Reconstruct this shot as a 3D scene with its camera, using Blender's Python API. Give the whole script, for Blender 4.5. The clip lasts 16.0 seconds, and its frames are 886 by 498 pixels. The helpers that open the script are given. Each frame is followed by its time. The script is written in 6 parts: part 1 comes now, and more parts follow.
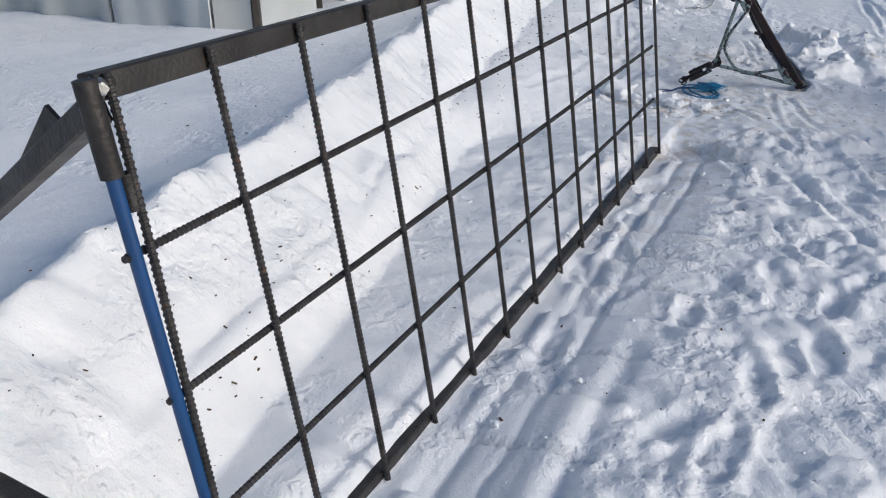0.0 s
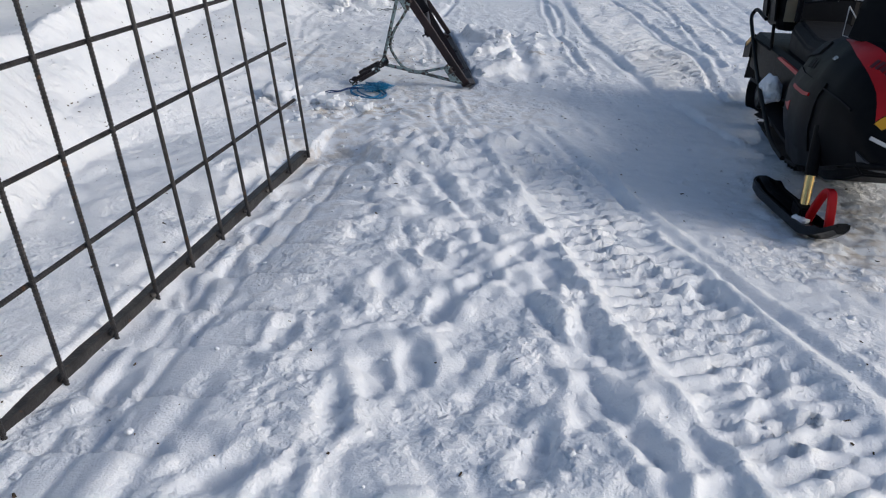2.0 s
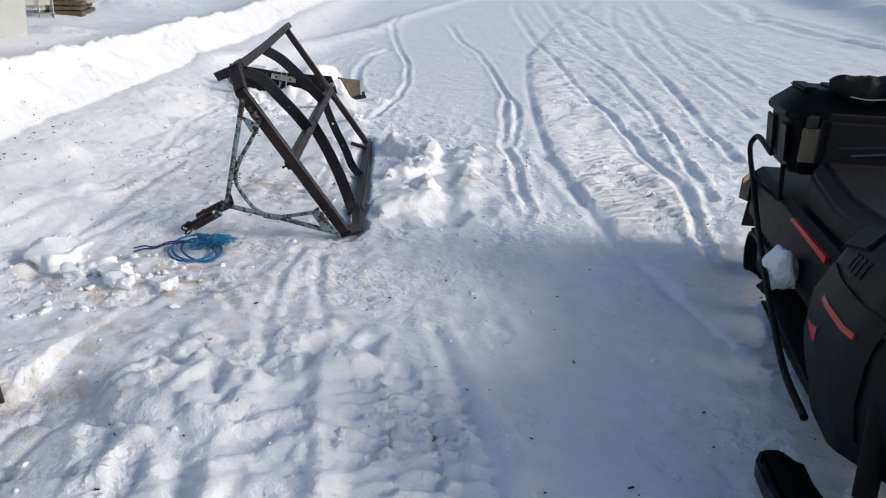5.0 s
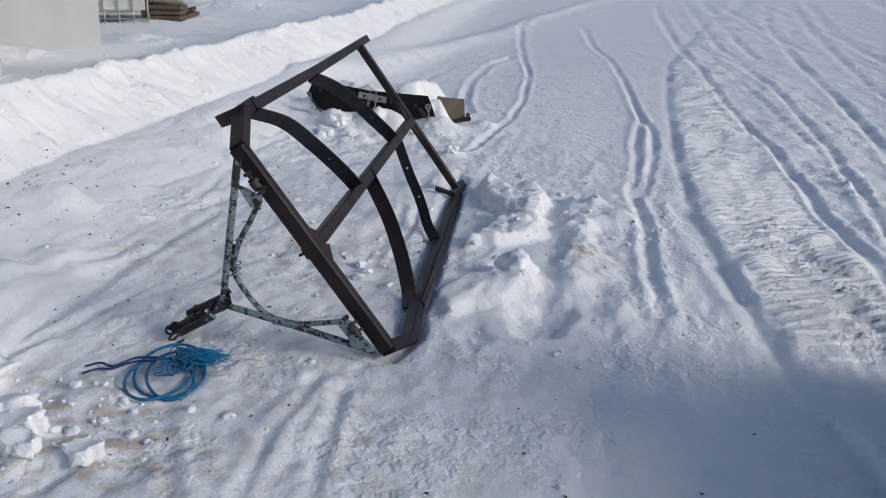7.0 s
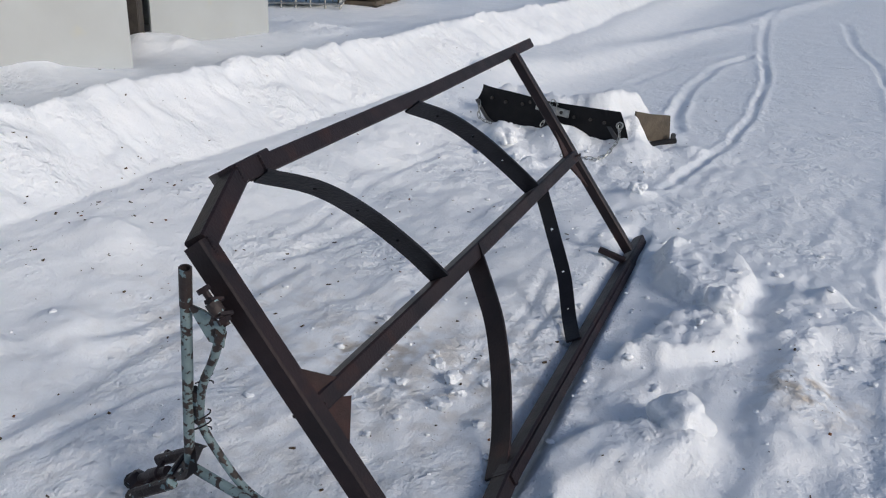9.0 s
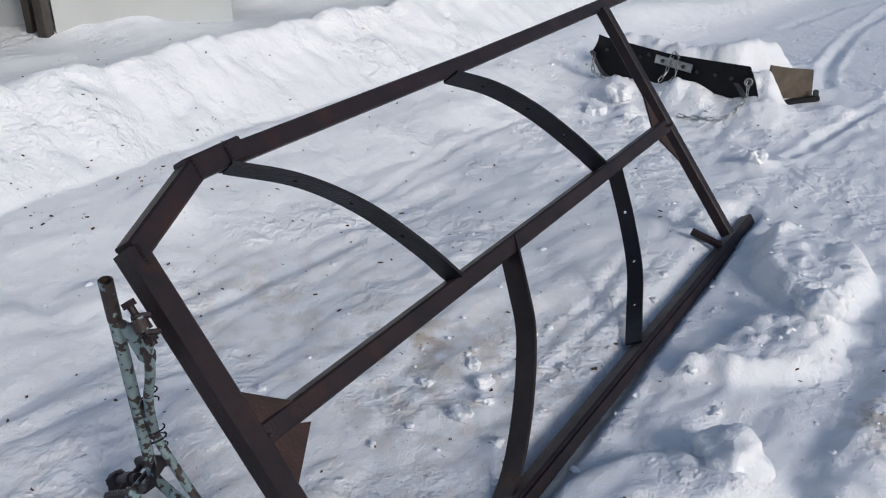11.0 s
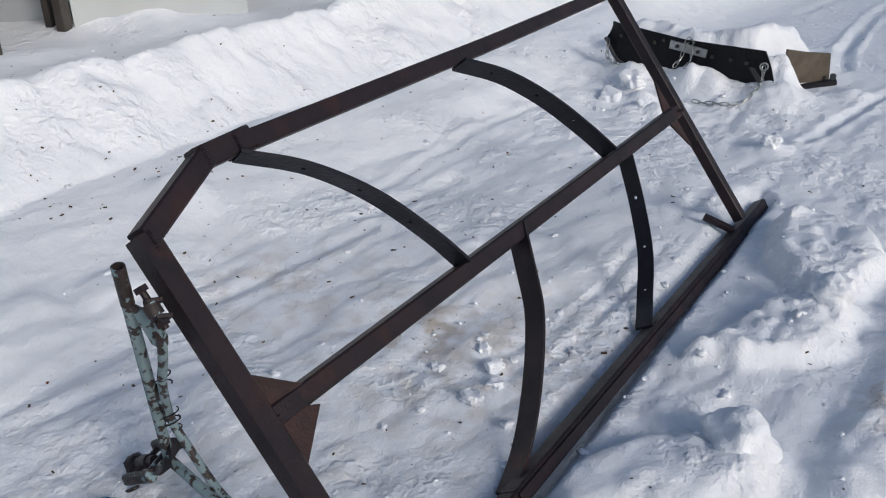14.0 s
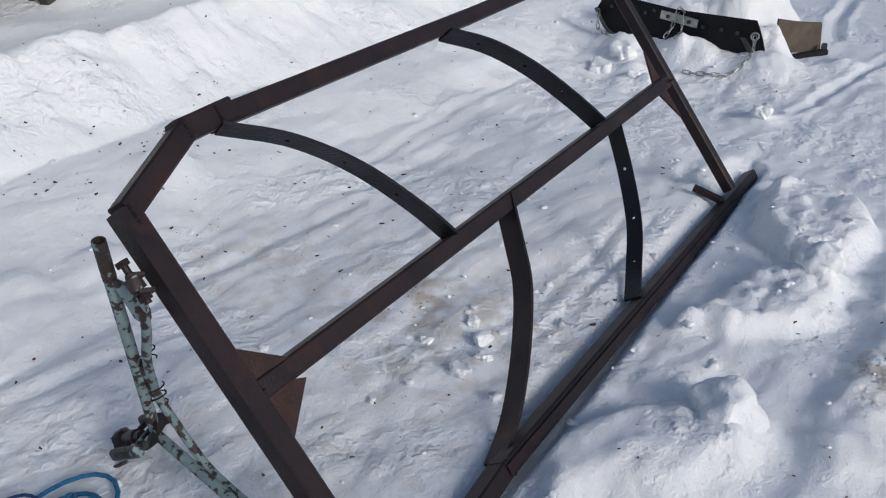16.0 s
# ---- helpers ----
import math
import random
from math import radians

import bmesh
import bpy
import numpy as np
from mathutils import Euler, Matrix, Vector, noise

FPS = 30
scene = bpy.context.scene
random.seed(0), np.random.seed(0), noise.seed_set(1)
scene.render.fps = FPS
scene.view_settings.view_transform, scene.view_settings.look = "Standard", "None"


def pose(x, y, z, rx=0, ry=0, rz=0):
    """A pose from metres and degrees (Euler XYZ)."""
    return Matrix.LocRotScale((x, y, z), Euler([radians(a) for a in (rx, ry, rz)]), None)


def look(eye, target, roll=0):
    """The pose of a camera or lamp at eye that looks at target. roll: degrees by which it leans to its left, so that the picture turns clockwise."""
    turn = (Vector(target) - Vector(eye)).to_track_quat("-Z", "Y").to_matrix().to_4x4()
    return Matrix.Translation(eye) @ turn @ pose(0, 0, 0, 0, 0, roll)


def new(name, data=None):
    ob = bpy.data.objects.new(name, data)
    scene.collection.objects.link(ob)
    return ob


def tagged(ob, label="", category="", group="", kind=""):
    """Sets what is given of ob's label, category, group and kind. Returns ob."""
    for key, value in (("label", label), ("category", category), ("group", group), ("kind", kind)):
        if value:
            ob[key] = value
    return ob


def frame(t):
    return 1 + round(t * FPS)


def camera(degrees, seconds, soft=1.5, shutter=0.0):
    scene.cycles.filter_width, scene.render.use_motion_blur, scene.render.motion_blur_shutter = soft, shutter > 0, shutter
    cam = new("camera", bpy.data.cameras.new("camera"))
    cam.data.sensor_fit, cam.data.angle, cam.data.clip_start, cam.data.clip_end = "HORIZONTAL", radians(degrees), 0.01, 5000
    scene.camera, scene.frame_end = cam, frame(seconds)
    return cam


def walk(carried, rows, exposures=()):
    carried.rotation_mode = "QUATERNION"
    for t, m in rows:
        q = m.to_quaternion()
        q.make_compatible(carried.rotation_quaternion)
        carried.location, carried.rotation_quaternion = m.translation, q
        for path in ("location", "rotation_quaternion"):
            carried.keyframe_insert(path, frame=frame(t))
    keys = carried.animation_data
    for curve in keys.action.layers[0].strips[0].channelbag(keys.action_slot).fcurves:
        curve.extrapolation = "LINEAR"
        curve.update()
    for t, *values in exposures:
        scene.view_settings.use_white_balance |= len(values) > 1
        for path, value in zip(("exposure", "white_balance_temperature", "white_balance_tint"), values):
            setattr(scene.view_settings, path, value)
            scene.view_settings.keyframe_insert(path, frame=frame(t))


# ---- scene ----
cam = camera(55.1, 16.0, soft=1.15)
METRES, EYE, TILT, LEAN, TURN = 6.75, 1.523, -4.75, -7.05, 0.0
ROWS = [
    (0.0, 0.0, 0.0, 0.0, -2.79, -19.27, 8.01),
    (0.5, 0.0027, 0.0003, -0.0017, -4.86, -19.51, 7.28),
    (1.0, 0.0207, 0.0046, -0.0045, -10.85, -19.83, 7.58),
    (1.5, 0.0667, 0.0267, -0.014, -15.48, -20.1, 8.16),
    (2.0, 0.0993, 0.0348, -0.0259, -19.35, -20.95, 6.7),
    (2.5, 0.1305, 0.0761, -0.0255, -24.34, -21.59, 5.1),
    (3.0, 0.1682, 0.1069, -0.026, -22.77, -17.44, 5.57),
    (3.5, 0.2061, 0.1442, -0.0216, -18.25, -15.64, 6.68),
    (4.0, 0.2352, 0.1899, -0.0204, -19.99, -15.79, 6.71),
    (4.5, 0.2727, 0.2411, -0.0271, -19.61, -16.3, 6.46),
    (7.0, 0.4016, 0.5069, -0.0217, -9.73, -15.45, 6.27),
    (7.5, 0.4298, 0.5556, -0.0186, -6.23, -15.58, 6.72),
    (8.0, 0.4414, 0.6025, -0.0157, -5.41, -16.09, 6.21),
    (8.5, 0.462, 0.652, -0.0205, -1.55, -15.62, 5.14),
    (9.0, 0.4751, 0.7062, -0.0152, 5.93, -14.97, 5.04),
    (11.5, 0.5278, 0.7662, -0.0109, 18.15, -18.25, 5.45),
    (12.0, 0.5247, 0.7639, -0.0097, 20.12, -17.57, 4.51),
    (12.5, 0.5256, 0.7627, -0.0101, 20.8, -17.47, 4.95),
    (13.0, 0.5294, 0.7623, -0.0108, 19.75, -17.68, 6.68),
    (13.5, 0.5307, 0.7627, -0.0114, 18.45, -17.96, 7.36),
    (14.0, 0.5298, 0.7629, -0.0122, 17.87, -18.44, 6.98),
    (14.5, 0.5327, 0.7643, -0.0131, 16.18, -19.17, 7.48),
    (15.0, 0.5333, 0.7656, -0.0136, 15.06, -19.83, 7.53),
    (15.5, 0.5321, 0.7646, -0.0134, 16.08, -20.11, 7.53),
    (16.0, 0.5314, 0.7652, -0.0139, 17.28, -20.24, 7.24),
]
walk(cam, [(t, pose(0, 0, EYE, TILT, LEAN, TURN) @ pose(METRES * x, METRES * y, METRES * z, 90 + pitch, roll, yaw)) for t, x, y, z, yaw, pitch, roll in ROWS], [(0.0, -0.46, 6150, 10), (2.0, -0.46, 6150, 10), (3.0, -0.17, 6350, 10), (3.5, -0.28, 6350, 10), (4.0, -0.27, 6450, 10), (4.7, -0.15, 6450, 10), (7.0, -0.60, 6150, 10), (9.2, -0.60, 6100, 10), (11.3, -0.57, 6100, 10), (16.0, -0.58, 6100, 10)])

# ---- world, sun ----
SUN_FROM = Vector((0.84, -0.52, 0.45)).normalized()
world = bpy.data.worlds.new("winter_sky")
scene.world = world
world.use_nodes = True
wn = world.node_tree.nodes
sky = wn.new("ShaderNodeTexSky")
sky.sky_type = "NISHITA"
sky.sun_disc = False
sky.sun_elevation = math.asin(SUN_FROM.z)
sky.sun_rotation = math.atan2(SUN_FROM.x, SUN_FROM.y)
sky.dust_density = 2.0
sky.ozone_density = 1.0
world.node_tree.links.new(sky.outputs[0], wn["Background"].inputs[0])
wn["Background"].inputs[1].default_value = 0.15
sun_data = bpy.data.lights.new("sun", "SUN")
sun_data.energy = 2.25
sun_data.angle = radians(19.0)
sun_data.color = (1.0, 0.94, 0.86)
sun = new("sun", sun_data)
sun.matrix_world = look(SUN_FROM * 30, (0, 0, 0))


# ---- materials ----
def material(name, c1, c2=None, scale=8.0, rough=0.6, rough2=None, metal=0.0, bump=0.0, bump_scale=60.0, c3=None, c3_scale=3.0, c3_at=0.62, c3_soft=0.06, spec=0.5):
    """Two tones mixed by noise, an optional third tone in patches, fine relief."""
    m = bpy.data.materials.new(name)
    m.use_nodes = True
    nt = m.node_tree
    bsdf = nt.nodes["Principled BSDF"]
    co = nt.nodes.new("ShaderNodeTexCoord")
    c2 = c2 or tuple(v * 0.75 for v in c1)

    def noise_node(s, detail=6.0):
        n = nt.nodes.new("ShaderNodeTexNoise")
        n.inputs["Scale"].default_value = s
        n.inputs["Detail"].default_value = detail
        nt.links.new(co.outputs["Object"], n.inputs["Vector"])
        return n

    n1 = noise_node(scale)
    mix = nt.nodes.new("ShaderNodeMix")
    mix.data_type = "RGBA"
    mix.inputs["A"].default_value = (*c1, 1)
    mix.inputs["B"].default_value = (*c2, 1)
    ramp = nt.nodes.new("ShaderNodeMapRange")
    ramp.inputs["From Min"].default_value, ramp.inputs["From Max"].default_value = 0.35, 0.65
    nt.links.new(n1.outputs["Fac"], ramp.inputs["Value"])
    nt.links.new(ramp.outputs[0], mix.inputs["Factor"])
    colour = mix.outputs["Result"]
    if c3:
        n3 = noise_node(c3_scale, 8.0)
        r3 = nt.nodes.new("ShaderNodeMapRange")
        r3.inputs["From Min"].default_value, r3.inputs["From Max"].default_value = c3_at, c3_at + c3_soft
        nt.links.new(n3.outputs["Fac"], r3.inputs["Value"])
        mix3 = nt.nodes.new("ShaderNodeMix")
        mix3.data_type = "RGBA"
        nt.links.new(r3.outputs[0], mix3.inputs["Factor"])
        nt.links.new(colour, mix3.inputs["A"])
        mix3.inputs["B"].default_value = (*c3, 1)
        colour = mix3.outputs["Result"]
    nt.links.new(colour, bsdf.inputs["Base Color"])
    rr = nt.nodes.new("ShaderNodeMapRange")
    rr.inputs["To Min"].default_value, rr.inputs["To Max"].default_value = rough, rough2 if rough2 is not None else min(1, rough + 0.15)
    nt.links.new(n1.outputs["Fac"], rr.inputs["Value"])
    nt.links.new(rr.outputs[0], bsdf.inputs["Roughness"])
    bsdf.inputs["Metallic"].default_value = metal
    bsdf.inputs["Specular IOR Level"].default_value = spec
    if bump:
        nb = noise_node(bump_scale, 4.0)
        b = nt.nodes.new("ShaderNodeBump")
        b.inputs["Strength"].default_value = bump
        b.inputs["Distance"].default_value = 0.01
        nt.links.new(nb.outputs["Fac"], b.inputs["Height"])
        nt.links.new(b.outputs[0], bsdf.inputs["Normal"])
    return m


def snow_material():
    """White snow with fine grain, faint grey-brown trodden dirt with some painted shade, and a few yellowish stains."""
    m = bpy.data.materials.new("snow")
    m.use_nodes = True
    nt = m.node_tree
    bsdf = nt.nodes["Principled BSDF"]
    co = nt.nodes.new("ShaderNodeTexCoord")

    def noise_node(s, detail):
        n = nt.nodes.new("ShaderNodeTexNoise")
        n.inputs["Scale"].default_value = s
        n.inputs["Detail"].default_value = detail
        nt.links.new(co.outputs["Object"], n.inputs["Vector"])
        return n

    def span(node, lo, hi, to_lo=0.0, to_hi=1.0):
        r = nt.nodes.new("ShaderNodeMapRange")
        r.inputs["From Min"].default_value, r.inputs["From Max"].default_value = lo, hi
        r.inputs["To Min"].default_value, r.inputs["To Max"].default_value = to_lo, to_hi
        nt.links.new(node, r.inputs["Value"])
        return r.outputs[0]

    def mixed(fac, a, b):
        mx = nt.nodes.new("ShaderNodeMix")
        mx.data_type = "RGBA"
        nt.links.new(fac, mx.inputs["Factor"])
        if isinstance(a, tuple):
            mx.inputs["A"].default_value = (*a, 1)
        else:
            nt.links.new(a, mx.inputs["A"])
        mx.inputs["B"].default_value = (*b, 1)
        return mx.outputs["Result"]

    grain = noise_node(9.0, 8.0)
    col = mixed(span(grain.outputs["Fac"], 0.3, 0.7), (0.90, 0.91, 0.93), (0.84, 0.86, 0.89))
    dirt_shade = nt.nodes.new("ShaderNodeAttribute")
    dirt_shade.attribute_name = "dirt_shade"
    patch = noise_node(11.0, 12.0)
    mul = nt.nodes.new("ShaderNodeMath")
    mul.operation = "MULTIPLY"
    nt.links.new(dirt_shade.outputs["Fac"], mul.inputs[0])
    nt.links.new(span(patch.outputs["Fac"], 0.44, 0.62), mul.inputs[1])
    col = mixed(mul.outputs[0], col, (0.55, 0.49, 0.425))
    # sparse dark specks, more of them where the dirt and shade mask is strong
    speck = noise_node(75.0, 3.0)
    level = nt.nodes.new("ShaderNodeMath")
    level.operation = "MULTIPLY_ADD"
    nt.links.new(dirt_shade.outputs["Fac"], level.inputs[0])
    level.inputs[1].default_value = 0.10
    nt.links.new(speck.outputs["Fac"], level.inputs[2])
    col = mixed(span(level.outputs[0], 0.745, 0.80), col, (0.20, 0.15, 0.11))
    nt.links.new(col, bsdf.inputs["Base Color"])
    nt.links.new(span(grain.outputs["Fac"], 0.3, 0.7, 0.45, 0.7), bsdf.inputs["Roughness"])
    bsdf.inputs["Specular IOR Level"].default_value = 0.3
    fine = noise_node(150.0, 5.0)
    mid = noise_node(30.0, 6.0)
    where = noise_node(2.2, 4.0)
    warp = noise_node(18.0, 2.0)
    shift = nt.nodes.new("ShaderNodeMix")
    shift.data_type = "RGBA"
    shift.inputs["Factor"].default_value = 0.06
    nt.links.new(co.outputs["Object"], shift.inputs["A"])
    nt.links.new(warp.outputs["Color"], shift.inputs["B"])

    def crumbs(scale, lo, hi):
        """Rounded crumbs of broken snow in patches."""
        v = nt.nodes.new("ShaderNodeTexVoronoi")
        v.feature = "SMOOTH_F1"
        v.inputs["Scale"].default_value = scale
        nt.links.new(shift.outputs["Result"], v.inputs["Vector"])
        up = span(v.outputs["Distance"], 0.05, 0.55, 1.0, 0.0)
        m = nt.nodes.new("ShaderNodeMath")
        m.operation = "MULTIPLY"
        nt.links.new(up, m.inputs[0])
        nt.links.new(span(where.outputs["Fac"], lo, hi), m.inputs[1])
        return m.outputs[0]

    def bump(height, strength, distance, before=None):
        b = nt.nodes.new("ShaderNodeBump")
        b.inputs["Strength"].default_value, b.inputs["Distance"].default_value = strength, distance
        nt.links.new(height, b.inputs["Height"])
        if before:
            nt.links.new(before.outputs[0], b.inputs["Normal"])
        return b

    b0 = bump(crumbs(17.0, 0.46, 0.62), 0.45, 0.022)
    b0 = bump(crumbs(45.0, 0.42, 0.60), 0.50, 0.009, b0)
    b1 = bump(mid.outputs["Fac"], 0.30, 0.022, b0)
    b2 = bump(fine.outputs["Fac"], 0.60, 0.006, b1)
    nt.links.new(b2.outputs[0], bsdf.inputs["Normal"])
    return m


def screen_material(name, tint, clear, rough):
    """A scuffed see-through plastic pane: mostly clear, with a grey film of fine scratches."""
    m = bpy.data.materials.new(name)
    m.use_nodes = True
    nt = m.node_tree
    b = nt.nodes["Principled BSDF"]
    co = nt.nodes.new("ShaderNodeTexCoord")
    n = nt.nodes.new("ShaderNodeTexNoise")
    n.inputs["Scale"].default_value, n.inputs["Detail"].default_value = 9.0, 8.0
    nt.links.new(co.outputs["Object"], n.inputs["Vector"])
    r = nt.nodes.new("ShaderNodeMapRange")
    r.inputs["From Min"].default_value, r.inputs["From Max"].default_value = 0.3, 0.7
    r.inputs["To Min"].default_value, r.inputs["To Max"].default_value = 1 - clear - 0.06, 1 - clear + 0.08
    nt.links.new(n.outputs["Fac"], r.inputs["Value"])
    nt.links.new(r.outputs[0], b.inputs["Alpha"])
    b.inputs["Base Color"].default_value = (*tint, 1)
    b.inputs["Roughness"].default_value = rough
    b.inputs["IOR"].default_value = 1.45
    return m


SNOW = snow_material()
STEEL = material("bare_mill_steel", (0.075, 0.07, 0.066), (0.045, 0.042, 0.042), 14, 0.42, 0.62, 0.75, 0.25, 90, (0.13, 0.075, 0.045), 22, 0.66, 0.08)
REBAR = material("ribbed_rebar_steel", (0.075, 0.07, 0.07), (0.04, 0.038, 0.038), 20, 0.45, 0.65, 0.7, 0.3, 120, (0.12, 0.07, 0.045), 30, 0.64, 0.08)
RUST = material("dark_brown_rusty_steel", (0.028, 0.0175, 0.0195), (0.016, 0.0125, 0.0155), 9, 0.38, 0.62, 0.25, 0.16, 140, (0.048, 0.022, 0.019), 7, 0.58, 0.14, 0.3)
RIB = material("dark_blue_black_steel", (0.014, 0.0145, 0.0205), (0.010, 0.0105, 0.0145), 12, 0.42, 0.58, 0.3, 0.2, 110, (0.032, 0.020, 0.019), 9, 0.66, 0.1, spec=0.3)
RED_RUST = material("red_brown_rust", (0.042, 0.018, 0.0155), (0.026, 0.013, 0.012), 18, 0.65, 0.8, 0.2, 0.3, 120)
BLUE_PAINT = material("blue_paint", (0.006, 0.055, 0.18), (0.005, 0.045, 0.14), 10, 0.35, 0.5, 0.0, 0.1, 60, (0.03, 0.03, 0.035), 16, 0.72, 0.04)
TEAL = material("flaking_pale_teal_paint", (0.20, 0.27, 0.28), (0.15, 0.205, 0.215), 16, 0.5, 0.7, 0.0, 0.4, 70, (0.035, 0.024, 0.022), 48, 0.520, 0.03)
TEAL_WORN = material("mostly_bare_teal_steel", (0.045, 0.032, 0.03), (0.03, 0.024, 0.024), 16, 0.5, 0.7, 0.3, 0.4, 70, (0.18, 0.26, 0.28), 40, 0.60, 0.03)
ROPE = material("blue_polypropylene_rope", (0.008, 0.18, 0.36), (0.005, 0.10, 0.24), 60, 0.4, 0.6, 0.0, 0.6, 300)
ROPE_LIGHT = material("frayed_light_blue_rope", (0.012, 0.27, 0.50), (0.01, 0.19, 0.40), 60, 0.5, 0.7, 0.0, 0.6, 300)
ROPE_DARK = material("navy_cord", (0.012, 0.04, 0.14), (0.01, 0.03, 0.10), 60, 0.6, 0.8)
RUBBER = material("black_rubber", (0.007, 0.008, 0.010), (0.012, 0.012, 0.014), 12, 0.55, 0.8, 0.0, 0.3, 80, spec=0.2)
BOARD = material("weathered_brown_plate", (0.115, 0.092, 0.066), (0.07, 0.056, 0.042), 10, 0.7, 0.85, 0.0, 0.4, 60, (0.06, 0.05, 0.04), 9, 0.62, 0.1)
ZINC = material("galvanised_zinc", (0.42, 0.43, 0.42), (0.30, 0.31, 0.31), 30, 0.35, 0.5, 0.9, 0.2, 120)
PLASTIC = material("matt_black_plastic", (0.0040, 0.0043, 0.0055), (0.0060, 0.0064, 0.0075), 25, 0.42, 0.58, 0.0, 0.12, 220, spec=0.07)
GLOSSBLACK = material("glossy_black_plastic", (0.006, 0.0065, 0.008), (0.0045, 0.005, 0.006), 6, 0.2, 0.3, spec=0.25)
DARKGREY = material("dark_grey_plastic", (0.05, 0.052, 0.056), (0.035, 0.036, 0.04), 20, 0.4, 0.55, 0.0, 0.1, 150)
PANEL_SHEEN = material("bronze_grey_panel_sheen", (0.30, 0.26, 0.19), (0.24, 0.205, 0.15), 5, 0.34, 0.48, 0.3)
BROWNBLACK = material("brown_black_satin_sheet", (0.055, 0.046, 0.034), (0.032, 0.027, 0.022), 5, 0.35, 0.5, 0.3)
MAROON = material("dark_maroon_decal", (0.10, 0.006, 0.008), (0.07, 0.005, 0.007), 6, 0.3, 0.4)
RED = material("red_paint", (0.46, 0.010, 0.014), (0.38, 0.008, 0.012), 6, 0.36, 0.46, spec=0.25)
YELLOW = material("yellow_paint", (0.72, 0.36, 0.01), (0.62, 0.30, 0.01), 6, 0.3, 0.4)
GOLD = material("gold_anodised_tube", (0.62, 0.45, 0.20), (0.52, 0.37, 0.16), 20, 0.2, 0.3, 1.0)
CHROME = material("polished_metal", (0.6, 0.6, 0.6), (0.5, 0.5, 0.5), 12, 0.15, 0.25, 1.0)
LENS = material("lamp_reflector", (0.30, 0.31, 0.32), (0.02, 0.022, 0.025), 34, 0.10, 0.30, 0.85, 0.9, 30)
PALE = material("pale_grey_decal", (0.55, 0.56, 0.57), (0.45, 0.46, 0.47), 10, 0.4, 0.5)
SHEET = material("dirty_white_sheet", (0.45, 0.475, 0.48), (0.40, 0.415, 0.415), 1.6, 0.4, 0.6, 0.0, 0.15, 6, (0.43, 0.435, 0.40), 5, 0.66, 0.1)
TARP = material("grey_white_tarpaulin", (0.55, 0.58, 0.60), (0.40, 0.43, 0.46), 1.2, 0.35, 0.55, 0.0, 0.2, 5)
POST = material("dark_weathered_timber", (0.06, 0.052, 0.045), (0.035, 0.03, 0.028), 8, 0.75, 0.9, 0.0, 0.4, 50)
TANK = material("white_tank_plastic", (0.62, 0.63, 0.60), (0.52, 0.53, 0.50), 2, 0.4, 0.5)
BARK = material("bark_and_needle_bits", (0.045, 0.03, 0.02), (0.10, 0.065, 0.035), 40, 0.8, 0.95)
RUSSET = material("dry_leaf_bits", (0.20, 0.075, 0.03), (0.12, 0.05, 0.025), 40, 0.8, 0.95)
WINDSCREEN = screen_material("scuffed_clear_windscreen", (0.30, 0.32, 0.34), 0.62, 0.12)


# ---- mesh helpers ----
def thing(name, base, label, category, rz=0.0, group=""):
    """A thing: an Empty at its base, which parents its parts."""
    ob = new(name)
    ob.empty_display_size = 0.1
    ob.matrix_world = pose(*base, 0, 0, rz)
    return tagged(ob, label, category, group)


def part(name, bm, mat, parent=None, label="", smooth=True, bevel=0.0, crease=38):
    """Links a bmesh as one mesh object under a thing or a part."""
    bmesh.ops.recalc_face_normals(bm, faces=bm.faces)
    if bevel:
        sharp = [e for e in bm.edges if len(e.link_faces) == 2 and e.calc_face_angle(0) > 0.5]
        bmesh.ops.bevel(bm, geom=sharp, offset=bevel, segments=2, affect="EDGES", clamp_overlap=True)
    me = bpy.data.meshes.new(name)
    bm.to_mesh(me)
    bm.free()
    me.materials.append(mat)
    if smooth:
        me.polygons.foreach_set("use_smooth", [True] * len(me.polygons))
        me.set_sharp_from_angle(angle=radians(crease))
    ob = new(name, me)
    ob.parent = parent
    if label:
        ob["label"] = label
    return ob


def circle(r, n=10, ry=None):
    return [(r * math.cos(2 * math.pi * i / n), (ry or r) * math.sin(2 * math.pi * i / n)) for i in range(n)]


def rect(w, h, c=0.12):
    """A rectangle with cut corners."""
    k = min(w, h) * c
    a, b = w / 2, h / 2
    return [(a, -b + k), (a, b - k), (a - k, b), (-a + k, b), (-a, b - k), (-a, -b + k), (-a + k, -b), (a - k, -b)]


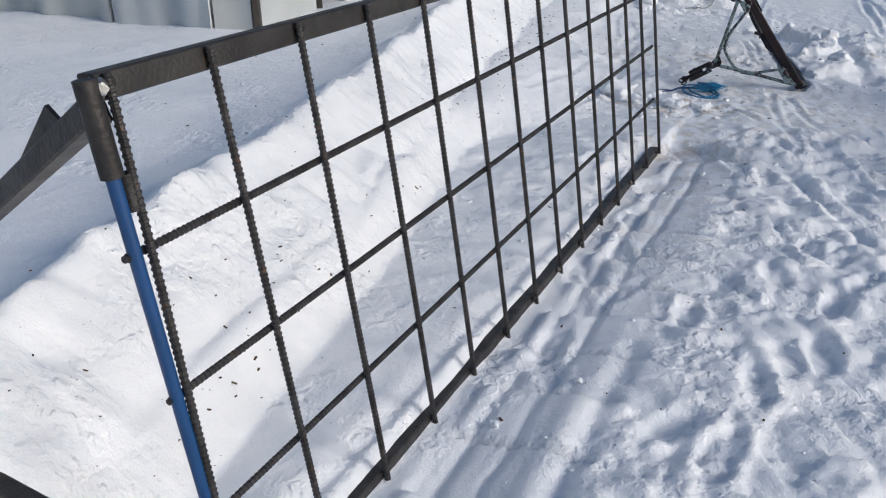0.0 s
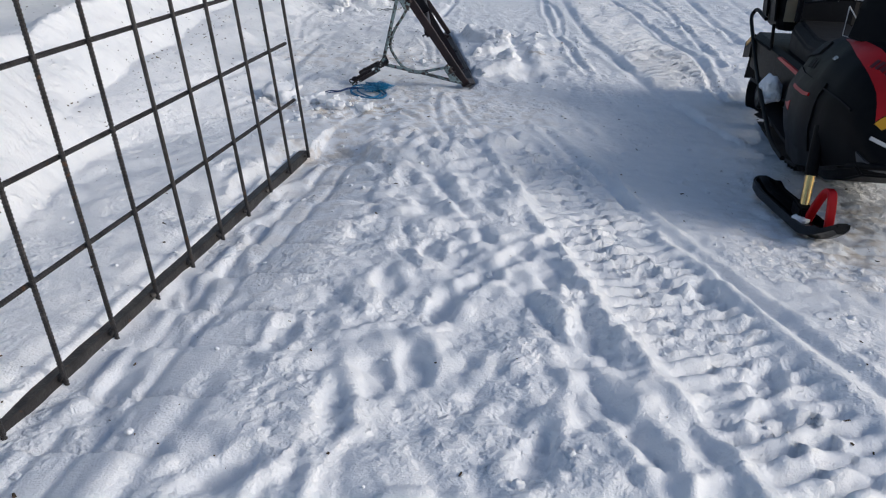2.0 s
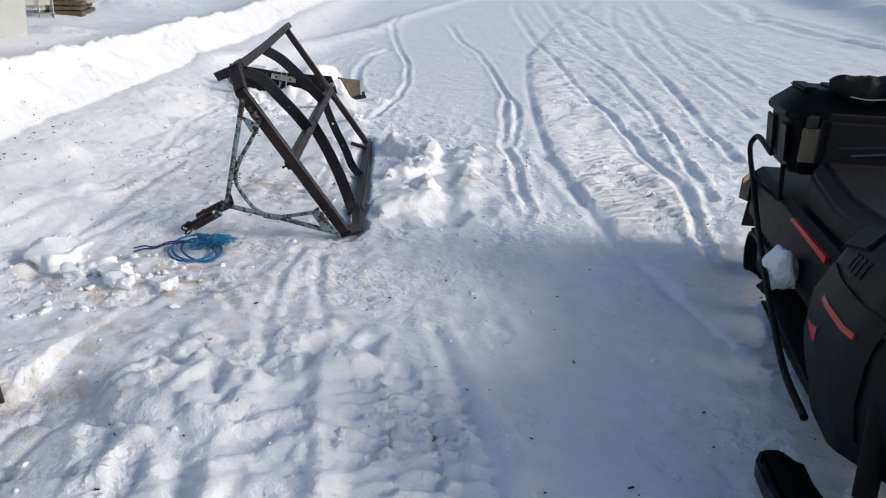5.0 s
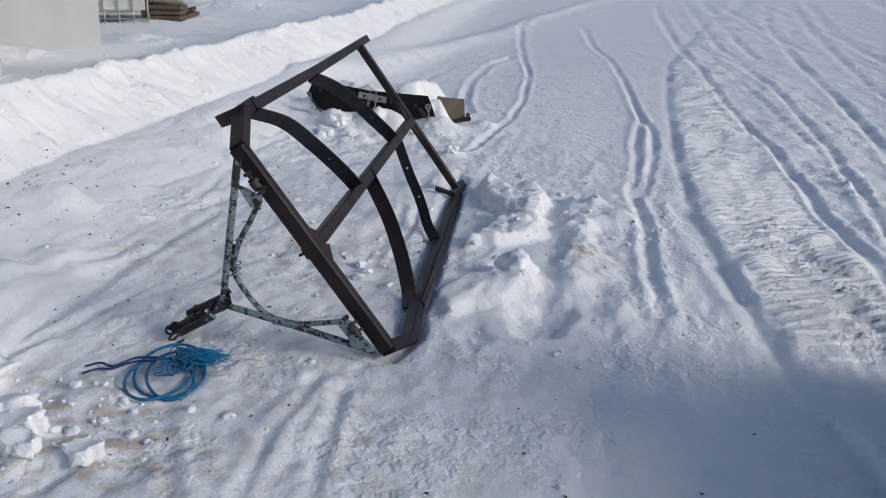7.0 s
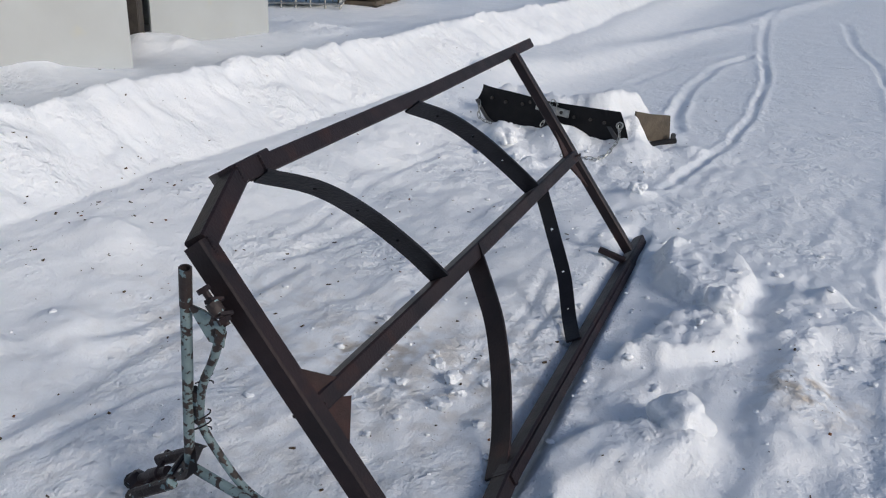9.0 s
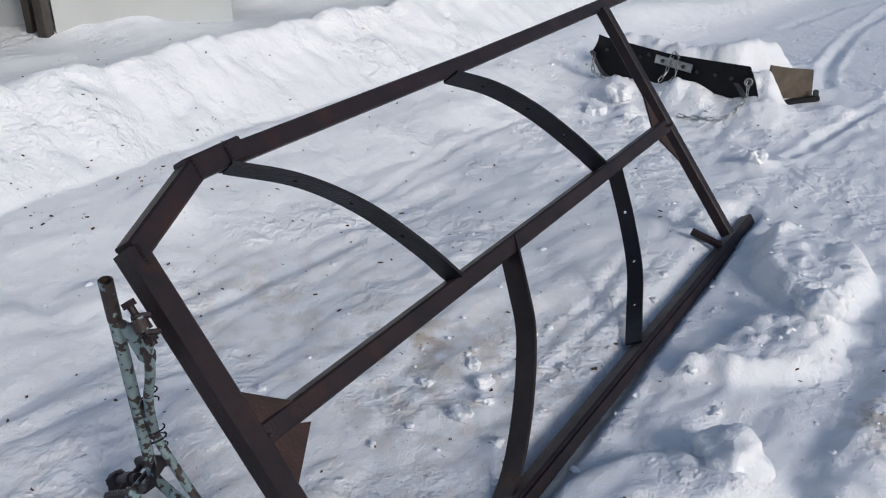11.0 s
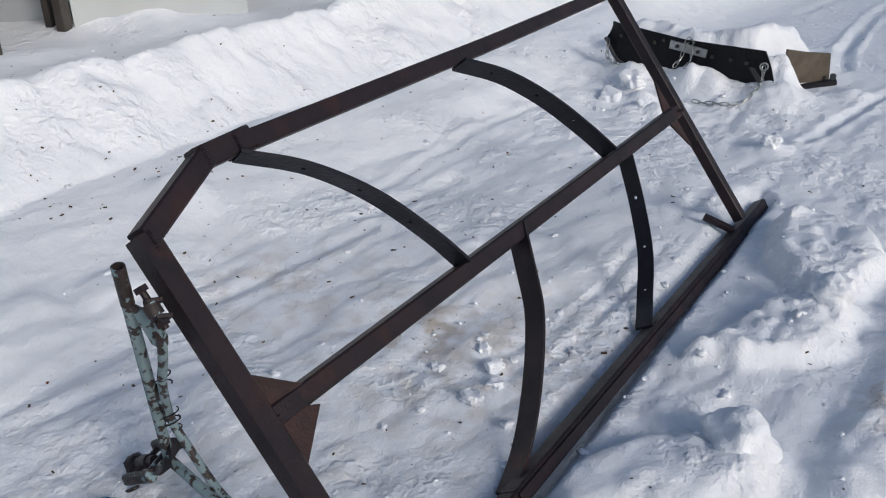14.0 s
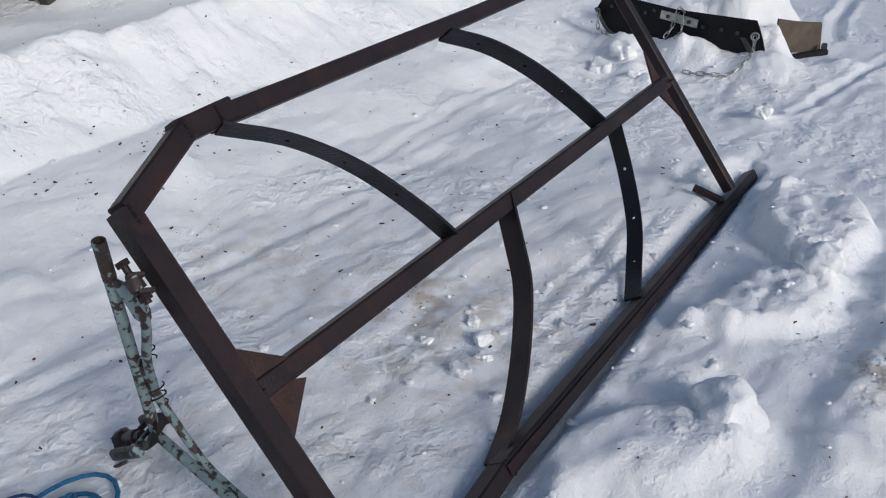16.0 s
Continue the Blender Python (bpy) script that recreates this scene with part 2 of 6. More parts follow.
def sweep(bm, pts, profile, side=(0, 0, 1), cap=True, scales=None):
    """Sweeps a closed profile (u, v) along points; v lies as near as can be to side."""
    pts = [Vector(p) for p in pts]
    side = Vector(side)
    rings = []
    for i, p in enumerate(pts):
        t = Vector((0, 0, 0))
        if i > 0:
            t += (p - pts[i - 1]).normalized()
        if i < len(pts) - 1:
            t += (pts[i + 1] - p).normalized()
        t.normalize()
        v = side - t * side.dot(t)
        if v.length < 1e-4:
            v = t.orthogonal()
        v.normalize()
        u = v.cross(t)
        stretch = 1.0
        if 0 < i < len(pts) - 1:
            c = (p - pts[i - 1]).normalized().dot(t)
            stretch = 1 / max(c, 0.6)
        s = scales[i] if scales else 1.0
        rings.append([bm.verts.new(p + u * a * s * stretch + v * b * s) for a, b in profile])
    n = len(profile)
    for r0, r1 in zip(rings, rings[1:]):
        for k in range(n):
            bm.faces.new((r0[k], r0[(k + 1) % n], r1[(k + 1) % n], r1[k]))
    if cap:
        bm.faces.new(rings[0][::-1])
        bm.faces.new(rings[-1])
    return rings


def loft(bm, rings, cap=True, closed=True):
    rr = [[bm.verts.new(p) for p in ring] for ring in rings]
    n = len(rr[0])
    for a, b in zip(rr, rr[1:]):
        for k in range(n if closed else n - 1):
            bm.faces.new((a[k], a[(k + 1) % n], b[(k + 1) % n], b[k]))
    if cap and closed:
        bm.faces.new(rr[0][::-1])
        bm.faces.new(rr[-1])
    return rr


def plate(bm, outline, thick, normal=None):
    """A flat polygon with thickness, centred on the outline's plane."""
    o = [Vector(p) for p in outline]
    nrm = Vector(normal) if normal else (o[1] - o[0]).cross(o[-1] - o[0])
    nrm = nrm.normalized() * thick / 2
    a = [bm.verts.new(p - nrm) for p in o]
    b = [bm.verts.new(p + nrm) for p in o]
    bm.faces.new(a[::-1])
    bm.faces.new(b)
    for k in range(len(o)):
        bm.faces.new((a[k], a[(k + 1) % len(o)], b[(k + 1) % len(o)], b[k]))


def block(bm, centre, size, turn=None):
    m = Matrix.Translation(centre) @ (turn or Matrix()) @ Matrix.Diagonal((*size, 1))
    bmesh.ops.create_cube(bm, size=1.0, matrix=m)


def smooth_path(pts, steps=6):
    """Catmull-Rom through points."""
    p = [Vector(q) for q in pts]
    p = [p[0] * 2 - p[1]] + p + [p[-1] * 2 - p[-2]]
    out = []
    for i in range(1, len(p) - 2):
        a, b, c, d = p[i - 1], p[i], p[i + 1], p[i + 2]
        for k in range(steps):
            t = k / steps
            out.append(0.5 * ((2 * b) + (c - a) * t + (2 * a - 5 * b + 4 * c - d) * t * t + (3 * b - a - 3 * c + d) * t ** 3))
    out.append(p[-2])
    return out


def rough_lump(bm, centre, radius, squash=0.7, sub=2, amount=0.35, seed=0.0):
    made = bmesh.ops.create_icosphere(bm, subdivisions=sub, radius=1.0)
    for v in made["verts"]:
        d = v.co.normalized()
        k = 1 + amount * noise.noise(d * 1.3 + Vector((seed, seed * 1.7, seed * 0.3))) + amount * 0.5 * noise.noise(d * 3.1 + Vector((seed, 0, seed)))
        v.co = Vector(centre) + Vector((d.x, d.y, d.z * squash)) * radius * k


# ---- the snow-covered ground, one sheet ----
NOISE_TABLE = np.random.RandomState(77).rand(512, 512)


def lattice(ix, iy, seed):
    """A random number from 0 to 1 for each lattice point."""
    return NOISE_TABLE[(ix + seed * 37) & 511, (iy + seed * 151) & 511]


def vnoise(x, y, seed):
    """Smooth value noise, -1 to 1."""
    fx, fy = np.floor(x), np.floor(y)
    ix, iy = fx.astype(np.int32), fy.astype(np.int32)
    u, v = x - fx, y - fy
    u, v = u * u * (3 - 2 * u), v * v * (3 - 2 * v)
    a = lattice(ix, iy, seed)
    a = a + (lattice(ix + 1, iy, seed) - a) * u
    b = lattice(ix, iy + 1, seed)
    b = b + (lattice(ix + 1, iy + 1, seed) - b) * u
    return (a + (b - a) * v) * 2 - 1


def fbm(x, y, size, seed, octaves=4, gain=0.5):
    total, amp, norm = 0, 1.0, 0.0
    c, s = 0.8, 0.6
    for k in range(octaves):
        f = 2.03 ** k / size
        total = total + amp * vnoise(x * f + 17.3 * k, y * f - 9.1 * k, seed + k)
        x, y = c * x - s * y, s * x + c * y
        norm += amp
        amp *= gain
    return total / norm


def cells(x, y, size, seed):
    """Rounded lumps: 1 at a cell's middle, 0 between cells."""
    px, py = x / size, y / size
    fx, fy = np.floor(px).astype(np.int32), np.floor(py).astype(np.int32)
    best = np.full_like(px, 9.0)
    for i in (-1, 0, 1):
        for j in (-1, 0, 1):
            cx, cy = fx + i, fy + j
            qx = cx + 0.15 + 0.7 * lattice(cx, cy, seed)
            qy = cy + 0.15 + 0.7 * lattice(cx, cy, seed + 5)
            best = np.minimum(best, (px - qx) ** 2 + (py - qy) ** 2)
    return np.clip(1 - best * 1.25, 0, 1)


def billow(x, y, size, seed, octaves=4, gain=0.55):
    """Rounded clods with creased valleys between them, 0 to 1."""
    total, amp, norm = 0, 1.0, 0.0
    c, s = 0.8, 0.6
    for k in range(octaves):
        f = 2.03 ** k / size
        total = total + amp * np.abs(vnoise(x * f + 11.3 * k, y * f - 7.7 * k, seed + k))
        x, y = c * x - s * y, s * x + c * y
        norm += amp
        amp *= gain
    return total / norm


def step(v, lo=0.0, hi=1.0):
    t = np.clip((v - lo) / (hi - lo), 0, 1)
    return t * t * (3 - 2 * t)


def near_line(x, y, line):
    """Distance to a polyline, with its sign (left of the way is positive), and the length along it."""
    best = np.full_like(x, 1e9)
    sign = np.ones_like(x)
    along = np.zeros_like(x)
    total = 0.0
    for (ax, ay), (bx, by) in zip(line, line[1:]):
        dx, dy = bx - ax, by - ay
        ln = math.hypot(dx, dy)
        t = np.clip(((x - ax) * dx + (y - ay) * dy) / ln ** 2, 0, 1)
        ex, ey = x - ax - t * dx, y - ay - t * dy
        d = np.hypot(ex, ey)
        closer = d < best
        best = np.where(closer, d, best)
        sign = np.where(closer, np.sign(dx * ey - dy * ex), sign)
        along = np.where(closer, total + t * ln, along)
        total += ln
    return best, sign, along


def inside_of(x, y, outline):
    """Distance to an outline, positive inside it."""
    d, _, _ = near_line(x, y, outline + outline[:1])
    inner = np.zeros(x.shape, bool)
    for (ax, ay), (bx, by) in zip(outline, outline[1:] + outline[:1]):
        if ay != by:
            inner ^= ((ay > y) != (by > y)) & (x < (bx - ax) * (y - ay) / (by - ay) + ax)
    return np.where(inner, d, -d)


def around_line(x, y, line, reach):
    """Which points lie in the box round a line."""
    xs, ys = [p[0] for p in line], [p[1] for p in line]
    return (x > min(xs) - reach) & (x < max(xs) + reach) & (y > min(ys) - reach) & (y < max(ys) + reach)


BANK_FOOT = [(-1.5, -1.2), (-1.05, 0.6), (-0.82, 1.65), (-0.56, 2.45), (-0.27, 3.25), (0.20, 4.8), (0.62, 6.1), (0.95, 7.1), (1.20, 7.9), (1.45, 8.7), (1.72, 9.4), (2.05, 10.35), (2.32, 11.3), (3.0, 13.7), (4.0, 16.6), (6.0, 23.5), (9.0, 33.0), (20.0, 62.0)]
PANEL_FOOT = [(-0.36, 1.44), (1.56, 4.80)]
MACHINE_TRACK = [(2.36, 1.2), (2.40, 1.7), (2.47, 2.3), (2.55, 2.8), (2.67, 3.5), (2.78, 4.0), (2.90, 4.5), (2.96, 4.9)]
SKI_RUTS = [
    [(1.86, 1.4), (1.91, 2.0), (1.95, 2.4), (2.0, 3.0), (2.08, 3.54), (2.12, 4.2)],
    [(2.86, 1.2), (2.84, 1.88), (2.88, 2.65), (2.95, 3.5), (3.06, 4.18), (3.13, 4.6), (3.2, 5.1)],
]
# winding single ruts, then the fan of older ones over the lane: line, depth, half width
RUTS = [
    ([(20.0, 50.0), (10.66, 28.95), (9.17, 25.8), (7.80, 21.86), (6.79, 18.07), (6.13, 15.33), (5.76, 13.88), (5.24, 12.26), (4.84, 11.2), (4.48, 10.46), (4.14, 9.78)], 0.030, 0.035),
    ([(6.23, 16.5), (5.61, 15.48), (5.14, 14.17), (4.77, 12.96), (4.58, 12.16), (4.50, 11.5)], 0.034, 0.05),
    ([(4.38, 13.81), (5.07, 15.35), (6.14, 16.8)], 0.012, 0.06),
    ([(9.3, 22.0), (9.05, 21.1), (8.1, 18.05), (7.65, 15.95), (6.98, 13.72), (6.41, 12.03), (6.12, 11.15), (5.58, 9.93), (5.20, 9.0), (4.97, 8.49), (4.76, 7.8), (4.58, 7.34), (4.41, 6.9), (4.31, 6.55)], 0.036, 0.036),
    ([(6.12, 11.15), (5.98, 10.54), (5.68, 9.79), (5.30, 9.0), (5.0, 8.4)], 0.034, 0.034),
    ([(5.11, 8.1), (4.92, 7.46), (4.82, 7.07), (4.75, 6.7)], 0.02, 0.05),
    ([(23.8, 51.5), (13.5, 27.5), (9.74, 18.1), (8.54, 14.8), (7.28, 11.6), (6.61, 9.59), (5.91, 7.78), (5.55, 6.73), (5.01, 5.64)], 0.040, 0.04),
    ([(19.7, 39.1), (10.5, 18.1), (8.67, 13.1), (7.07, 9.5), (6.33, 7.96), (5.61, 6.52)], 0.036, 0.04),
    ([(29.4, 49.2), (15.4, 24.9), (10.6, 15.6), (8.7, 11.7), (7.17, 8.73), (6.6, 7.5)], 0.044, 0.05),
    ([(25.6, 40.7), (14.6, 21.4), (10.36, 13.7), (8.15, 9.3)], 0.040, 0.05),
    ([(26.6, 41.0), (15.1, 21.4), (12.1, 15.5), (9.9, 11.55)], 0.040, 0.06),
    ([(22.4, 43.0), (12.0, 20.4), (10.2, 16.2)], 0.036, 0.05),
    ([(15.6, 27.7), (19.5, 33.9), (28.1, 48.8)], 0.05, 0.08),
    ([(46.0, 67.0), (31.0, 42.1), (20.4, 25.2), (22.2, 26.8), (29.0, 35.8), (45.0, 60.0)], 0.09, 0.12),
    ([(22.2, 26.8), (19.0, 20.5), (17.0, 15.4)], 0.09, 0.12),
    ([(25.5, 31.0), (21.9, 23.9), (18.1, 16.4)], 0.07, 0.12),
    ([(2.82, 6.16), (2.65, 5.74), (2.50, 5.29), (2.42, 4.76)], 0.018, 0.028),
    ([(2.905, 6.07), (2.78, 5.49), (2.72, 5.14)], 0.020, 0.030),
    ([(2.33, 6.0), (2.39, 5.3)], 0.014, 0.028),
    ([(0.9, 5.9), (2.0, 7.6), (2.5, 8.8)], 0.016, 0.04),
    ([(1.55, 5.95), (1.78, 6.75), (1.94, 7.21), (2.3, 8.1)], 0.022, 0.05),
    ([(1.2, 5.7), (2.15, 7.1)], 0.016, 0.03),
    ([(3.23, 7.31), (3.38, 7.79), (3.50, 8.3)], 0.012, 0.02),
    ([(3.13, 7.25), (3.30, 7.85), (3.40, 8.3)], 0.010, 0.02),
    ([(2.2, 8.4), (2.42, 9.4), (2.75, 10.2)], 0.014, 0.03),
]
# broken slabs and heaps thrown up beside the lane, and hollows: outline, height, softness of the edge, lumpiness
SLABS = [
    ([(3.95, 8.64), (4.13, 8.68), (4.31, 8.48), (4.31, 8.22), (4.22, 7.99), (4.05, 7.93), (3.93, 8.03), (3.86, 8.20)], 0.095, 0.075, 0.55),
    ([(3.60, 7.47), (3.74, 7.73), (3.87, 7.90), (4.10, 7.99), (4.17, 7.80), (4.11, 7.60), (3.94, 7.50), (3.78, 7.43)], 0.060, 0.08, 0.85),
    ([(4.31, 8.07), (4.42, 8.32), (4.62, 8.22), (4.73, 7.92), (4.68, 7.62), (4.47, 7.70), (4.36, 7.53), (4.35, 7.26), (4.32, 7.0), (4.31, 6.86), (4.02, 6.90), (3.93, 7.02), (4.03, 7.24), (4.14, 7.46), (4.20, 7.62)], 0.045, 0.080, 0.45),
    ([(3.28, 6.76), (3.31, 6.88), (3.42, 6.97), (3.54, 7.06), (3.67, 7.09), (3.90, 7.02), (3.88, 6.86), (3.67, 6.74), (3.48, 6.67), (3.36, 6.62)], 0.060, 0.09, 0.5),
    ([(3.60, 6.66), (3.69, 6.76), (3.85, 6.80), (3.98, 6.73), (3.95, 6.55), (3.80, 6.41), (3.60, 6.43)], -0.050, 0.07, 0.5),
    ([(3.36, 6.50), (3.52, 6.55), (3.55, 6.38), (3.38, 6.30)], -0.025, 0.06, 0.5),
    ([(1.88, 4.84), (2.0, 4.98), (2.26, 4.92), (2.47, 4.70), (2.29, 4.40), (2.05, 4.46), (1.90, 4.58)], 0.045, 0.06, 0.5),
    ([(1.70, 5.52), (2.08, 5.52), (2.16, 5.70), (1.80, 5.76)], -0.03, 0.06, 0.3),
]
LANE_EDGE = [(20.0, 36.0), (8.4, 15.5), (6.8, 12.0), (5.75, 9.5), (5.10, 7.85), (4.79, 6.75), (4.62, 6.05), (4.55, 5.3)]
RIDGE = [(2.9, 12.9), (3.75, 14.27), (4.48, 15.9), (5.66, 18.37), (7.15, 20.8), (8.93, 24.9), (16.0, 38.5)]
FAR_BANK = [(17.0, 7.0), (23.2, 19.5), (27.5, 25.6), (35.0, 36.7), (52.0, 60.0), (80.0, 95.0)]


def ground_height(x, y):
    x, y = np.asarray(x, float), np.asarray(y, float)
    z = np.zeros_like(x)

    def put(mask, rise):
        """Adds rise(x, y) where the mask holds."""
        if mask.any():
            z[mask] += rise(x[mask], y[mask])

    close = (x > -8) & (x < 40) & (y > -6) & (y < 60)
    park = np.exp(-(np.hypot(x - 4.6, (y - 4.2) * 0.7) / 1.3) ** 4)
    z += 0.035 * fbm(x, y, 3.0, 3) * (1 - park) - 0.085 * step(x, 1.9, 4.0) * step(7.0 - y, 0.0, 2.6) - 0.06 * park
    # rising apron, snow bank and the higher untouched snow behind it
    d, sg, along = near_line(x, y, BANK_FOOT)
    d = d * sg
    foot = np.interp(y, [0.0, 3.0, 8.0, 20.0], [0.20, 0.22, 0.25, 0.25])
    width = np.interp(y, [1.5, 5.0, 8.0, 12.0], [0.30, 0.34, 0.42, 0.46])
    tall = np.interp(y, [1.5, 4.0, 7.0, 9.0, 16.0], [0.27, 0.29, 0.32, 0.33, 0.30])
    pd, psg, run = near_line(x, y, PANEL_FOOT)
    side = psg * pd
    within = step(side, 0.05, 0.14) * (1 - step(y, 4.8, 6.0))
    level = 0.14 * within
    z += foot * np.where(d < 0, np.maximum(np.exp(-(d / (0.6 - 0.46 * within)) ** 2), level), 1.0)
    beside = (d > -1.2) & (d < 3.5) & close
    q = d / width
    if beside.any():
        X, Y, D, A, W = x[beside], y[beside], d[beside], along[beside], width[beside]
        q[beside] = (D + (0.16 * fbm(X, Y, 0.8, 11) + 0.07 * fbm(A, D * 0.25, 0.22, 14)) * W) / W
    bank = tall * (0.75 * np.clip(q, 0, 1) ** 0.75 + 0.25 * step(q, -0.05, 1.0)) + 0.045 * np.exp(-((q - 1.05) / 0.22) ** 2) - 0.045 * step(q, 1.2, 2.4) + 0.03 * step(q, 3.0, 6.0)
    z += bank * (q > -0.1)
    on_bank = step(q, 0.0, 0.3)
    m = (q > -0.2) & (q < 1.9) & close
    if m.any():
        X, Y, Q, A, D = x[m], y[m], q[m], along[m], d[m]
        clods = step(Q, -0.1, 0.3) * (1 - step(Q, 0.9, 1.6))
        z[m] += clods * (0.030 * fbm(X, Y, 0.42, 21, 4) + 0.018 * cells(X, Y, 0.16, 22) * fbm(X, Y, 0.5, 23) + 0.090 * (billow(X, Y, 0.36, 24, 5, 0.5) - 0.35) + 0.030 * (billow(A, D * 0.40, 0.18, 26, 3, 0.5) - 0.35))
    m = (q > 0.0) & close
    put(m, lambda X, Y: on_bank[m] * (0.025 * fbm(X, Y, 0.9, 31, 3) + 0.012 * fbm(X * 0.5, Y, 0.28, 33, 3) * step(q[m], 1.2, 2.0)))
    low = 1 - on_bank
    # trodden snow in front of the grid
    front = step(-side, 0.02, 0.25)
    path = front * (1 - step(x - 0.28 * y, 1.5, 2.1)) * (1 - step(y, 4.9, 5.6)) * step(y, -1.5, -0.5)
    belt_near = around_line(x, y, MACHINE_TRACK, 0.4)
    clear = np.ones_like(x)
    if belt_near.any():
        clear[belt_near] = 0.25 + 0.75 * step(near_line(x[belt_near], y[belt_near], MACHINE_TRACK)[0], 0.24, 0.32)
    m = path > 0.001
    if m.any():
        X, Y = x[m], y[m]
        wx, wy = X + 0.06 * fbm(X, Y, 0.30, 44, 2), Y + 0.06 * fbm(X, Y, 0.30, 45, 2)
        tramp = 0.018 * fbm(wx, wy, 0.30, 41, 4, 0.5) + 0.016 * (cells(wx, wy, 0.19, 43) - 0.5) + 0.050 * (billow(wx, wy, 0.17, 47, 5, 0.55) - 0.33) + 0.016 * (billow(wx, wy * 0.6, 0.075, 42, 3) - 0.35)
        tramp += 0.012 * step(fbm(wx, wy, 0.36, 68, 3), -0.03, 0.03) + 0.012 * step(fbm(wx, wy, 0.20, 69, 3), 0.0, 0.05)
        z[m] += low[m] * path[m] * tramp * step(-side[m], 0.38, 0.6) * clear[m]
    around = low * step(y, 4.6, 5.4) * (1 - step(np.hypot(x - 2.9, (y - 8.0) * 0.75), 2.0, 3.6))
    m = around > 0.001
    if m.any():
        X, Y = x[m], y[m]
        lx, ly = X * 0.93 - Y * 0.37, X * 0.37 + Y * 0.93
        z[m] += around[m] * (0.010 * fbm(lx, ly * 0.25, 0.15, 50, 4, 0.55) + 0.006 * fbm(lx, ly * 0.4, 0.06, 54, 2) + 0.010 * fbm(X, Y, 0.34, 51, 4, 0.55) + 0.030 * (billow(lx, ly * 0.55, 0.20, 56, 5, 0.6) - 0.33) * (0.35 + 0.65 * step(fbm(X, Y, 0.9, 59), -0.2, 0.3)) + 0.026 * (cells(lx, ly * 0.7, 0.26, 53) - 0.3) * step(fbm(X, Y, 0.8, 55), 0.0, 0.35))
    inside = low * (1 - front) * (1 - step(y, 5.0, 6.0))
    m = (inside > 0.001) & close
    put(m, lambda X, Y: inside[m] * (0.018 * fbm(X, Y, 0.5, 57, 3) + step(Y, 2.6, 4.2) * (0.03 * fbm(X, Y, 0.36, 58, 3) + 0.03 * (billow(X, Y, 0.16, 46, 4) - 0.33))))
    lane = low * (1 - around) * (1 - path)
    m = (lane > 0.001) & close & (x < 16) & (y < 30)
    put(m, lambda X, Y: lane[m] * (0.026 * (billow(X, Y, 0.15, 60, 4) - 0.35) * step(X, 2.2, 3.0) * (1 - step(X, 4.2, 5.0)) * (1 - step(Y, 6.0, 7.0)) + 0.009 * fbm(X, Y, 0.22, 61, 5, 0.6) + 0.003 * vnoise(X / 0.07, Y / 0.05, 62)))
    # pressed slabs of snow along the foot of the grid
    m = pd < 0.9
    if m.any():
        X, Y, R, S = x[m], y[m], run[m], side[m]
        hug = np.exp(-(pd[m] / np.where(S > 0, 0.13, 0.34)) ** 4)
        v = z[m] * (1 - hug) + hug * (-0.044 + 0.012 * fbm(X, Y, 0.3, 63))
        ends = step(R, 0.01, 0.1) * (1 - step(R, 3.86, 3.92))
        v += ends * 0.045 * np.exp(-((S - 0.075) / 0.04) ** 2) * (0.9 + 0.4 * fbm(X, Y, 0.25, 64))
        prints = ends * step(-S, 0.05, 0.09)
        v += prints * (-0.016 * np.exp(-((S + 0.14) / 0.022) ** 2) + (1 - step(R, 0.9, 2.0)) * (0.012 * np.exp(-((S + 0.39) / 0.04) ** 2) - 0.022 * np.exp(-((S + 0.47) / 0.035) ** 2)))
        place = R / 0.297 + 0.1 + 0.10 * fbm(X, Y, 0.3, 70, 2)
        number = np.floor(place).astype(np.int32)
        rung = np.abs(place % 1.0 - 0.5) * 0.297
        reach = 1 - step(-S + 0.08 * fbm(X, Y, 0.25, 65), 0.42, 0.60)
        v += prints * reach * (0.034 * (lattice(number, number * 0, 5) - 0.4) * (1 - step(rung, 0.125, 0.148)) + 0.022 * (place % 1.0 - 0.5) - 0.018 * np.exp(-((0.1485 - rung) / 0.014) ** 2) - 0.012 * np.exp(-((S + 0.27 + 0.03 * fbm(X, Y, 0.3, 77)) / 0.016) ** 2))
        z[m] = v
    # footprints
    rng = np.random.RandomState(4)
    for k in range(90):
        fx, fy = rng.uniform(0.0, 2.3), rng.uniform(-0.4, 5.2)
        fx += 0.30 * (fy - 1.0)
        a = 0.45 + rng.normal(0, 0.35)
        deep = rng.uniform(0.008, 0.024)
        near = (np.abs(x - fx) < 0.4) & (np.abs(y - fy) < 0.4)
        if not near.any():
            continue
        ex, ey = x[near] - fx + 0.03 * fbm(x[near], y[near], 0.12, 66, 2), y[near] - fy + 0.03 * fbm(x[near], y[near], 0.12, 67, 2)
        u, v = ex * math.cos(a) - ey * math.sin(a), ex * math.sin(a) + ey * math.cos(a)
        r = np.sqrt((u / 0.055) ** 2 + (v / 0.145) ** 2)
        z[near] += -deep * (1 - step(r, 0.65, 1.05)) + 0.4 * deep * np.exp(-((r - 1.35) / 0.28) ** 2)
    # belt marks of a snowmobile, with the ridge at each side
    m = around_line(x, y, MACHINE_TRACK, 0.6)
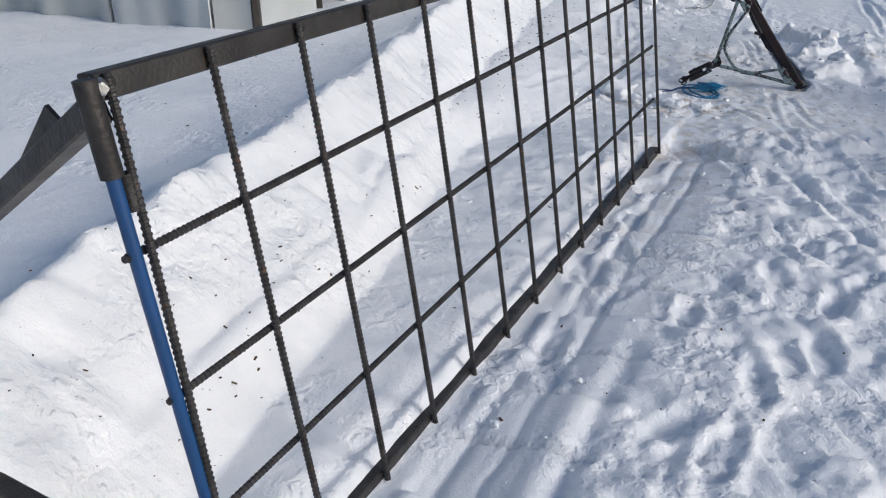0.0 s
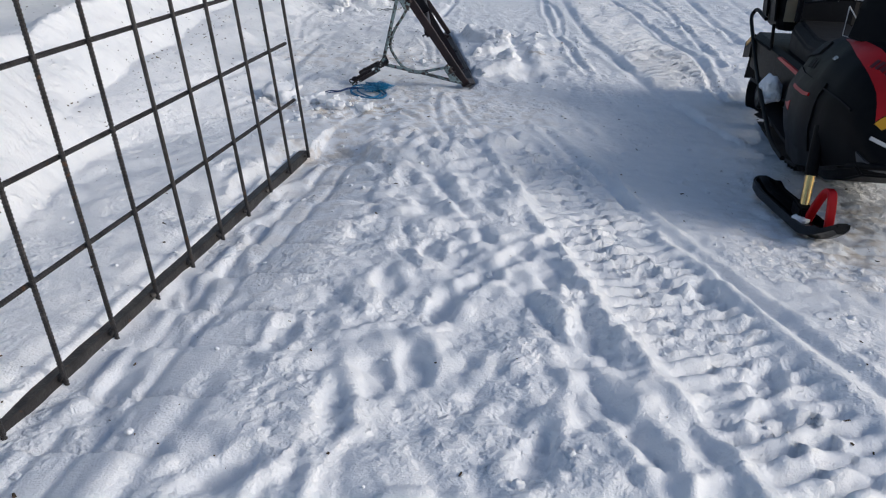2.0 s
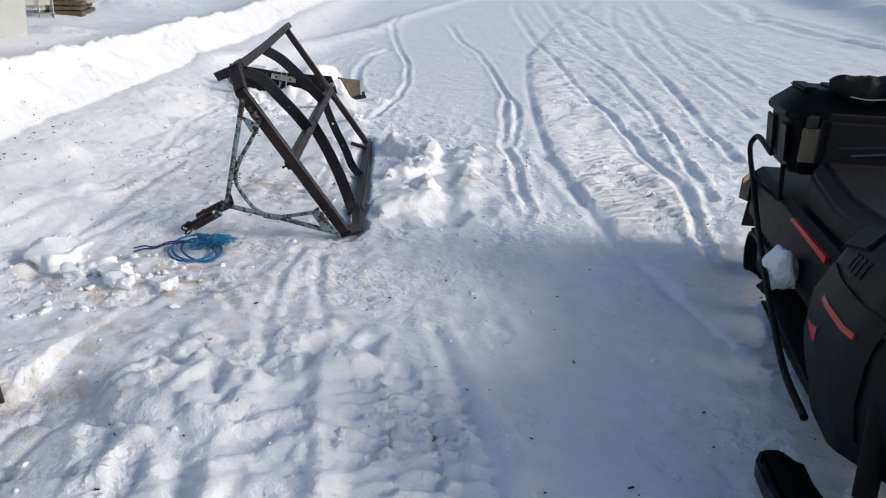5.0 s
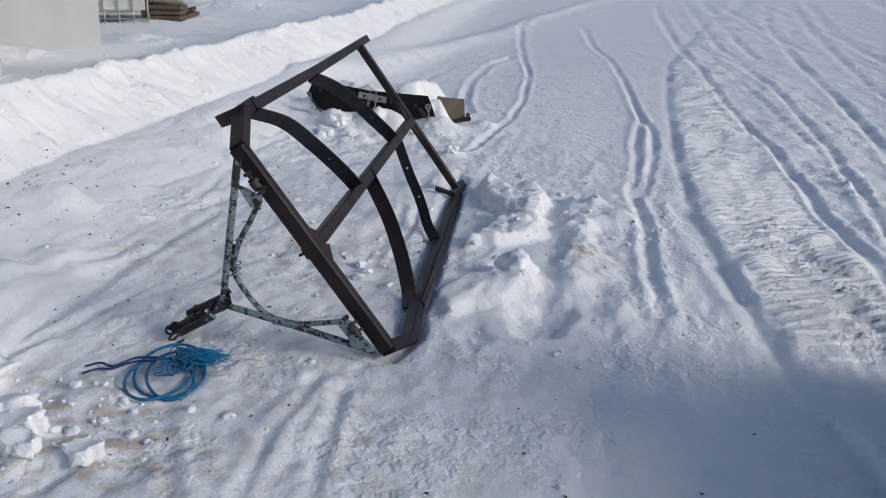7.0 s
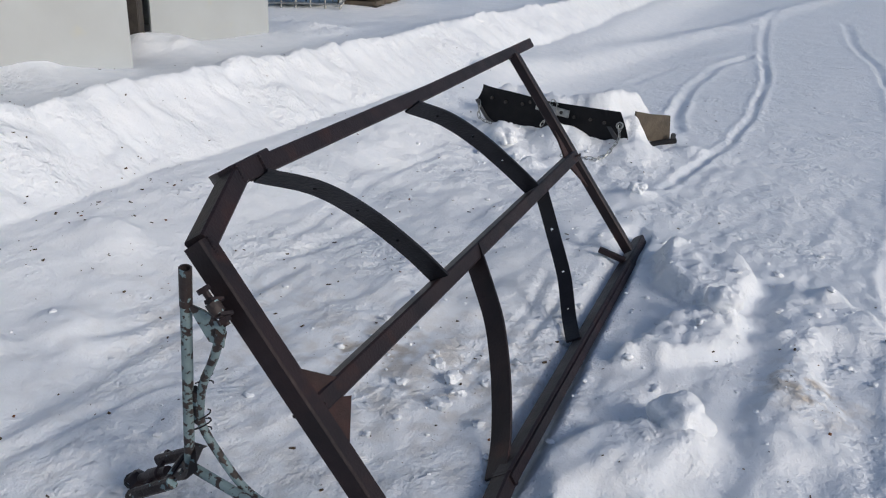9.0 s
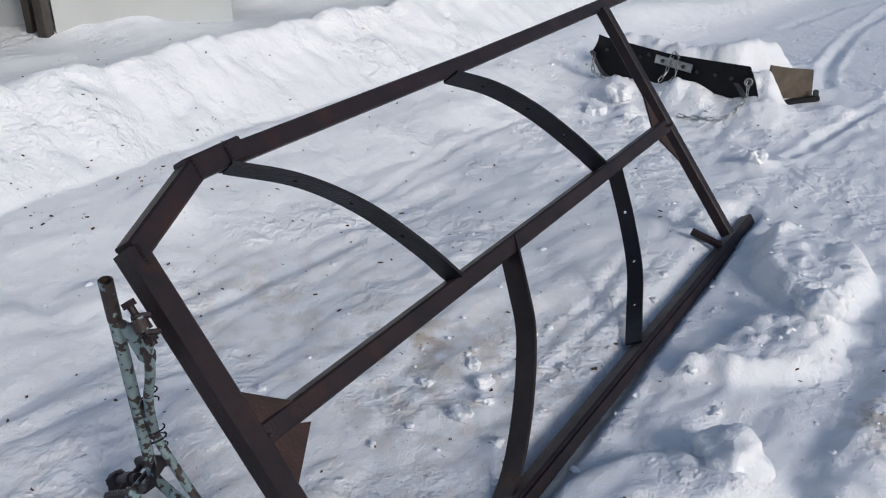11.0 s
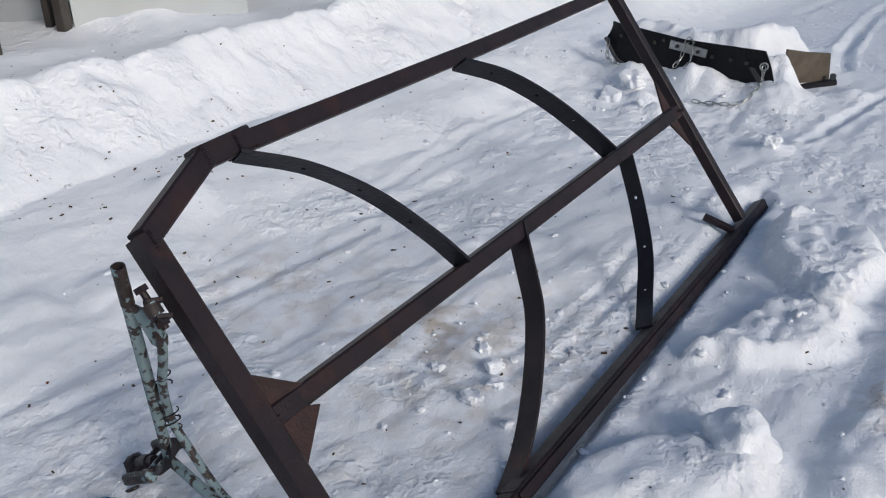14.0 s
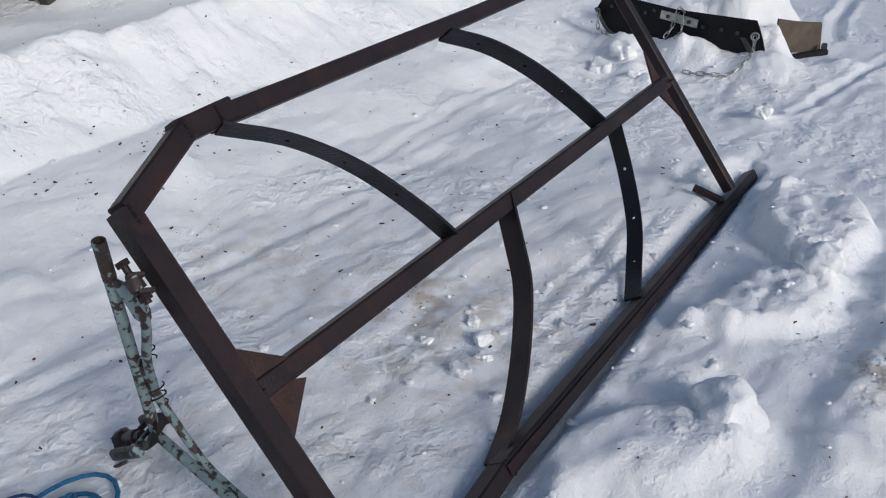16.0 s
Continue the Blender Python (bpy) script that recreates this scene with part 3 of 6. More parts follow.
    if m.any():
        X, Y = x[m], y[m]
        d, sg, s = near_line(X, Y, MACHINE_TRACK)
        d = d * sg
        open_ends = step(s, 0.0, 0.2) * (1 - step(s, 3.3, 3.75))
        belt = (1 - step(np.abs(d), 0.20, 0.26)) * open_ends
        broken = np.clip(0.65 + 1.3 * fbm(X, Y, 0.13, 71, 3), 0.0, 1.5)
        lug = np.sign(np.abs(d) - 0.075) * 0.018
        wave = np.sin(2 * math.pi * (s + lug + 0.016 * fbm(X, Y, 0.2, 72)) / 0.092)
        wave = step(wave, -0.6, 0.5) * 2 - 1
        z[m] += belt * (-0.020 + 0.026 * wave * broken + 0.012 * fbm(X, Y, 0.07, 76, 3))
        z[m] += 0.024 * np.exp(-((np.abs(d) - 0.30) / 0.035) ** 2) * open_ends * (0.7 + 0.8 * fbm(X, Y, 0.25, 73))
    for line in SKI_RUTS:
        m = around_line(x, y, line, 0.3)
        if m.any():
            d, _, s = near_line(x[m], y[m], line)
            z[m] += (0.75 + 0.7 * fbm(x[m], y[m], 0.5, 74)) * (-0.020 * np.exp(-(d / 0.028) ** 2) + 0.012 * np.exp(-((d - 0.07) / 0.028) ** 2) * (0.8 + 0.8 * fbm(x[m], y[m], 0.2, 75)))
    for cx, cy, a in ((2.17, 2.95, 0.15), (2.05, 2.42, 0.05), (2.07, 1.85, 0.1)):
        u, v = (x - cx) * math.cos(a) - (y - cy) * math.sin(a), (x - cx) * math.sin(a) + (y - cy) * math.cos(a)
        z -= 0.022 * (1 - step(np.sqrt((u / 0.07) ** 2 + (v / 0.2) ** 2), 0.6, 1.05))
    # older belt marks beyond, right of the lane's edge
    m = (x > 4.0) & (x < 40) & (y > 4.5) & (y < 45)
    if m.any():
        X, Y = x[m], y[m]
        d, sg, s = near_line(X, Y, LANE_EDGE)
        right = d * sg
        patchy = fbm(X, Y, 0.7, 81)
        zone = step(right, 0.0, 0.06) * (1 - step(right, 0.9, 2.2))
        pitch = np.interp(Y, [6, 9, 14], [0.24, 0.36, 0.55])
        bars = step(np.sin(2 * math.pi * (s + 0.10 * right + 0.05 * fbm(X, Y, 0.4, 80)) / pitch), -0.3, 0.3) - 0.5
        band = step(right, 0.06, 0.12) * (1 - step(right, 0.62, 0.72))
        v = -0.014 * np.exp(-((right + 0.02) / 0.035) ** 2) + zone * 0.014
        v += zone * band * 0.036 * bars * step(patchy, -0.4, -0.05) * step(Y, 5.8, 6.6)
        v += zone * (0.022 * fbm(right, s, 0.35, 82, 3) + 0.022 * (billow(X, Y, 0.17, 83, 4) - 0.33) * step(Y, 5.0, 6.0) * (1 - step(Y, 10.0, 13.0)))
        band2 = step(right, 1.0, 1.1) * (1 - step(right, 1.55, 1.65)) + step(right, 2.3, 2.4) * (1 - step(right, 2.85, 2.95))
        v += band2 * 0.022 * (step(np.sin(2 * math.pi * (s + 0.06 * fbm(X, Y, 0.4, 90)) / 0.17), -0.3, 0.3) - 0.5) * step(patchy, -0.25, 0.1)
        wide = step(right, 0.1, 0.5) * (1 - step(right, 9.0, 14.0))
        v += wide * (0.018 * fbm(right * 2.2, s * 0.5, 0.5, 84, 4, 0.6) + 0.014 * fbm(X, Y, 0.12, 87, 3))
        z[m] += v
    for line, deep, half in RUTS:
        m = around_line(x, y, line, 6 * half)
        if m.any():
            X, Y = x[m], y[m]
            d, _, s = near_line(X + 0.02 * fbm(X, Y, 0.5, 91, 2), Y, line)
            grow = 0.8 * half * np.clip(np.hypot(X - 3, Y - 4) / 10, 1, 3)
            z[m] += (0.8 + 0.8 * fbm(X, Y, 0.5, 86)) * 0.62 * deep * (-np.exp(-(d / grow) ** 2) + 0.6 * np.exp(-((d - 2.1 * grow) / (0.8 * grow)) ** 2))
    m = around_line(x, y, RIDGE, 1.2)
    if m.any():
        d, _, _ = near_line(x[m], y[m], RIDGE)
        z[m] += 0.08 * np.exp(-(d / 0.25) ** 2) * (0.8 + 0.4 * fbm(x[m], y[m], 0.6, 85))
    rng = np.random.RandomState(9)
    for k in range(22):
        a, b = rng.uniform(6.2, 13.5), rng.uniform(-0.07, 0.09)
        line = [(a, 7.4 + 0.5 * (a - 5.7)), (a + 4.6 - 0.18 * (a - 5.7) + b * 12, 20.0), (a + 15 + 5 * b, 46.0)]
        m = around_line(x, y, line, 0.4)
        if m.any():
            d, _, _ = near_line(x[m], y[m], line)
            half = 0.025 * np.clip(np.hypot(x[m] - 3, y[m] - 4) / 10, 1, 3)
            z[m] += (0.7 + 0.8 * fbm(x[m], y[m], 0.8, 94, 2)) * -0.015 * np.exp(-(d / half) ** 2) + 0.006 * np.exp(-((d - 2.2 * half) / half) ** 2)
    # broken slabs and hollows by the frame
    m = (x > 1.4) & (x < 5.0) & (y > 4.2) & (y < 9.0)
    if m.any():
        X, Y, Z = x[m], y[m], z[m]
        px, py = X + 0.035 * fbm(X, Y, 0.13, 88, 3), Y + 0.035 * fbm(X, Y, 0.13, 89, 3)
        clods = billow(px, py, 0.15, 92, 5, 0.62) - 0.33
        grains = billow(px, py, 0.06, 93, 3, 0.6) - 0.33
        for number, (outline, high, soft, lumpy) in enumerate(SLABS):
            t = inside_of(px, py, outline)
            rise = step(t, -0.012, soft)
            h = high * np.interp(Y, [6.85, 7.2, 7.6, 8.0], [0.3, 0.65, 0.95, 1.0]) if number == 2 else high
            Z = Z + rise * (h + lumpy * (0.060 * clods + 0.038 * grains))
        for cx, cy, r, h in ((4.09, 7.85, 0.085, 0.045), (3.70, 7.58, 0.05, 0.03), (3.66, 7.50, 0.035, 0.03), (4.24, 8.36, 0.08, 0.03), (3.98, 8.55, 0.06, 0.03), (4.55, 8.10, 0.08, 0.03), (4.24, 7.72, 0.06, 0.035), (2.74, 4.81, 0.10, 0.06), (1.82, 3.82, 0.12, 0.05), (2.36, 4.55, 0.06, 0.03)):
            Z = Z + h * np.exp(-(np.hypot(px - cx, py - cy) / r) ** 4)
        z[m] = Z
    m = np.hypot(x - 4.05, y - 2.95) < 1.8
    if m.any():
        X, Y = x[m], y[m]
        u, v = (X - 4.05) * -0.881 + (Y - 2.95) * 0.473, (X - 4.05) * -0.473 + (Y - 2.95) * -0.881
        churn = np.exp(-(np.hypot(u / 1.0, v / 0.9)) ** 4)
        z[m] += churn * (0.016 * (cells(X, Y, 0.13, 106) - 0.4) + 0.020 * fbm(X, Y, 0.2, 107, 4, 0.6) + 0.012 * np.sin(2 * math.pi * (v + 0.02 * fbm(X, Y, 0.25, 108)) / 0.085) * (0.5 + fbm(X, Y, 0.4, 109)))
    for cx, cy, r, h in ((1.78, 3.82, 0.11, 0.05), (2.40, 3.88, 0.10, 0.045), (2.30, 3.70, 0.09, 0.04), (1.85, 5.78, 0.2, 0.03), (2.2, 6.9, 0.16, 0.04), (1.55, 7.0, 0.2, 0.05), (1.72, 7.30, 0.12, 0.05), (1.57, 7.95, 0.13, 0.06), (2.10, 6.74, 0.10, 0.04), (2.09, 6.08, 0.10, 0.03)):
        m = np.hypot(x - cx, y - cy) < 3 * r
        put(m, lambda X, Y: h * np.exp(-(np.hypot(X - cx, Y - cy) / r) ** 3) * (0.8 + 0.5 * fbm(X, Y, 0.12, 97)))
    # snow heaped on and round the plough blade
    m = (np.abs(x - 3.6) < 2.2) & (np.abs(y - 10.8) < 2.2)
    if m.any():
        X, Y = x[m], y[m]
        d, sg, way = near_line(X, Y, [(2.91, 10.97), (3.98, 10.56)])
        v = 0.11 * np.exp(-(d / 0.22) ** 2) * (0.9 + 0.2 * fbm(X, Y, 0.3, 98)) * step(way, -0.1, 0.2)
        d, _, _ = near_line(X, Y, [(3.18, 11.32), (3.6, 11.16), (3.84, 11.14), (4.06, 11.34)])
        v += (0.35 * (0.9 + 0.3 * fbm(X, Y, 0.30, 98)) + 0.09 * (billow(X, Y, 0.22, 78, 4) - 0.33)) * np.exp(-(d / 0.23) ** 2.4)
        for cx, cy, r, h in ((4.01, 10.78, 0.12, 0.17), (4.05, 10.70, 0.12, 0.05), (3.47, 10.64, 0.10, 0.10), (3.60, 10.58, 0.13, 0.08), (3.15, 10.72, 0.09, 0.09), (3.24, 10.42, 0.09, 0.07), (3.35, 10.20, 0.07, 0.05), (4.05, 10.45, 0.14, 0.04), (4.45, 10.75, 0.12, 0.05), (3.95, 9.62, 0.10, 0.05)):
            v += h * np.exp(-(np.hypot(X - cx, Y - cy) / r) ** 2.4) * (0.85 + 0.5 * fbm(X, Y, 0.11, 99))
        v += np.exp(-(np.hypot(X - 3.5, Y - 10.5) / 0.9) ** 2) * (0.022 * (cells(X, Y, 0.19, 111) - 0.4) + 0.02 * fbm(X, Y, 0.2, 112, 3) + 0.03 * (billow(X, Y, 0.12, 113, 4) - 0.33))
        z[m] += v
    # banks far off and loose heaps by the shed
    m = (x > 5) & (y > 0) & (x < 120) & (y < 150)
    if m.any():
        d, sg, _ = near_line(x[m], y[m], FAR_BANK)
        z[m] += (0.75 * np.exp(-(d / 1.3) ** 2) + 0.45 * step(-d * sg, 0.0, 1.5)) * (0.85 + 0.4 * fbm(x[m], y[m], 3.0, 101))
    for cx, cy, r, h in ((0.50, 11.05, 0.35, 0.16), (1.25, 12.9, 0.5, 0.10), (-0.15, 9.9, 0.35, 0.22), (0.30, 9.75, 0.35, 0.06), (1.6, 19.5, 1.2, 0.25)):
        m = np.hypot(x - cx, y - cy) < 3 * r
        put(m, lambda X, Y: h * np.exp(-(np.hypot(X - cx, Y - cy) / r) ** 2) * (0.85 + 0.5 * fbm(X, Y, 0.25, 103)))
    # the frame's lower rail lies free of snow
    m = (x > 2.2) & (x < 4.9) & (y > 5.4) & (y < 9.9)
    if m.any():
        X, Y = x[m], y[m]
        d, sg, _ = near_line(X, Y, [(3.09, 6.30), (3.2, 6.45), (3.262, 6.72), (3.90, 8.93)])
        left = np.where(sg > 0, 1.0, 2.6)
        z[m] = np.where(d < 0.8, np.minimum(z[m], -0.040 + np.clip(d - 0.02, 0, 9) ** 1.4 * 1.5 * left + 0.012 * fbm(X, Y, 0.15, 105)), z[m])
    return z


def dirt_shade_amount(x, y):
    pd, psg, _ = near_line(x, y, PANEL_FOOT)
    grid = np.exp(-((psg * pd + 0.3) / 0.35) ** 2) * step(y, 2.2, 4.2) * 0.30
    # dirt by the frame; the first patch also paints soft shade into the snow
    frame_area = 0.42 * np.exp(-(np.hypot((x - 2.5) * 0.8, y - 5.7) / 0.85) ** 4) + 0.20 * np.exp(-(np.hypot(x - 2.7, y - 7.0) / 1.1) ** 2) + 0.16 * np.exp(-(np.hypot(x - 3.05, (y - 7.3) * 0.8) / 0.45) ** 2)
    spots = 0
    for cx, cy, r, a in ((2.05, 5.8, 0.35, 0.5), (1.75, 5.95, 0.25, 0.5), (2.75, 7.45, 0.14, 0.9), (3.05, 7.35, 0.35, 0.30), (2.3, 5.7, 0.12, 0.7), (4.26, 7.28, 0.14, 1.0), (4.2, 7.42, 0.1, 0.8), (1.6, 4.9, 0.3, 0.5), (2.2, 7.6, 0.3, 0.4)):
        spots = spots + a * np.exp(-(np.hypot(x - cx, y - cy) / r) ** 2)
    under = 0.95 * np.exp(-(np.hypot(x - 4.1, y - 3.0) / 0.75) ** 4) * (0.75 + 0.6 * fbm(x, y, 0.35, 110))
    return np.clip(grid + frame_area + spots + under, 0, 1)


def spaced(lo, hi, fine_lo, fine_hi, fine, grow_lo, grow_hi):
    """Grid lines: even between fine_lo and fine_hi, slowly wider beyond, then fast."""
    out, g, p = [], fine, fine_lo
    while p > lo:
        g *= grow_lo if g < 0.35 else 1.15
        p -= g
        out.append(p)
    mid = list(np.arange(fine_lo, fine_hi, fine))
    up, g, p = [], fine, mid[-1]
    while p < hi:
        g *= grow_hi if g < 0.35 else 1.15
        p += g
        up.append(p)
    return np.array(out[::-1] + mid + up)


gx = spaced(-900, 900, -1.0, 5.2, 0.0155, 1.05, 1.010)
gy = spaced(-400, 1500, 1.0, 9.2, 0.0165, 1.08, 1.010)
GX, GY = np.meshgrid(gx, gy)
flat_x, flat_y = GX.ravel(), GY.ravel()
flat_z = ground_height(flat_x, flat_y)
nx, ny = len(gx), len(gy)
idx = np.arange(nx * ny).reshape(ny, nx)
quads = np.stack([idx[:-1, :-1], idx[:-1, 1:], idx[1:, 1:], idx[1:, :-1]], -1).reshape(-1, 4)
ground_mesh = bpy.data.meshes.new("ground")
ground_mesh.vertices.add(nx * ny)
ground_mesh.vertices.foreach_set("co", np.stack([flat_x, flat_y, flat_z], -1).ravel())
ground_mesh.loops.add(quads.size)
ground_mesh.loops.foreach_set("vertex_index", quads.ravel().astype(np.int32))
ground_mesh.polygons.add(len(quads))
ground_mesh.polygons.foreach_set("loop_start", np.arange(0, quads.size, 4, dtype=np.int32))
ground_mesh.polygons.foreach_set("use_smooth", np.ones(len(quads), dtype=bool))
ground_mesh.update(calc_edges=True)
dirt_shade_layer = ground_mesh.attributes.new("dirt_shade", "FLOAT", "POINT")
dirt_shade_layer.data.foreach_set("value", dirt_shade_amount(flat_x, flat_y).astype(np.float32))
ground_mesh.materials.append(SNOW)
tagged(new("ground", ground_mesh), "packed white snow with footprints, ruts and a snow bank", "ground", kind="structure")


def at_ground(x, y):
    return float(ground_height(np.array([float(x)]), np.array([float(y)]))[0])


# ---- steel grid gate leaning over the snow, with its post and drawbar ----
G0 = Vector((-0.5028, 1.4311, 1.2088))
GU = Vector((0.1469, 0.2581, 0.0025))
GW = Vector((0.0354, 0.0021, -0.3056))
G_NORMAL = GU.cross(GW).normalized()
if G_NORMAL.x < 0:
    G_NORMAL.negate()
GATE_BASE = Vector((0.6, 3.1, 0.0))


def grid_point(i, j, out=0.0):
    """A point of the grid: bar i along, rung j down, out metres towards its front."""
    return G0 + GU * (i - 1) + GW * j + G_NORMAL * (out - 0.012) - GATE_BASE


def ribbed_bar(bm, a, b, r, pitch=0.016, n=8):
    """A reinforcing bar: a round core with raised rings."""
    a, b = Vector(a), Vector(b)
    count = max(2, int((b - a).length / pitch))
    pts, scales = [], []
    for k in range(count):
        for f, s in ((0.0, 0.86), (0.45, 0.86), (0.55, 1.08), (0.9, 1.08)):
            pts.append(a.lerp(b, (k + f) / count))
            scales.append(s)
    pts.append(b)
    scales.append(0.86)
    sweep(bm, pts, circle(r, n), (0.3, 0.7, 0.2), True, scales)


def build_gate():
    gate = thing("grid_gate", GATE_BASE, "dark bare-steel gate of welded rebar standing in snow", "gate")
    along = GU.normalized()
    first, last = 1.13, 14.03
    bm = bmesh.new()
    sweep(bm, [grid_point(first - 0.07, 0.01, -0.018), grid_point(last, 0.01, -0.018)], rect(0.04, 0.05, 0.1), GW, True)
    part("top_tube", bm, STEEL, gate)
    bm = bmesh.new()
    sweep(bm, [grid_point(0.9, 4.13, -0.025), grid_point(last + 0.17, 4.09, -0.025)], rect(0.05, 0.055, 0.1), GW, True)
    part("bottom_tube", bm, STEEL, gate)
    for i in range(1, 15):
        k = first if i == 1 else i
        bm = bmesh.new()
        fine = i <= 8
        top = grid_point(k, -0.06, 0.012)
        bottom = grid_point(0.93 if i == 1 else k + 0.012 * (k - 1), 4.17 if i < 12 else 4.12, 0.012)
        if fine:
            ribbed_bar(bm, top, bottom, 0.0088, 0.0135)
        else:
            sweep(bm, [top, bottom], circle(0.0088, 8), along)
        bar = part("upright_bar", bm, REBAR, gate)
        for j in (0.0, 4.06):
            bm = bmesh.new()
            rough_lump(bm, grid_point(k + 0.03, j, 0.006), 0.012, 0.9, 1, 0.5, i * 1.3 + j)
            part("weld", bm, STEEL, bar, "lumpy grey weld bead")
    for j in (1, 2, 3):
        bm = bmesh.new()
        ribbed_bar(bm, grid_point(first - 0.22, j, -0.006), grid_point(last, j, -0.006), 0.0085, 0.0135)
        part("cross_bar", bm, REBAR, gate)
    # post at the near end: bare pipe above, blue pole below, hinge sleeve between
    p_top, p_low = grid_point(1.0, -0.05, 0.0), grid_point(0.935, 4.1, 0.0)
    bm = bmesh.new()
    sweep(bm, [p_top, p_top.lerp(p_low, 0.135)], circle(0.021, 14), along)
    part("post_cap", bm, STEEL, gate, "bare steel pipe with a bright weld")
    bm = bmesh.new()
    sweep(bm, [p_top.lerp(p_low, 0.13), p_low], circle(0.0135, 12), along)
    part("pole", bm, BLUE_PAINT, gate, "blue painted steel pole")
    bm = bmesh.new()
    h0, h1 = p_top.lerp(p_low, 0.135) + along * 0.027, p_top.lerp(p_low, 0.19) + along * 0.027
    sweep(bm, [h0, h1], circle(0.016, 12), along)
    for k in range(5):
        q = h0.lerp(h1, (k + 0.5) / 5)
        sweep(bm, [q - (h1 - h0) * 0.03, q + (h1 - h0) * 0.03], circle(0.0175, 12), along)
    part("hinge_sleeve", bm, REBAR, gate)
    bm = bmesh.new()
    rough_lump(bm, p_top + along * 0.02 + GW * 0.06, 0.02, 1.0, 2, 0.4, 3.3)
    part("weld", bm, ZINC, gate, "bright brown-grey weld bead")
    # sloping drawbar with its gusset
    b0 = Vector((-0.512, 1.452, 1.165)) - GATE_BASE
    b1 = b0 + Vector((-0.612, 0.612, -0.474))
    bm = bmesh.new()
    sweep(bm, [b0, b1], rect(0.05, 0.05, 0.1), (0, 0, 1))
    part("drawbar", bm, STEEL, gate)
    bm = bmesh.new()
    plate(bm, [Vector(p) - GATE_BASE for p in ((-0.585, 1.520, 1.115), (-0.780, 1.715, 0.965), (-0.768, 1.696, 0.998), (-0.635, 1.563, 1.153))], 0.008)
    part("gusset", bm, STEEL, gate, "grey triangular steel gusset")
    bm = bmesh.new()
    sweep(bm, [Vector((-0.58, 1.345, 0.300)) - GATE_BASE, Vector((-0.786, 1.479, 0.300)) - GATE_BASE, Vector((-1.20, 1.76, 0.310)) - GATE_BASE], rect(0.05, 0.05, 0.1), (0, 0, 1))
    part("lower_beam", bm, STEEL, gate)
    return gate


build_gate()

# ---- welded drag frame standing on its edge, with its teal drawbar ----
FRAME_BASE = Vector((3.1, 7.2, 0.0))
F_DIR = Vector((0.27, 0.962, 0.01)).normalized()
F_DOWN = Vector((0.52, 0.04, -0.82)).normalized()
F_OUT = F_DIR.cross(F_DOWN).normalized()


def fp(x, y, z):
    return Vector((x, y, z)) - FRAME_BASE


def holed_strip(bm, pts, wide, thick, normal, holes):
    """A curved flat bar with round holes cut through at the given lengths along it."""
    pts = [Vector(p) for p in pts]
    normal = Vector(normal).normalized()
    lengths = [0.0]
    for a, b in zip(pts, pts[1:]):
        lengths.append(lengths[-1] + (b - a).length)

    def spot(s):
        s = min(max(s, 0), lengths[-1])
        for k in range(len(pts) - 1):
            if s <= lengths[k + 1] + 1e-9:
                t = (s - lengths[k]) / max(lengths[k + 1] - lengths[k], 1e-9)
                return pts[k].lerp(pts[k + 1], t), (pts[k + 1] - pts[k]).normalized()
        return pts[-1], (pts[-1] - pts[-2]).normalized()

    def frame_at(s):
        p, t = spot(s)
        _, t2 = spot(s + 0.02)
        _, t1 = spot(s - 0.02)
        t = (t1 + t2).normalized()
        n = (normal - t * normal.dot(t)).normalized()
        return p, t, n, n.cross(t)

    def shell(outline_uv):
        """Front and back loops from (s, across) pairs."""
        front, back = [], []
        for s, w in outline_uv:
            p, t, n, side = frame_at(s)
            front.append(bm.verts.new(p + side * w + n * thick / 2))
            back.append(bm.verts.new(p + side * w - n * thick / 2))
        return front, back

    r, half = 0.006, wide / 2
    stations = sorted(holes)
    cuts = [0.0]
    for h in stations:
        cuts += [h - half * 0.8, h + half * 0.8]
    cuts.append(lengths[-1])
    for k in range(0, len(cuts), 2):
        a, b = cuts[k], cuts[k + 1]
        n = max(2, int((b - a) / 0.02))
        rings = []
        for i in range(n + 1):
            p, t, nn, side = frame_at(a + (b - a) * i / n)
            rings.append([p + side * half + nn * thick / 2, p - side * half + nn * thick / 2, p - side * half - nn * thick / 2, p + side * half - nn * thick / 2])
        loft(bm, rings, cap=(k == 0 or k == len(cuts) - 2))
    for h in stations:
        ring_n = 12
        outer, inner = [], []
        e = half * 0.8
        for i in range(ring_n):
            a = 2 * math.pi * (i + 0.5) / ring_n
            c, s = math.cos(a), math.sin(a)
            k = 1 / max(abs(c), abs(s))
            outer.append((h + e * c * k, half * s * k))
            inner.append((h + r * c, r * s))
        of, ob = shell(outer)
        nf, nb = shell(inner)
        for i in range(ring_n):
            j = (i + 1) % ring_n
            bm.faces.new((of[i], of[j], nf[j], nf[i]))
            bm.faces.new((ob[j], ob[i], nb[i], nb[j]))
            bm.faces.new((nf[i], nf[j], nb[j], nb[i]))
            if abs(abs(outer[i][1]) - half) < 1e-6 and abs(abs(outer[j][1]) - half) < 1e-6 and outer[i][1] * outer[j][1] > 0:
                bm.faces.new((of[j], of[i], ob[i], ob[j]))


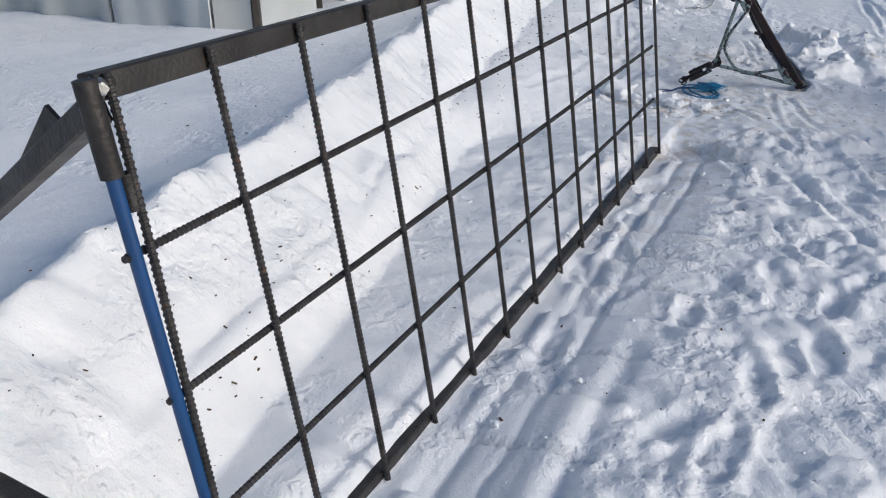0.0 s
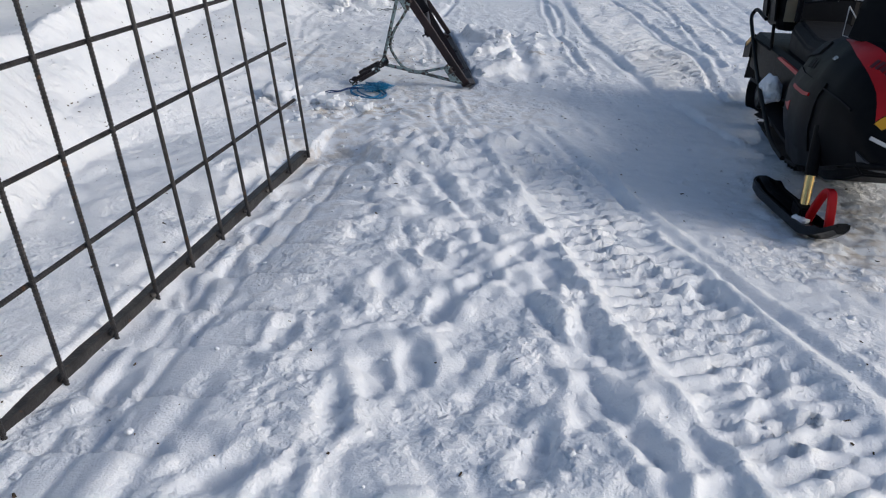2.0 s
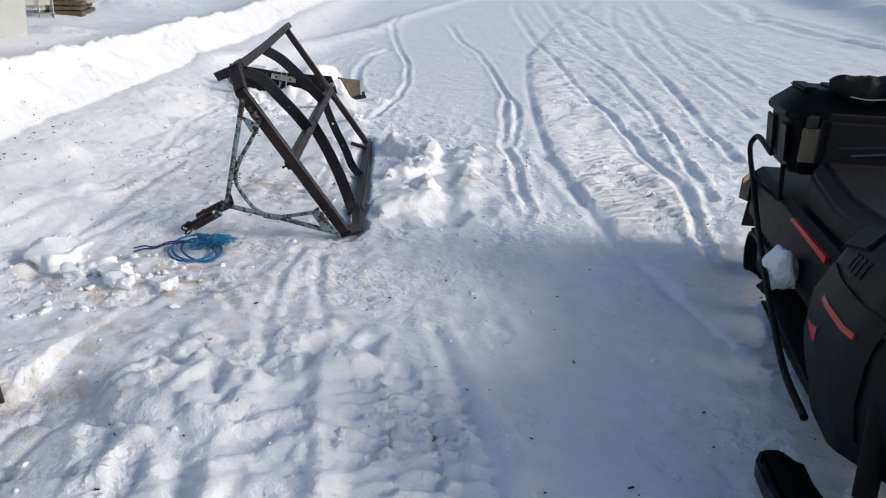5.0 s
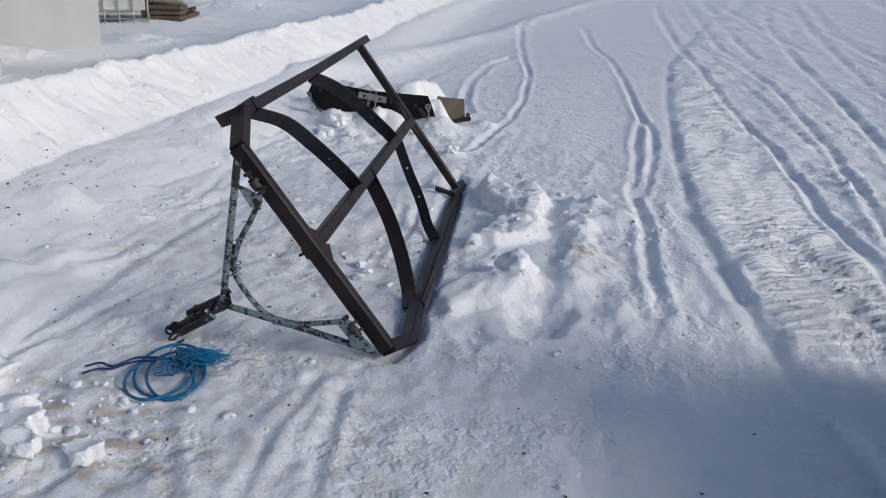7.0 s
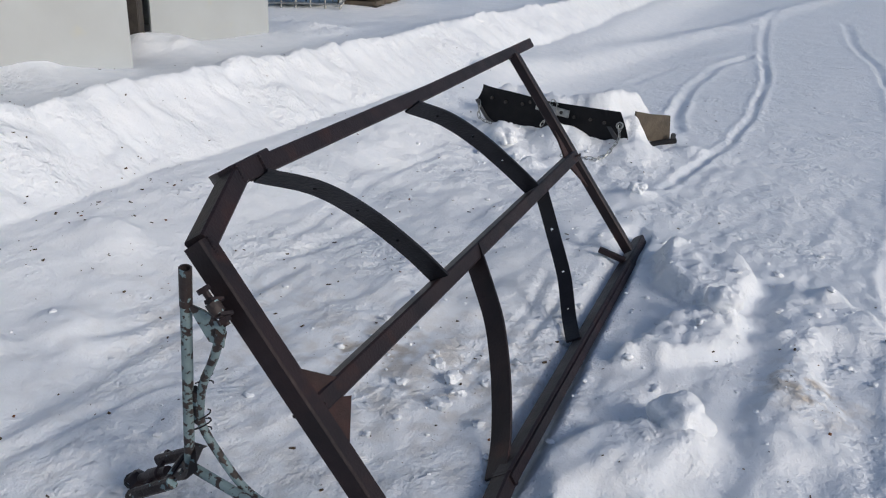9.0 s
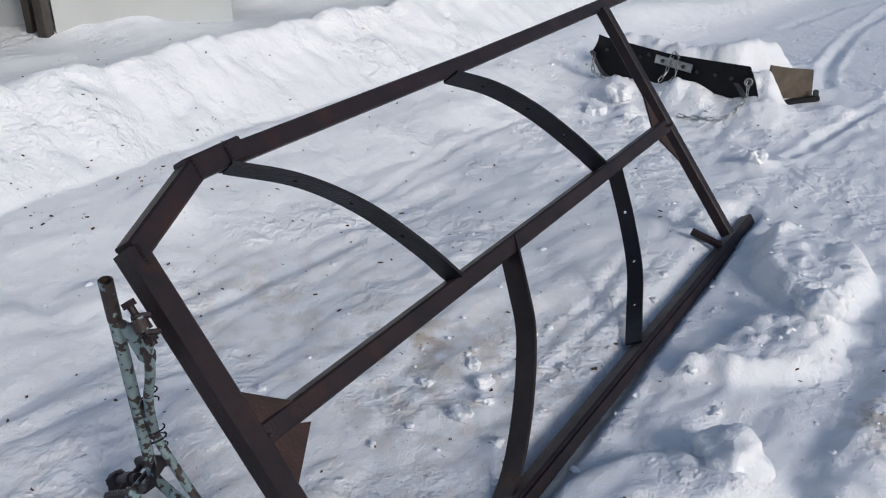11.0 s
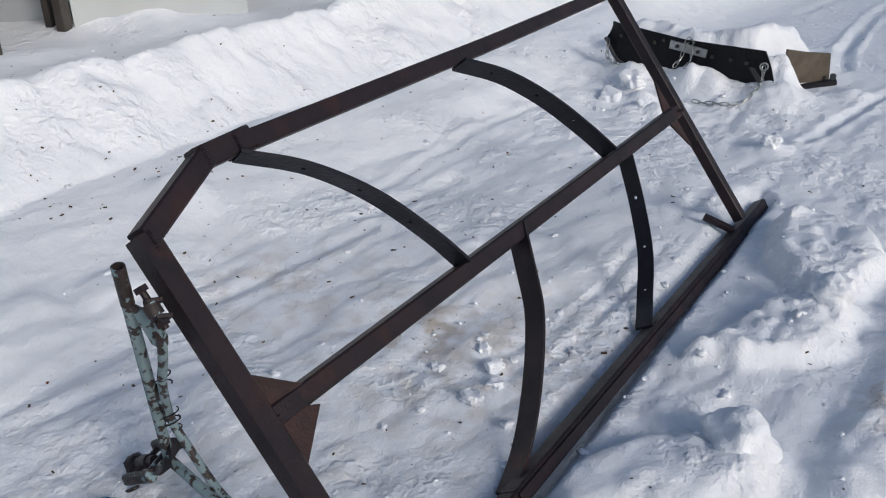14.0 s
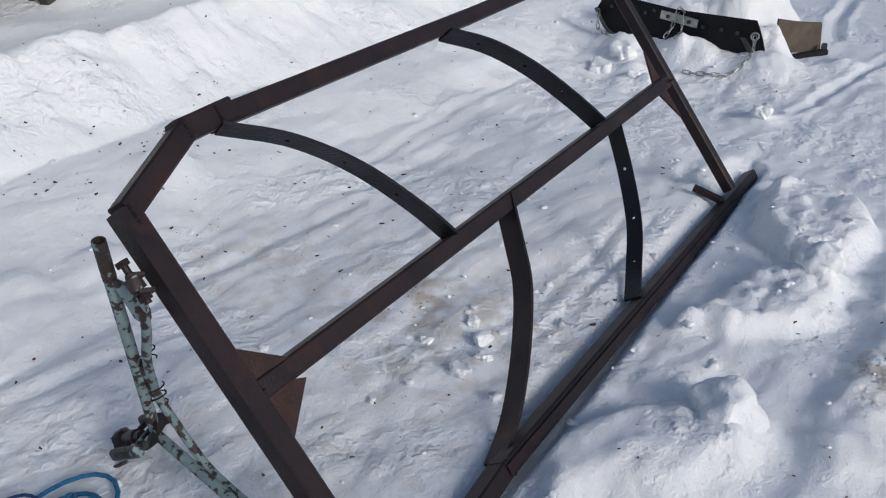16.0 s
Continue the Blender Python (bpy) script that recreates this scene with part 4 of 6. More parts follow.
def build_frame():
    fr = thing("drag_frame", FRAME_BASE, "dark brown welded steel drag frame tipped on its edge in snow", "drag frame")
    k1, foot = fp(2.581, 6.408, 0.766), fp(3.085, 6.29, 0.035)
    tl, tip = fp(2.572, 6.64, 0.864), fp(3.27, 9.14, 0.912)
    low, low_tip = fp(3.262, 6.72, 0.022), fp(3.897, 8.925, -0.028)
    box60 = rect(0.05, 0.058, 0.1)
    bm = bmesh.new()
    sweep(bm, [k1 - (foot - k1).normalized() * 0.022, foot], box60, F_OUT)
    part("front_beam", bm, RUST, fr)
    bm = bmesh.new()
    sweep(bm, [k1 - F_DOWN * 0.012, tl + F_DIR * 0.01], box60, F_OUT)
    part("upper_corner", bm, RUST, fr)
    bm = bmesh.new()
    sweep(bm, [foot, fp(3.19, 6.43, 0.0), low], box60, F_OUT)
    part("lower_corner", bm, RUST, fr)
    bm = bmesh.new()
    sweep(bm, [tl - F_DIR * 0.012, tl + F_DIR * 0.15 + Vector((0, 0, 0.008))], rect(0.054, 0.046, 0.1), F_OUT)
    part("rail_sleeve", bm, RUST, fr)
    bm = bmesh.new()
    sweep(bm, [fp(2.483, 6.766, 0.808), fp(2.483, 6.766, 0.808).lerp(tl, 0.5), tl + F_DIR * 0.04 - F_OUT * 0.02], rect(0.050, 0.010, 0.1), F_OUT)
    part("corner_plate", bm, RUST, fr, "flat bar end standing past the corner")
    bm = bmesh.new()
    start = tl + F_DIR * 0.10
    mid = start.lerp(tip, 0.45) + Vector((0, 0, -0.008))
    sweep(bm, [start, mid, tip], rect(0.048, 0.040, 0.1), F_OUT)
    part("top_rail", bm, RUST, fr)
    bm = bmesh.new()
    sweep(bm, [low - F_DIR * 0.02, low_tip], rect(0.05, 0.055, 0.1), F_OUT)
    sweep(bm, [low - F_DIR * 0.02 - F_OUT * 0.03, low_tip - F_DIR * 0.35 - F_OUT * 0.03], rect(0.03, 0.012, 0.1), F_OUT)
    part("bottom_rail", bm, RUST, fr)
    c0, c1 = fp(2.806, 6.362, 0.404), fp(3.497, 8.600, 0.470)
    bm = bmesh.new()
    sweep(bm, [c0, c1], rect(0.05, 0.05, 0.1), F_OUT)
    part("centre_tube", bm, RUST, fr)
    e0, e1 = fp(3.20, 8.800, 0.900), fp(3.800, 8.600, 0.030)
    bm = bmesh.new()
    sweep(bm, [e0, e1], rect(0.046, 0.046, 0.1), F_OUT)
    part("end_strut", bm, RUST, fr)
    # gussets at both ends of the centre tube
    bdir = (foot - k1).normalized()
    corner = fp(2.818, 6.392, 0.425)
    for sgn, outer, along in ((-1, fp(2.770, 6.392, 0.505), fp(2.852, 6.487, 0.432)), (1, fp(2.900, 6.365, 0.312), fp(2.882, 6.485, 0.388))):
        bm = bmesh.new()
        plate(bm, [corner, outer, along], 0.010, F_OUT)
        part("gusset", bm, RED_RUST, fr, "red-brown rusty gusset plate")
        bm = bmesh.new()
        a = c1 - F_DIR * 0.02
        ed = (e1 - e0).normalized()
        plate(bm, [a, a + ed * 0.15 * sgn, a - F_DIR * 0.09], 0.008, F_OUT)
        part("gusset", bm, RED_RUST, fr, "red-brown rusty gusset plate")
    # curved ribs
    ribs = [
        ("rib", [(2.615, 6.725, 0.850), (2.734, 6.836, 0.790), (2.839, 6.965, 0.680), (2.958, 7.044, 0.551), (3.035, 7.085, 0.458)], (0.16, 0.33, 0.50)),
        ("rib", [(2.875, 7.63, 0.862), (2.985, 7.76, 0.796), (3.103, 7.88, 0.693), (3.227, 7.966, 0.569), (3.31, 8.0, 0.485)], (0.13, 0.335, 0.515)),
        ("rib", [(3.110, 7.395, 0.445), (3.166, 7.30, 0.335), (3.20, 7.24, 0.26), (3.22, 7.16, 0.20), (3.235, 7.06, 0.14), (3.244, 6.95, 0.08), (3.245, 6.85, 0.04), (3.236, 6.74, 0.012)], ()),
        ("rib", [(3.35, 8.115, 0.45), (3.41, 8.068, 0.28), (3.461, 7.939, 0.143), (3.48, 7.784, 0.045), (3.492, 7.62, 0.02)], (0.17, 0.36, 0.535)),
    ]
    for number, (name, pts, holes) in enumerate(ribs):
        pts = [fp(*p) for p in pts]
        chord, mid = pts[-1] - pts[0], pts[len(pts) // 2]
        bulge = mid - (pts[0] + pts[-1]) / 2
        wide_dir = chord.cross(bulge).normalized()
        bm = bmesh.new()
        holed_strip(bm, smooth_path(pts, 6), 0.056 if number == 3 else 0.07, 0.009, wide_dir.cross(chord).normalized(), holes)
        part(name, bm, RIB if holes else RUST, fr, "curved dark steel strip with bolt holes" if holes else "curved dark steel strip", smooth=False)
    bm = bmesh.new()
    s0 = fp(3.775, 8.53, 0.005)
    sweep(bm, [s0, fp(3.655, 8.557, 0.045)], rect(0.028, 0.028, 0.2), F_OUT)
    part("stub", bm, RUST, fr)
    # weld beads at the joints
    for p, d, count in ((k1, F_OUT, 7), (tl + F_DIR * 0.10, F_OUT, 6), (tl, F_OUT, 6), (foot, F_OUT, 7), (low, F_OUT, 6), (c0 + F_DIR * 0.02, F_DOWN, 6), (c1 - F_DIR * 0.02, F_DOWN, 6)):
        across = d.cross(F_DIR).normalized()
        for side in (-1, 1):
            bm = bmesh.new()
            run = [p + across * ((j / (2 * count) - 0.5) * 0.05) + F_OUT * 0.026 * side for j in range(2 * count + 1)]
            sweep(bm, run, circle(0.006, 6), F_OUT, True, [0.7 + 0.5 * (j % 2) for j in range(2 * count + 1)])
            part("weld", bm, RUST, fr, "lumpy dark weld bead")
    # drawbar of pipes
    apex = fp(2.479, 6.468, 0.168)
    top, right = fp(2.570, 6.328, 0.757), fp(3.035, 6.238, 0.045)

    def pipe(name, pts, r, mat, label, parent=fr):
        bm = bmesh.new()
        sweep(bm, pts, circle(r, 14), F_DIR)
        return part(name, bm, mat, parent, label)

    # the open end is a tube with a wall
    bm = bmesh.new()
    axis = (apex - top).normalized()
    u = axis.orthogonal().normalized()
    v = axis.cross(u)
    rings = []
    for s, r in ((0.10, 0.0142), (0.0, 0.0142), (0.0, 0.0108), (0.05, 0.0108)):
        rings.append([top + axis * s + (u * math.cos(k * math.pi / 8) + v * math.sin(k * math.pi / 8)) * r for k in range(16)])
    loft(bm, rings)
    part("pipe_end", bm, TEAL_WORN, fr, "open pipe end with bare brown steel")
    pipe("drawbar_pipe", [top + axis * 0.09, top + axis * 0.2, apex], 0.0132, TEAL, "pale teal pipe with flaking paint")
    pipe("drawbar_pipe", [apex, apex.lerp(right, 0.5) + Vector((0, 0, 0.004)), right], 0.0128, TEAL, "pale teal pipe with flaking paint")
    inner = [fp(2.634, 6.333, 0.606), fp(2.603, 6.362, 0.53), fp(2.560, 6.398, 0.445), fp(2.538, 6.424, 0.375), fp(2.530, 6.440, 0.312), fp(2.556, 6.443, 0.245), fp(2.625, 6.428, 0.150), fp(2.690, 6.402, 0.122), fp(2.760, 6.366, 0.118), fp(2.850, 6.306, 0.143), fp(2.930, 6.264, 0.163)]
    pipe("brace_pipe", smooth_path(inner, 4), 0.0105, TEAL, "bent pale teal brace pipe")
    pipe("pipe_end", [fp(2.637, 6.330, 0.612), fp(2.628, 6.339, 0.588)], 0.0120, TEAL_WORN, "open pipe end with bare brown steel")
    for a, b in ((fp(2.535, 6.412, 0.42), fp(2.520, 6.440, 0.315)), (fp(2.665, 6.405, 0.118), fp(2.800, 6.338, 0.108))):
        bm = bmesh.new()
        sweep(bm, [a, a.lerp(b, 0.5), b], rect(0.024, 0.018, 0.3), F_DIR)
        for v in bm.verts:
            v.co += Vector((1, 1, 1)) * 0.004 * noise.noise(v.co * 60)
        part("splice_plate", bm, TEAL_WORN, fr, "bare brown splice plate")
    # twists of wire round the pipes
    for p in (fp(2.535, 6.437, 0.325), fp(2.533, 6.440, 0.30), fp(2.562, 6.40, 0.45)):
        bm = bmesh.new()
        loop = [p + Vector((0.021 * math.cos(a), 0.012 * math.sin(a), 0.004 * a - 0.012 + 0.008 * math.cos(a))) for a in [k * math.pi / 6 for k in range(15)]]
        sweep(bm, loop, circle(0.0018, 5), (0, 0, 1))
        part("wire", bm, RUST, fr, "rusty twist of wire")
    bm = bmesh.new()
    a = top.lerp(apex, 0.15)
    plate(bm, [a, a + Vector((0.040, 0.002, -0.018)), fp(2.648, 6.328, 0.625), fp(2.640, 6.332, 0.575), fp(2.605, 6.340, 0.585)], 0.011)
    upper = part("bracket", bm, TEAL, fr, "pale teal bracket plate")
    bm = bmesh.new()
    plate(bm, [right + Vector((0.01, 0, -0.005)), fp(2.955, 6.262, 0.070), fp(2.900, 6.272, 0.152), fp(2.925, 6.262, 0.178), fp(2.950, 6.256, 0.165), fp(2.975, 6.252, 0.12)], 0.011)
    lower = part("bracket", bm, TEAL, fr, "pale teal bracket plate")
    for br, c, e in ((upper, fp(2.622, 6.330, 0.668), fp(2.641, 6.353, 0.662)), (lower, fp(2.945, 6.258, 0.135), fp(2.978, 6.280, 0.138))):
        d = e - c
        for off in (-0.018, 0.018):
            bm = bmesh.new()
            sweep(bm, [c + bdir * off, c + bdir * off + d], rect(0.030, 0.010, 0.15), bdir)
            part("lug", bm, RUST, br, "dark rusty hinge lug")
        bm = bmesh.new()
        sweep(bm, [c + d * 0.2 - bdir * 0.014, c + d * 0.2 + bdir * 0.014], circle(0.017, 12), F_OUT)
        part("bush", bm, TEAL_WORN, br, "dark worn hinge bush")
        bm = bmesh.new()
        w = c + d * 0.25
        sweep(bm, [w - bdir * 0.050, w + bdir * 0.045], circle(0.0075, 8), F_OUT)
        for e0_, e1_ in ((-0.052, -0.040), (0.026, 0.038)):
            sweep(bm, [w + bdir * e0_, w + bdir * e1_], circle(0.0155, 6), F_OUT)
        part("bolt", bm, RUST, br, "dark rusty hexagon bolt with nut")
    # clevis and hook
    ahead = (fp(2.262, 6.580, 0.022) - apex).normalized()
    cross = ahead.cross(Vector((0, 0, 1))).normalized()
    up = cross.cross(ahead).normalized()
    cross = (cross * 0.9 + up * 0.4).normalized()
    up = cross.cross(ahead).normalized()
    bm = bmesh.new()
    plate(bm, [apex + cross * 0.020 - ahead * 0.055 + up * 0.05, apex + cross * 0.055 - ahead * 0.02, apex + cross * 0.040 + ahead * 0.055, apex - cross * 0.040 + ahead * 0.055, apex - cross * 0.048 - ahead * 0.02, apex - cross * 0.025 - ahead * 0.05], 0.012)
    hitch = part("hitch_plate", bm, TEAL_WORN, fr, "dark hitch plate with flaking paint")
    for a, b in ((0.012, 0.010), (0.018, -0.018)):
        bm = bmesh.new()
        c = apex + ahead * a + cross * b
        sweep(bm, [c - up * 0.006, c + up * 0.009], circle(0.0065, 8), ahead)
        part("bolt", bm, ZINC, hitch, "small bright bolt")
    for s in (-1, 1):
        bm = bmesh.new()
        a, b = apex + cross * 0.048 * s + ahead * 0.03, apex + cross * 0.054 * s + ahead * 0.20
        sweep(bm, [a, a.lerp(b, 0.5), b, b + ahead * 0.012 - up * 0.004], rect(0.024, 0.030, 0.25), (0, 0, 1), True, [1, 1, 1, 0.6])
        part("clevis_arm", bm, TEAL_WORN, fr, "worn teal clevis arm")
    bm = bmesh.new()
    a = apex + ahead * 0.062
    sweep(bm, [a - cross * 0.042, a + cross * 0.042], rect(0.02, 0.02, 0.2), up)
    part("clevis_bridge", bm, TEAL_WORN, fr)
    bm = bmesh.new()
    h = apex + ahead * 0.10
    sweep(bm, [h, h + ahead * 0.03, h + ahead * 0.035, h + ahead * 0.085, h + ahead * 0.09, h + ahead * 0.13], circle(0.019, 12), (0, 0, 1), True, [0.75, 0.75, 1.0, 1.0, 0.8, 0.7])
    rough_lump(bm, h + ahead * 0.15, 0.028, 0.7, 2, 0.4, 2.0)
    part("coupling", bm, RUST, fr, "rusty coupling eye")
    bm = bmesh.new()
    a = apex + ahead * 0.165
    sweep(bm, [a - cross * 0.065, a + cross * 0.060], circle(0.008, 8), up)
    sweep(bm, [a + cross * 0.055, a + cross * 0.072], circle(0.014, 6), up)
    part("pin", bm, RUST, fr, "rusty coupling pin")
    h = apex + ahead * 0.12
    bm = bmesh.new()
    eye = h + ahead * 0.16
    hook = [eye, eye + Vector((0.015, -0.03, -0.015)), eye + Vector((0.035, -0.06, -0.03)), eye + Vector((0.03, -0.085, -0.045)), eye + Vector((0.045, -0.11, -0.05))]
    for k, p in enumerate(hook):
        ring = [p + Vector((0.018 * math.cos(a), 0.013 * math.sin(a), 0.012 * math.sin(a + k))) for a in [i * math.pi / 5 for i in range(11)]]
        sweep(bm, ring, circle(0.005, 6), (0, 0, 1))
    part("chain", bm, STEEL, fr, "short dark chain")
    return fr


build_frame()


# ---- coil of blue rope ----
def build_rope():
    cx, cy = 2.27, 6.23
    cz = at_ground(cx, cy)
    rope = thing("rope", (cx, cy, cz), "coil of bright blue rope lying on trodden snow", "rope")
    rng = random.Random(5)
    pts = []
    turns = 3.1
    for k in range(int(turns * 26)):
        a = 2 * math.pi * k / 26
        r = 0.125 + 0.024 * math.sin(a * 0.37 + 1) + 0.012 * math.sin(a * 1.7)
        pts.append(Vector((0.02 + 0.03 * math.sin(a * 0.23) + r * (0.86 + 0.10 * math.sin(a * 0.31)) * math.cos(a), r * 1.40 * math.sin(a) + 0.045 * math.sin(a * 0.37) - 0.02, 0.010 + 0.003 * k / 26 + 0.006 * math.sin(a * 0.9))))
    bm = bmesh.new()
    sweep(bm, pts, circle(0.0058, 8), (0.1, 0.1, 1))
    part("coil", bm, ROPE, rope)
    bm = bmesh.new()
    for k in range(42):
        c = Vector((0.075 + rng.gauss(0, 0.028), 0.035 + rng.gauss(0, 0.032), 0.022))
        way = [c + Vector((rng.uniform(-0.05, 0.05), rng.uniform(-0.05, 0.05), rng.uniform(0.0, 0.045))) for _ in range(4)]
        sweep(bm, smooth_path(way, 4), circle(0.0027, 5), (0, 0.2, 1))
    tagged(part("tangle", bm, ROPE, rope, "tangled knot of blue strands"), kind="stuff")
    bm = bmesh.new()
    for k in range(240):
        a = rng.gauss(0.15, 0.24)
        ln = rng.uniform(0.03, 0.12)
        s = Vector((0.10 + rng.uniform(-0.03, 0.03), 0.05 + rng.uniform(-0.03, 0.03), 0.022 + rng.uniform(0, 0.025)))
        e = s + Vector((ln * math.cos(a), ln * math.sin(a), rng.uniform(-0.02, 0.012)))
        m = s.lerp(e, 0.5) + Vector((0, rng.uniform(-0.015, 0.015), rng.uniform(0.0, 0.02)))
        sweep(bm, [s, m, e], circle(0.0012, 4), (0, 0.2, 1))
    tagged(part("frayed_end", bm, ROPE_LIGHT, rope, "frayed light blue rope end"), kind="stuff")
    for dy in (0.0, 0.03):
        bm = bmesh.new()
        tail = [(-0.02, 0.06 + dy, 0.03), (-0.10, 0.075 + dy, 0.025), (-0.17, 0.05 + dy * 0.6, 0.015), (-0.22, 0.06 + dy * 1.6, 0.012), (-0.27, 0.035 + dy * 1.8, 0.01)]
        sweep(bm, smooth_path(tail, 4), circle(0.0042, 6), (0, 0.2, 1))
        part("cord", bm, ROPE_DARK, rope, "thin navy cord")
    return rope


build_rope()


# ---- black plough blade half buried in snow, with its chain ----
def build_blade():
    base = Vector((2.91, 10.97, 0.0))
    bl = thing("plough_blade", base, "black snow plough blade half buried in snow with a galvanised chain", "plough blade")
    ax = Vector((0.934, -0.357, 0.0))
    back = Vector((0.357, 0.934, 0.0))

    def at(s, z, off=0.0):
        return ax * s + back * off + Vector((0, 0, z))

    rings = []
    n = 58
    for i in range(n + 1):
        t = i / n
        s_low = 1.17 * t
        s_top = 0.045 + 1.045 * t
        top = float(np.interp(s_top, [0.05, 0.27, 0.58, 0.94, 1.1], [0.395, 0.374, 0.332, 0.319, 0.314]))
        bottom = float(np.interp(s_low, [0.0, 0.05, 0.11, 0.19, 0.30, 1.17], [0.285, 0.215, 0.155, 0.120, 0.095, 0.085]))
        curl = 0.05 * max(0.0, 1 - t / 0.15) ** 2
        ring = []
        prof = [(0.01, 0.0), (0.025, 0.25), (0.03, 0.5), (0.02, 0.75), (0.0, 1.0)]
        for u, v in prof:
            ring.append(at(s_low + (s_top - s_low) * v, bottom + (top - bottom) * v, u + curl + 0.005 * (i % 2) * (0.4 + v)))
        for u, v in prof[::-1]:
            ring.append(at(s_low + (s_top - s_low) * v, bottom + (top - bottom) * v - 0.002, u + curl + 0.014))
        rings.append(ring)
    bm = bmesh.new()
    loft(bm, rings)
    part("moldboard", bm, RUBBER, bl)
    for s, z in ((0.13, 0.31), (0.24, 0.29), (0.37, 0.29), (0.43, 0.31), (0.76, 0.24), (0.88, 0.235), (0.98, 0.225)):
        bm = bmesh.new()
        sweep(bm, [at(s, z, 0.03), at(s, z, 0.008)], circle(0.012, 6), (0, 0, 1))
        part("bolt_head", bm, STEEL, bl)
    bm = bmesh.new()
    sweep(bm, [at(0.478, 0.292, 0.012), at(0.725, 0.255, 0.012)], rect(0.012, 0.055, 0.2), (0, 0, 1))
    part("clamp_plate", bm, ZINC, bl, "grey steel clamp plate")
    for s, z in ((0.53, 0.284), (0.67, 0.263)):
        bm = bmesh.new()
        sweep(bm, [at(s, z, 0.01), at(s, z, -0.004)], circle(0.013, 6), (0, 0, 1))
        part("clamp_bolt", bm, STEEL, bl)
    bm = bmesh.new()
    plate(bm, [at(1.005, 0.205, 0.0), at(1.035, 0.205, 0.0), at(1.125, 0.095, 0.0), at(1.085, 0.095, 0.0)], 0.014, back)
    part("end_edge", bm, DARKGREY, bl, "grey steel end bar")
    bm = bmesh.new()
    sweep(bm, smooth_path([at(0.005, 0.285, 0.03), at(0.06, 0.205, 0.02), at(0.12, 0.15, 0.0), at(0.20, 0.118, -0.01), at(0.30, 0.10, -0.01)], 4), rect(0.02, 0.03, 0.2), (0, 1, 0))
    part("side_brace", bm, DARKGREY, bl, "worn grey lower edge")
    bm = bmesh.new()
    plate(bm, [Vector(p) - base for p in ((4.06, 10.93, -0.02), (4.372, 11.125, -0.02), (4.352, 11.100, 0.205), (4.20, 10.985, 0.232), (4.075, 10.905, 0.262))], 0.014)
    part("wing", bm, BOARD, bl, "brown weathered wing plate")
    bm = bmesh.new()
    run = [Vector(p) - base for p in ((4.02, 10.80, 0.015), (4.20, 10.93, 0.018), (4.33, 11.02, 0.022), (4.40, 11.06, 0.030))]
    sweep(bm, run, rect(0.05, 0.040, 0.25), (0, 0, 1))
    part("cutting_edge", bm, RUBBER, bl, "black rubber cutting edge")
    bm = bmesh.new()
    block(bm, Vector((4.385, 11.055, 0.055)) - base, (0.035, 0.03, 0.06))
    part("edge_clamp", bm, DARKGREY, bl, "dark clamp at the end of the edge", bevel=0.006)

    def lying(s, off, up=0.014):
        p = at(s, 0, off) + base
        return at(s, at_ground(p.x, p.y) + up, off)

    # chain
    hang = [at(1.10, 0.225, -0.02), at(1.115, 0.15, -0.08)] + [lying(s, o) for s, o in ((1.10, -0.17), (1.08, -0.24), (1.03, -0.30), (0.95, -0.33), (0.86, -0.34), (0.78, -0.33))]
    drop = [lying(0.655, -0.16), at(0.635, 0.20, -0.03), at(0.635, 0.27, -0.012), at(0.632, 0.325, 0.0), at(0.60, 0.335, 0.015), at(0.585, 0.29, -0.012), at(0.57, 0.22, -0.02), lying(0.555, -0.09)]
    short = [at(0.03, 0.275, 0.02), at(0.045, 0.21, -0.01), at(0.06, 0.17, -0.03), lying(0.12, -0.06), lying(0.19, -0.10)]
    chain = None
    link_mesh = None
    for run in (hang, drop, short):
        path = smooth_path(run, 12)
        lengths = [0.0]
        for a, b in zip(path, path[1:]):
            lengths.append(lengths[-1] + (b - a).length)
        if chain is None:
            bm = bmesh.new()
            ring = [path[0] + Vector((0.022 * math.cos(k * math.pi / 6), 0, 0.022 * math.sin(k * math.pi / 6))) for k in range(13)]
            sweep(bm, ring, circle(0.005, 6), (0, 1, 0))
            chain = part("chain", bm, ZINC, bl, "galvanised steel chain")
            bm = bmesh.new()
            loop = [Vector((0.019 * math.cos(a) + (0.011 if math.cos(a) > 0 else -0.011), 0.0105 * math.sin(a), 0)) for a in [2 * math.pi * k / 14 for k in range(15)]]
            sweep(bm, loop, circle(0.0030, 5), (0, 0, 1))
            first = part("link", bm, ZINC, chain)
            link_mesh = first.data
        s, k = 0.02, 0
        while s < lengths[-1]:
            i = max(j for j in range(len(lengths)) if lengths[j] <= s)
            i = min(i, len(path) - 2)
            t = (path[i + 1] - path[i]).normalized()
            p = path[i].lerp(path[i + 1], (s - lengths[i]) / max(lengths[i + 1] - lengths[i], 1e-6))
            q = t.to_track_quat("X", "Z").to_matrix().to_4x4() @ Matrix.Rotation(math.pi / 2 * (k % 2) + 0.5, 4, "X")
            if k == 0 and run is hang:
                ob = first
            else:
                ob = new("link", link_mesh)
                ob.parent = chain
            ob.matrix_basis = Matrix.Translation(p) @ q
            s += 0.043
            k += 1
    return bl


build_blade()


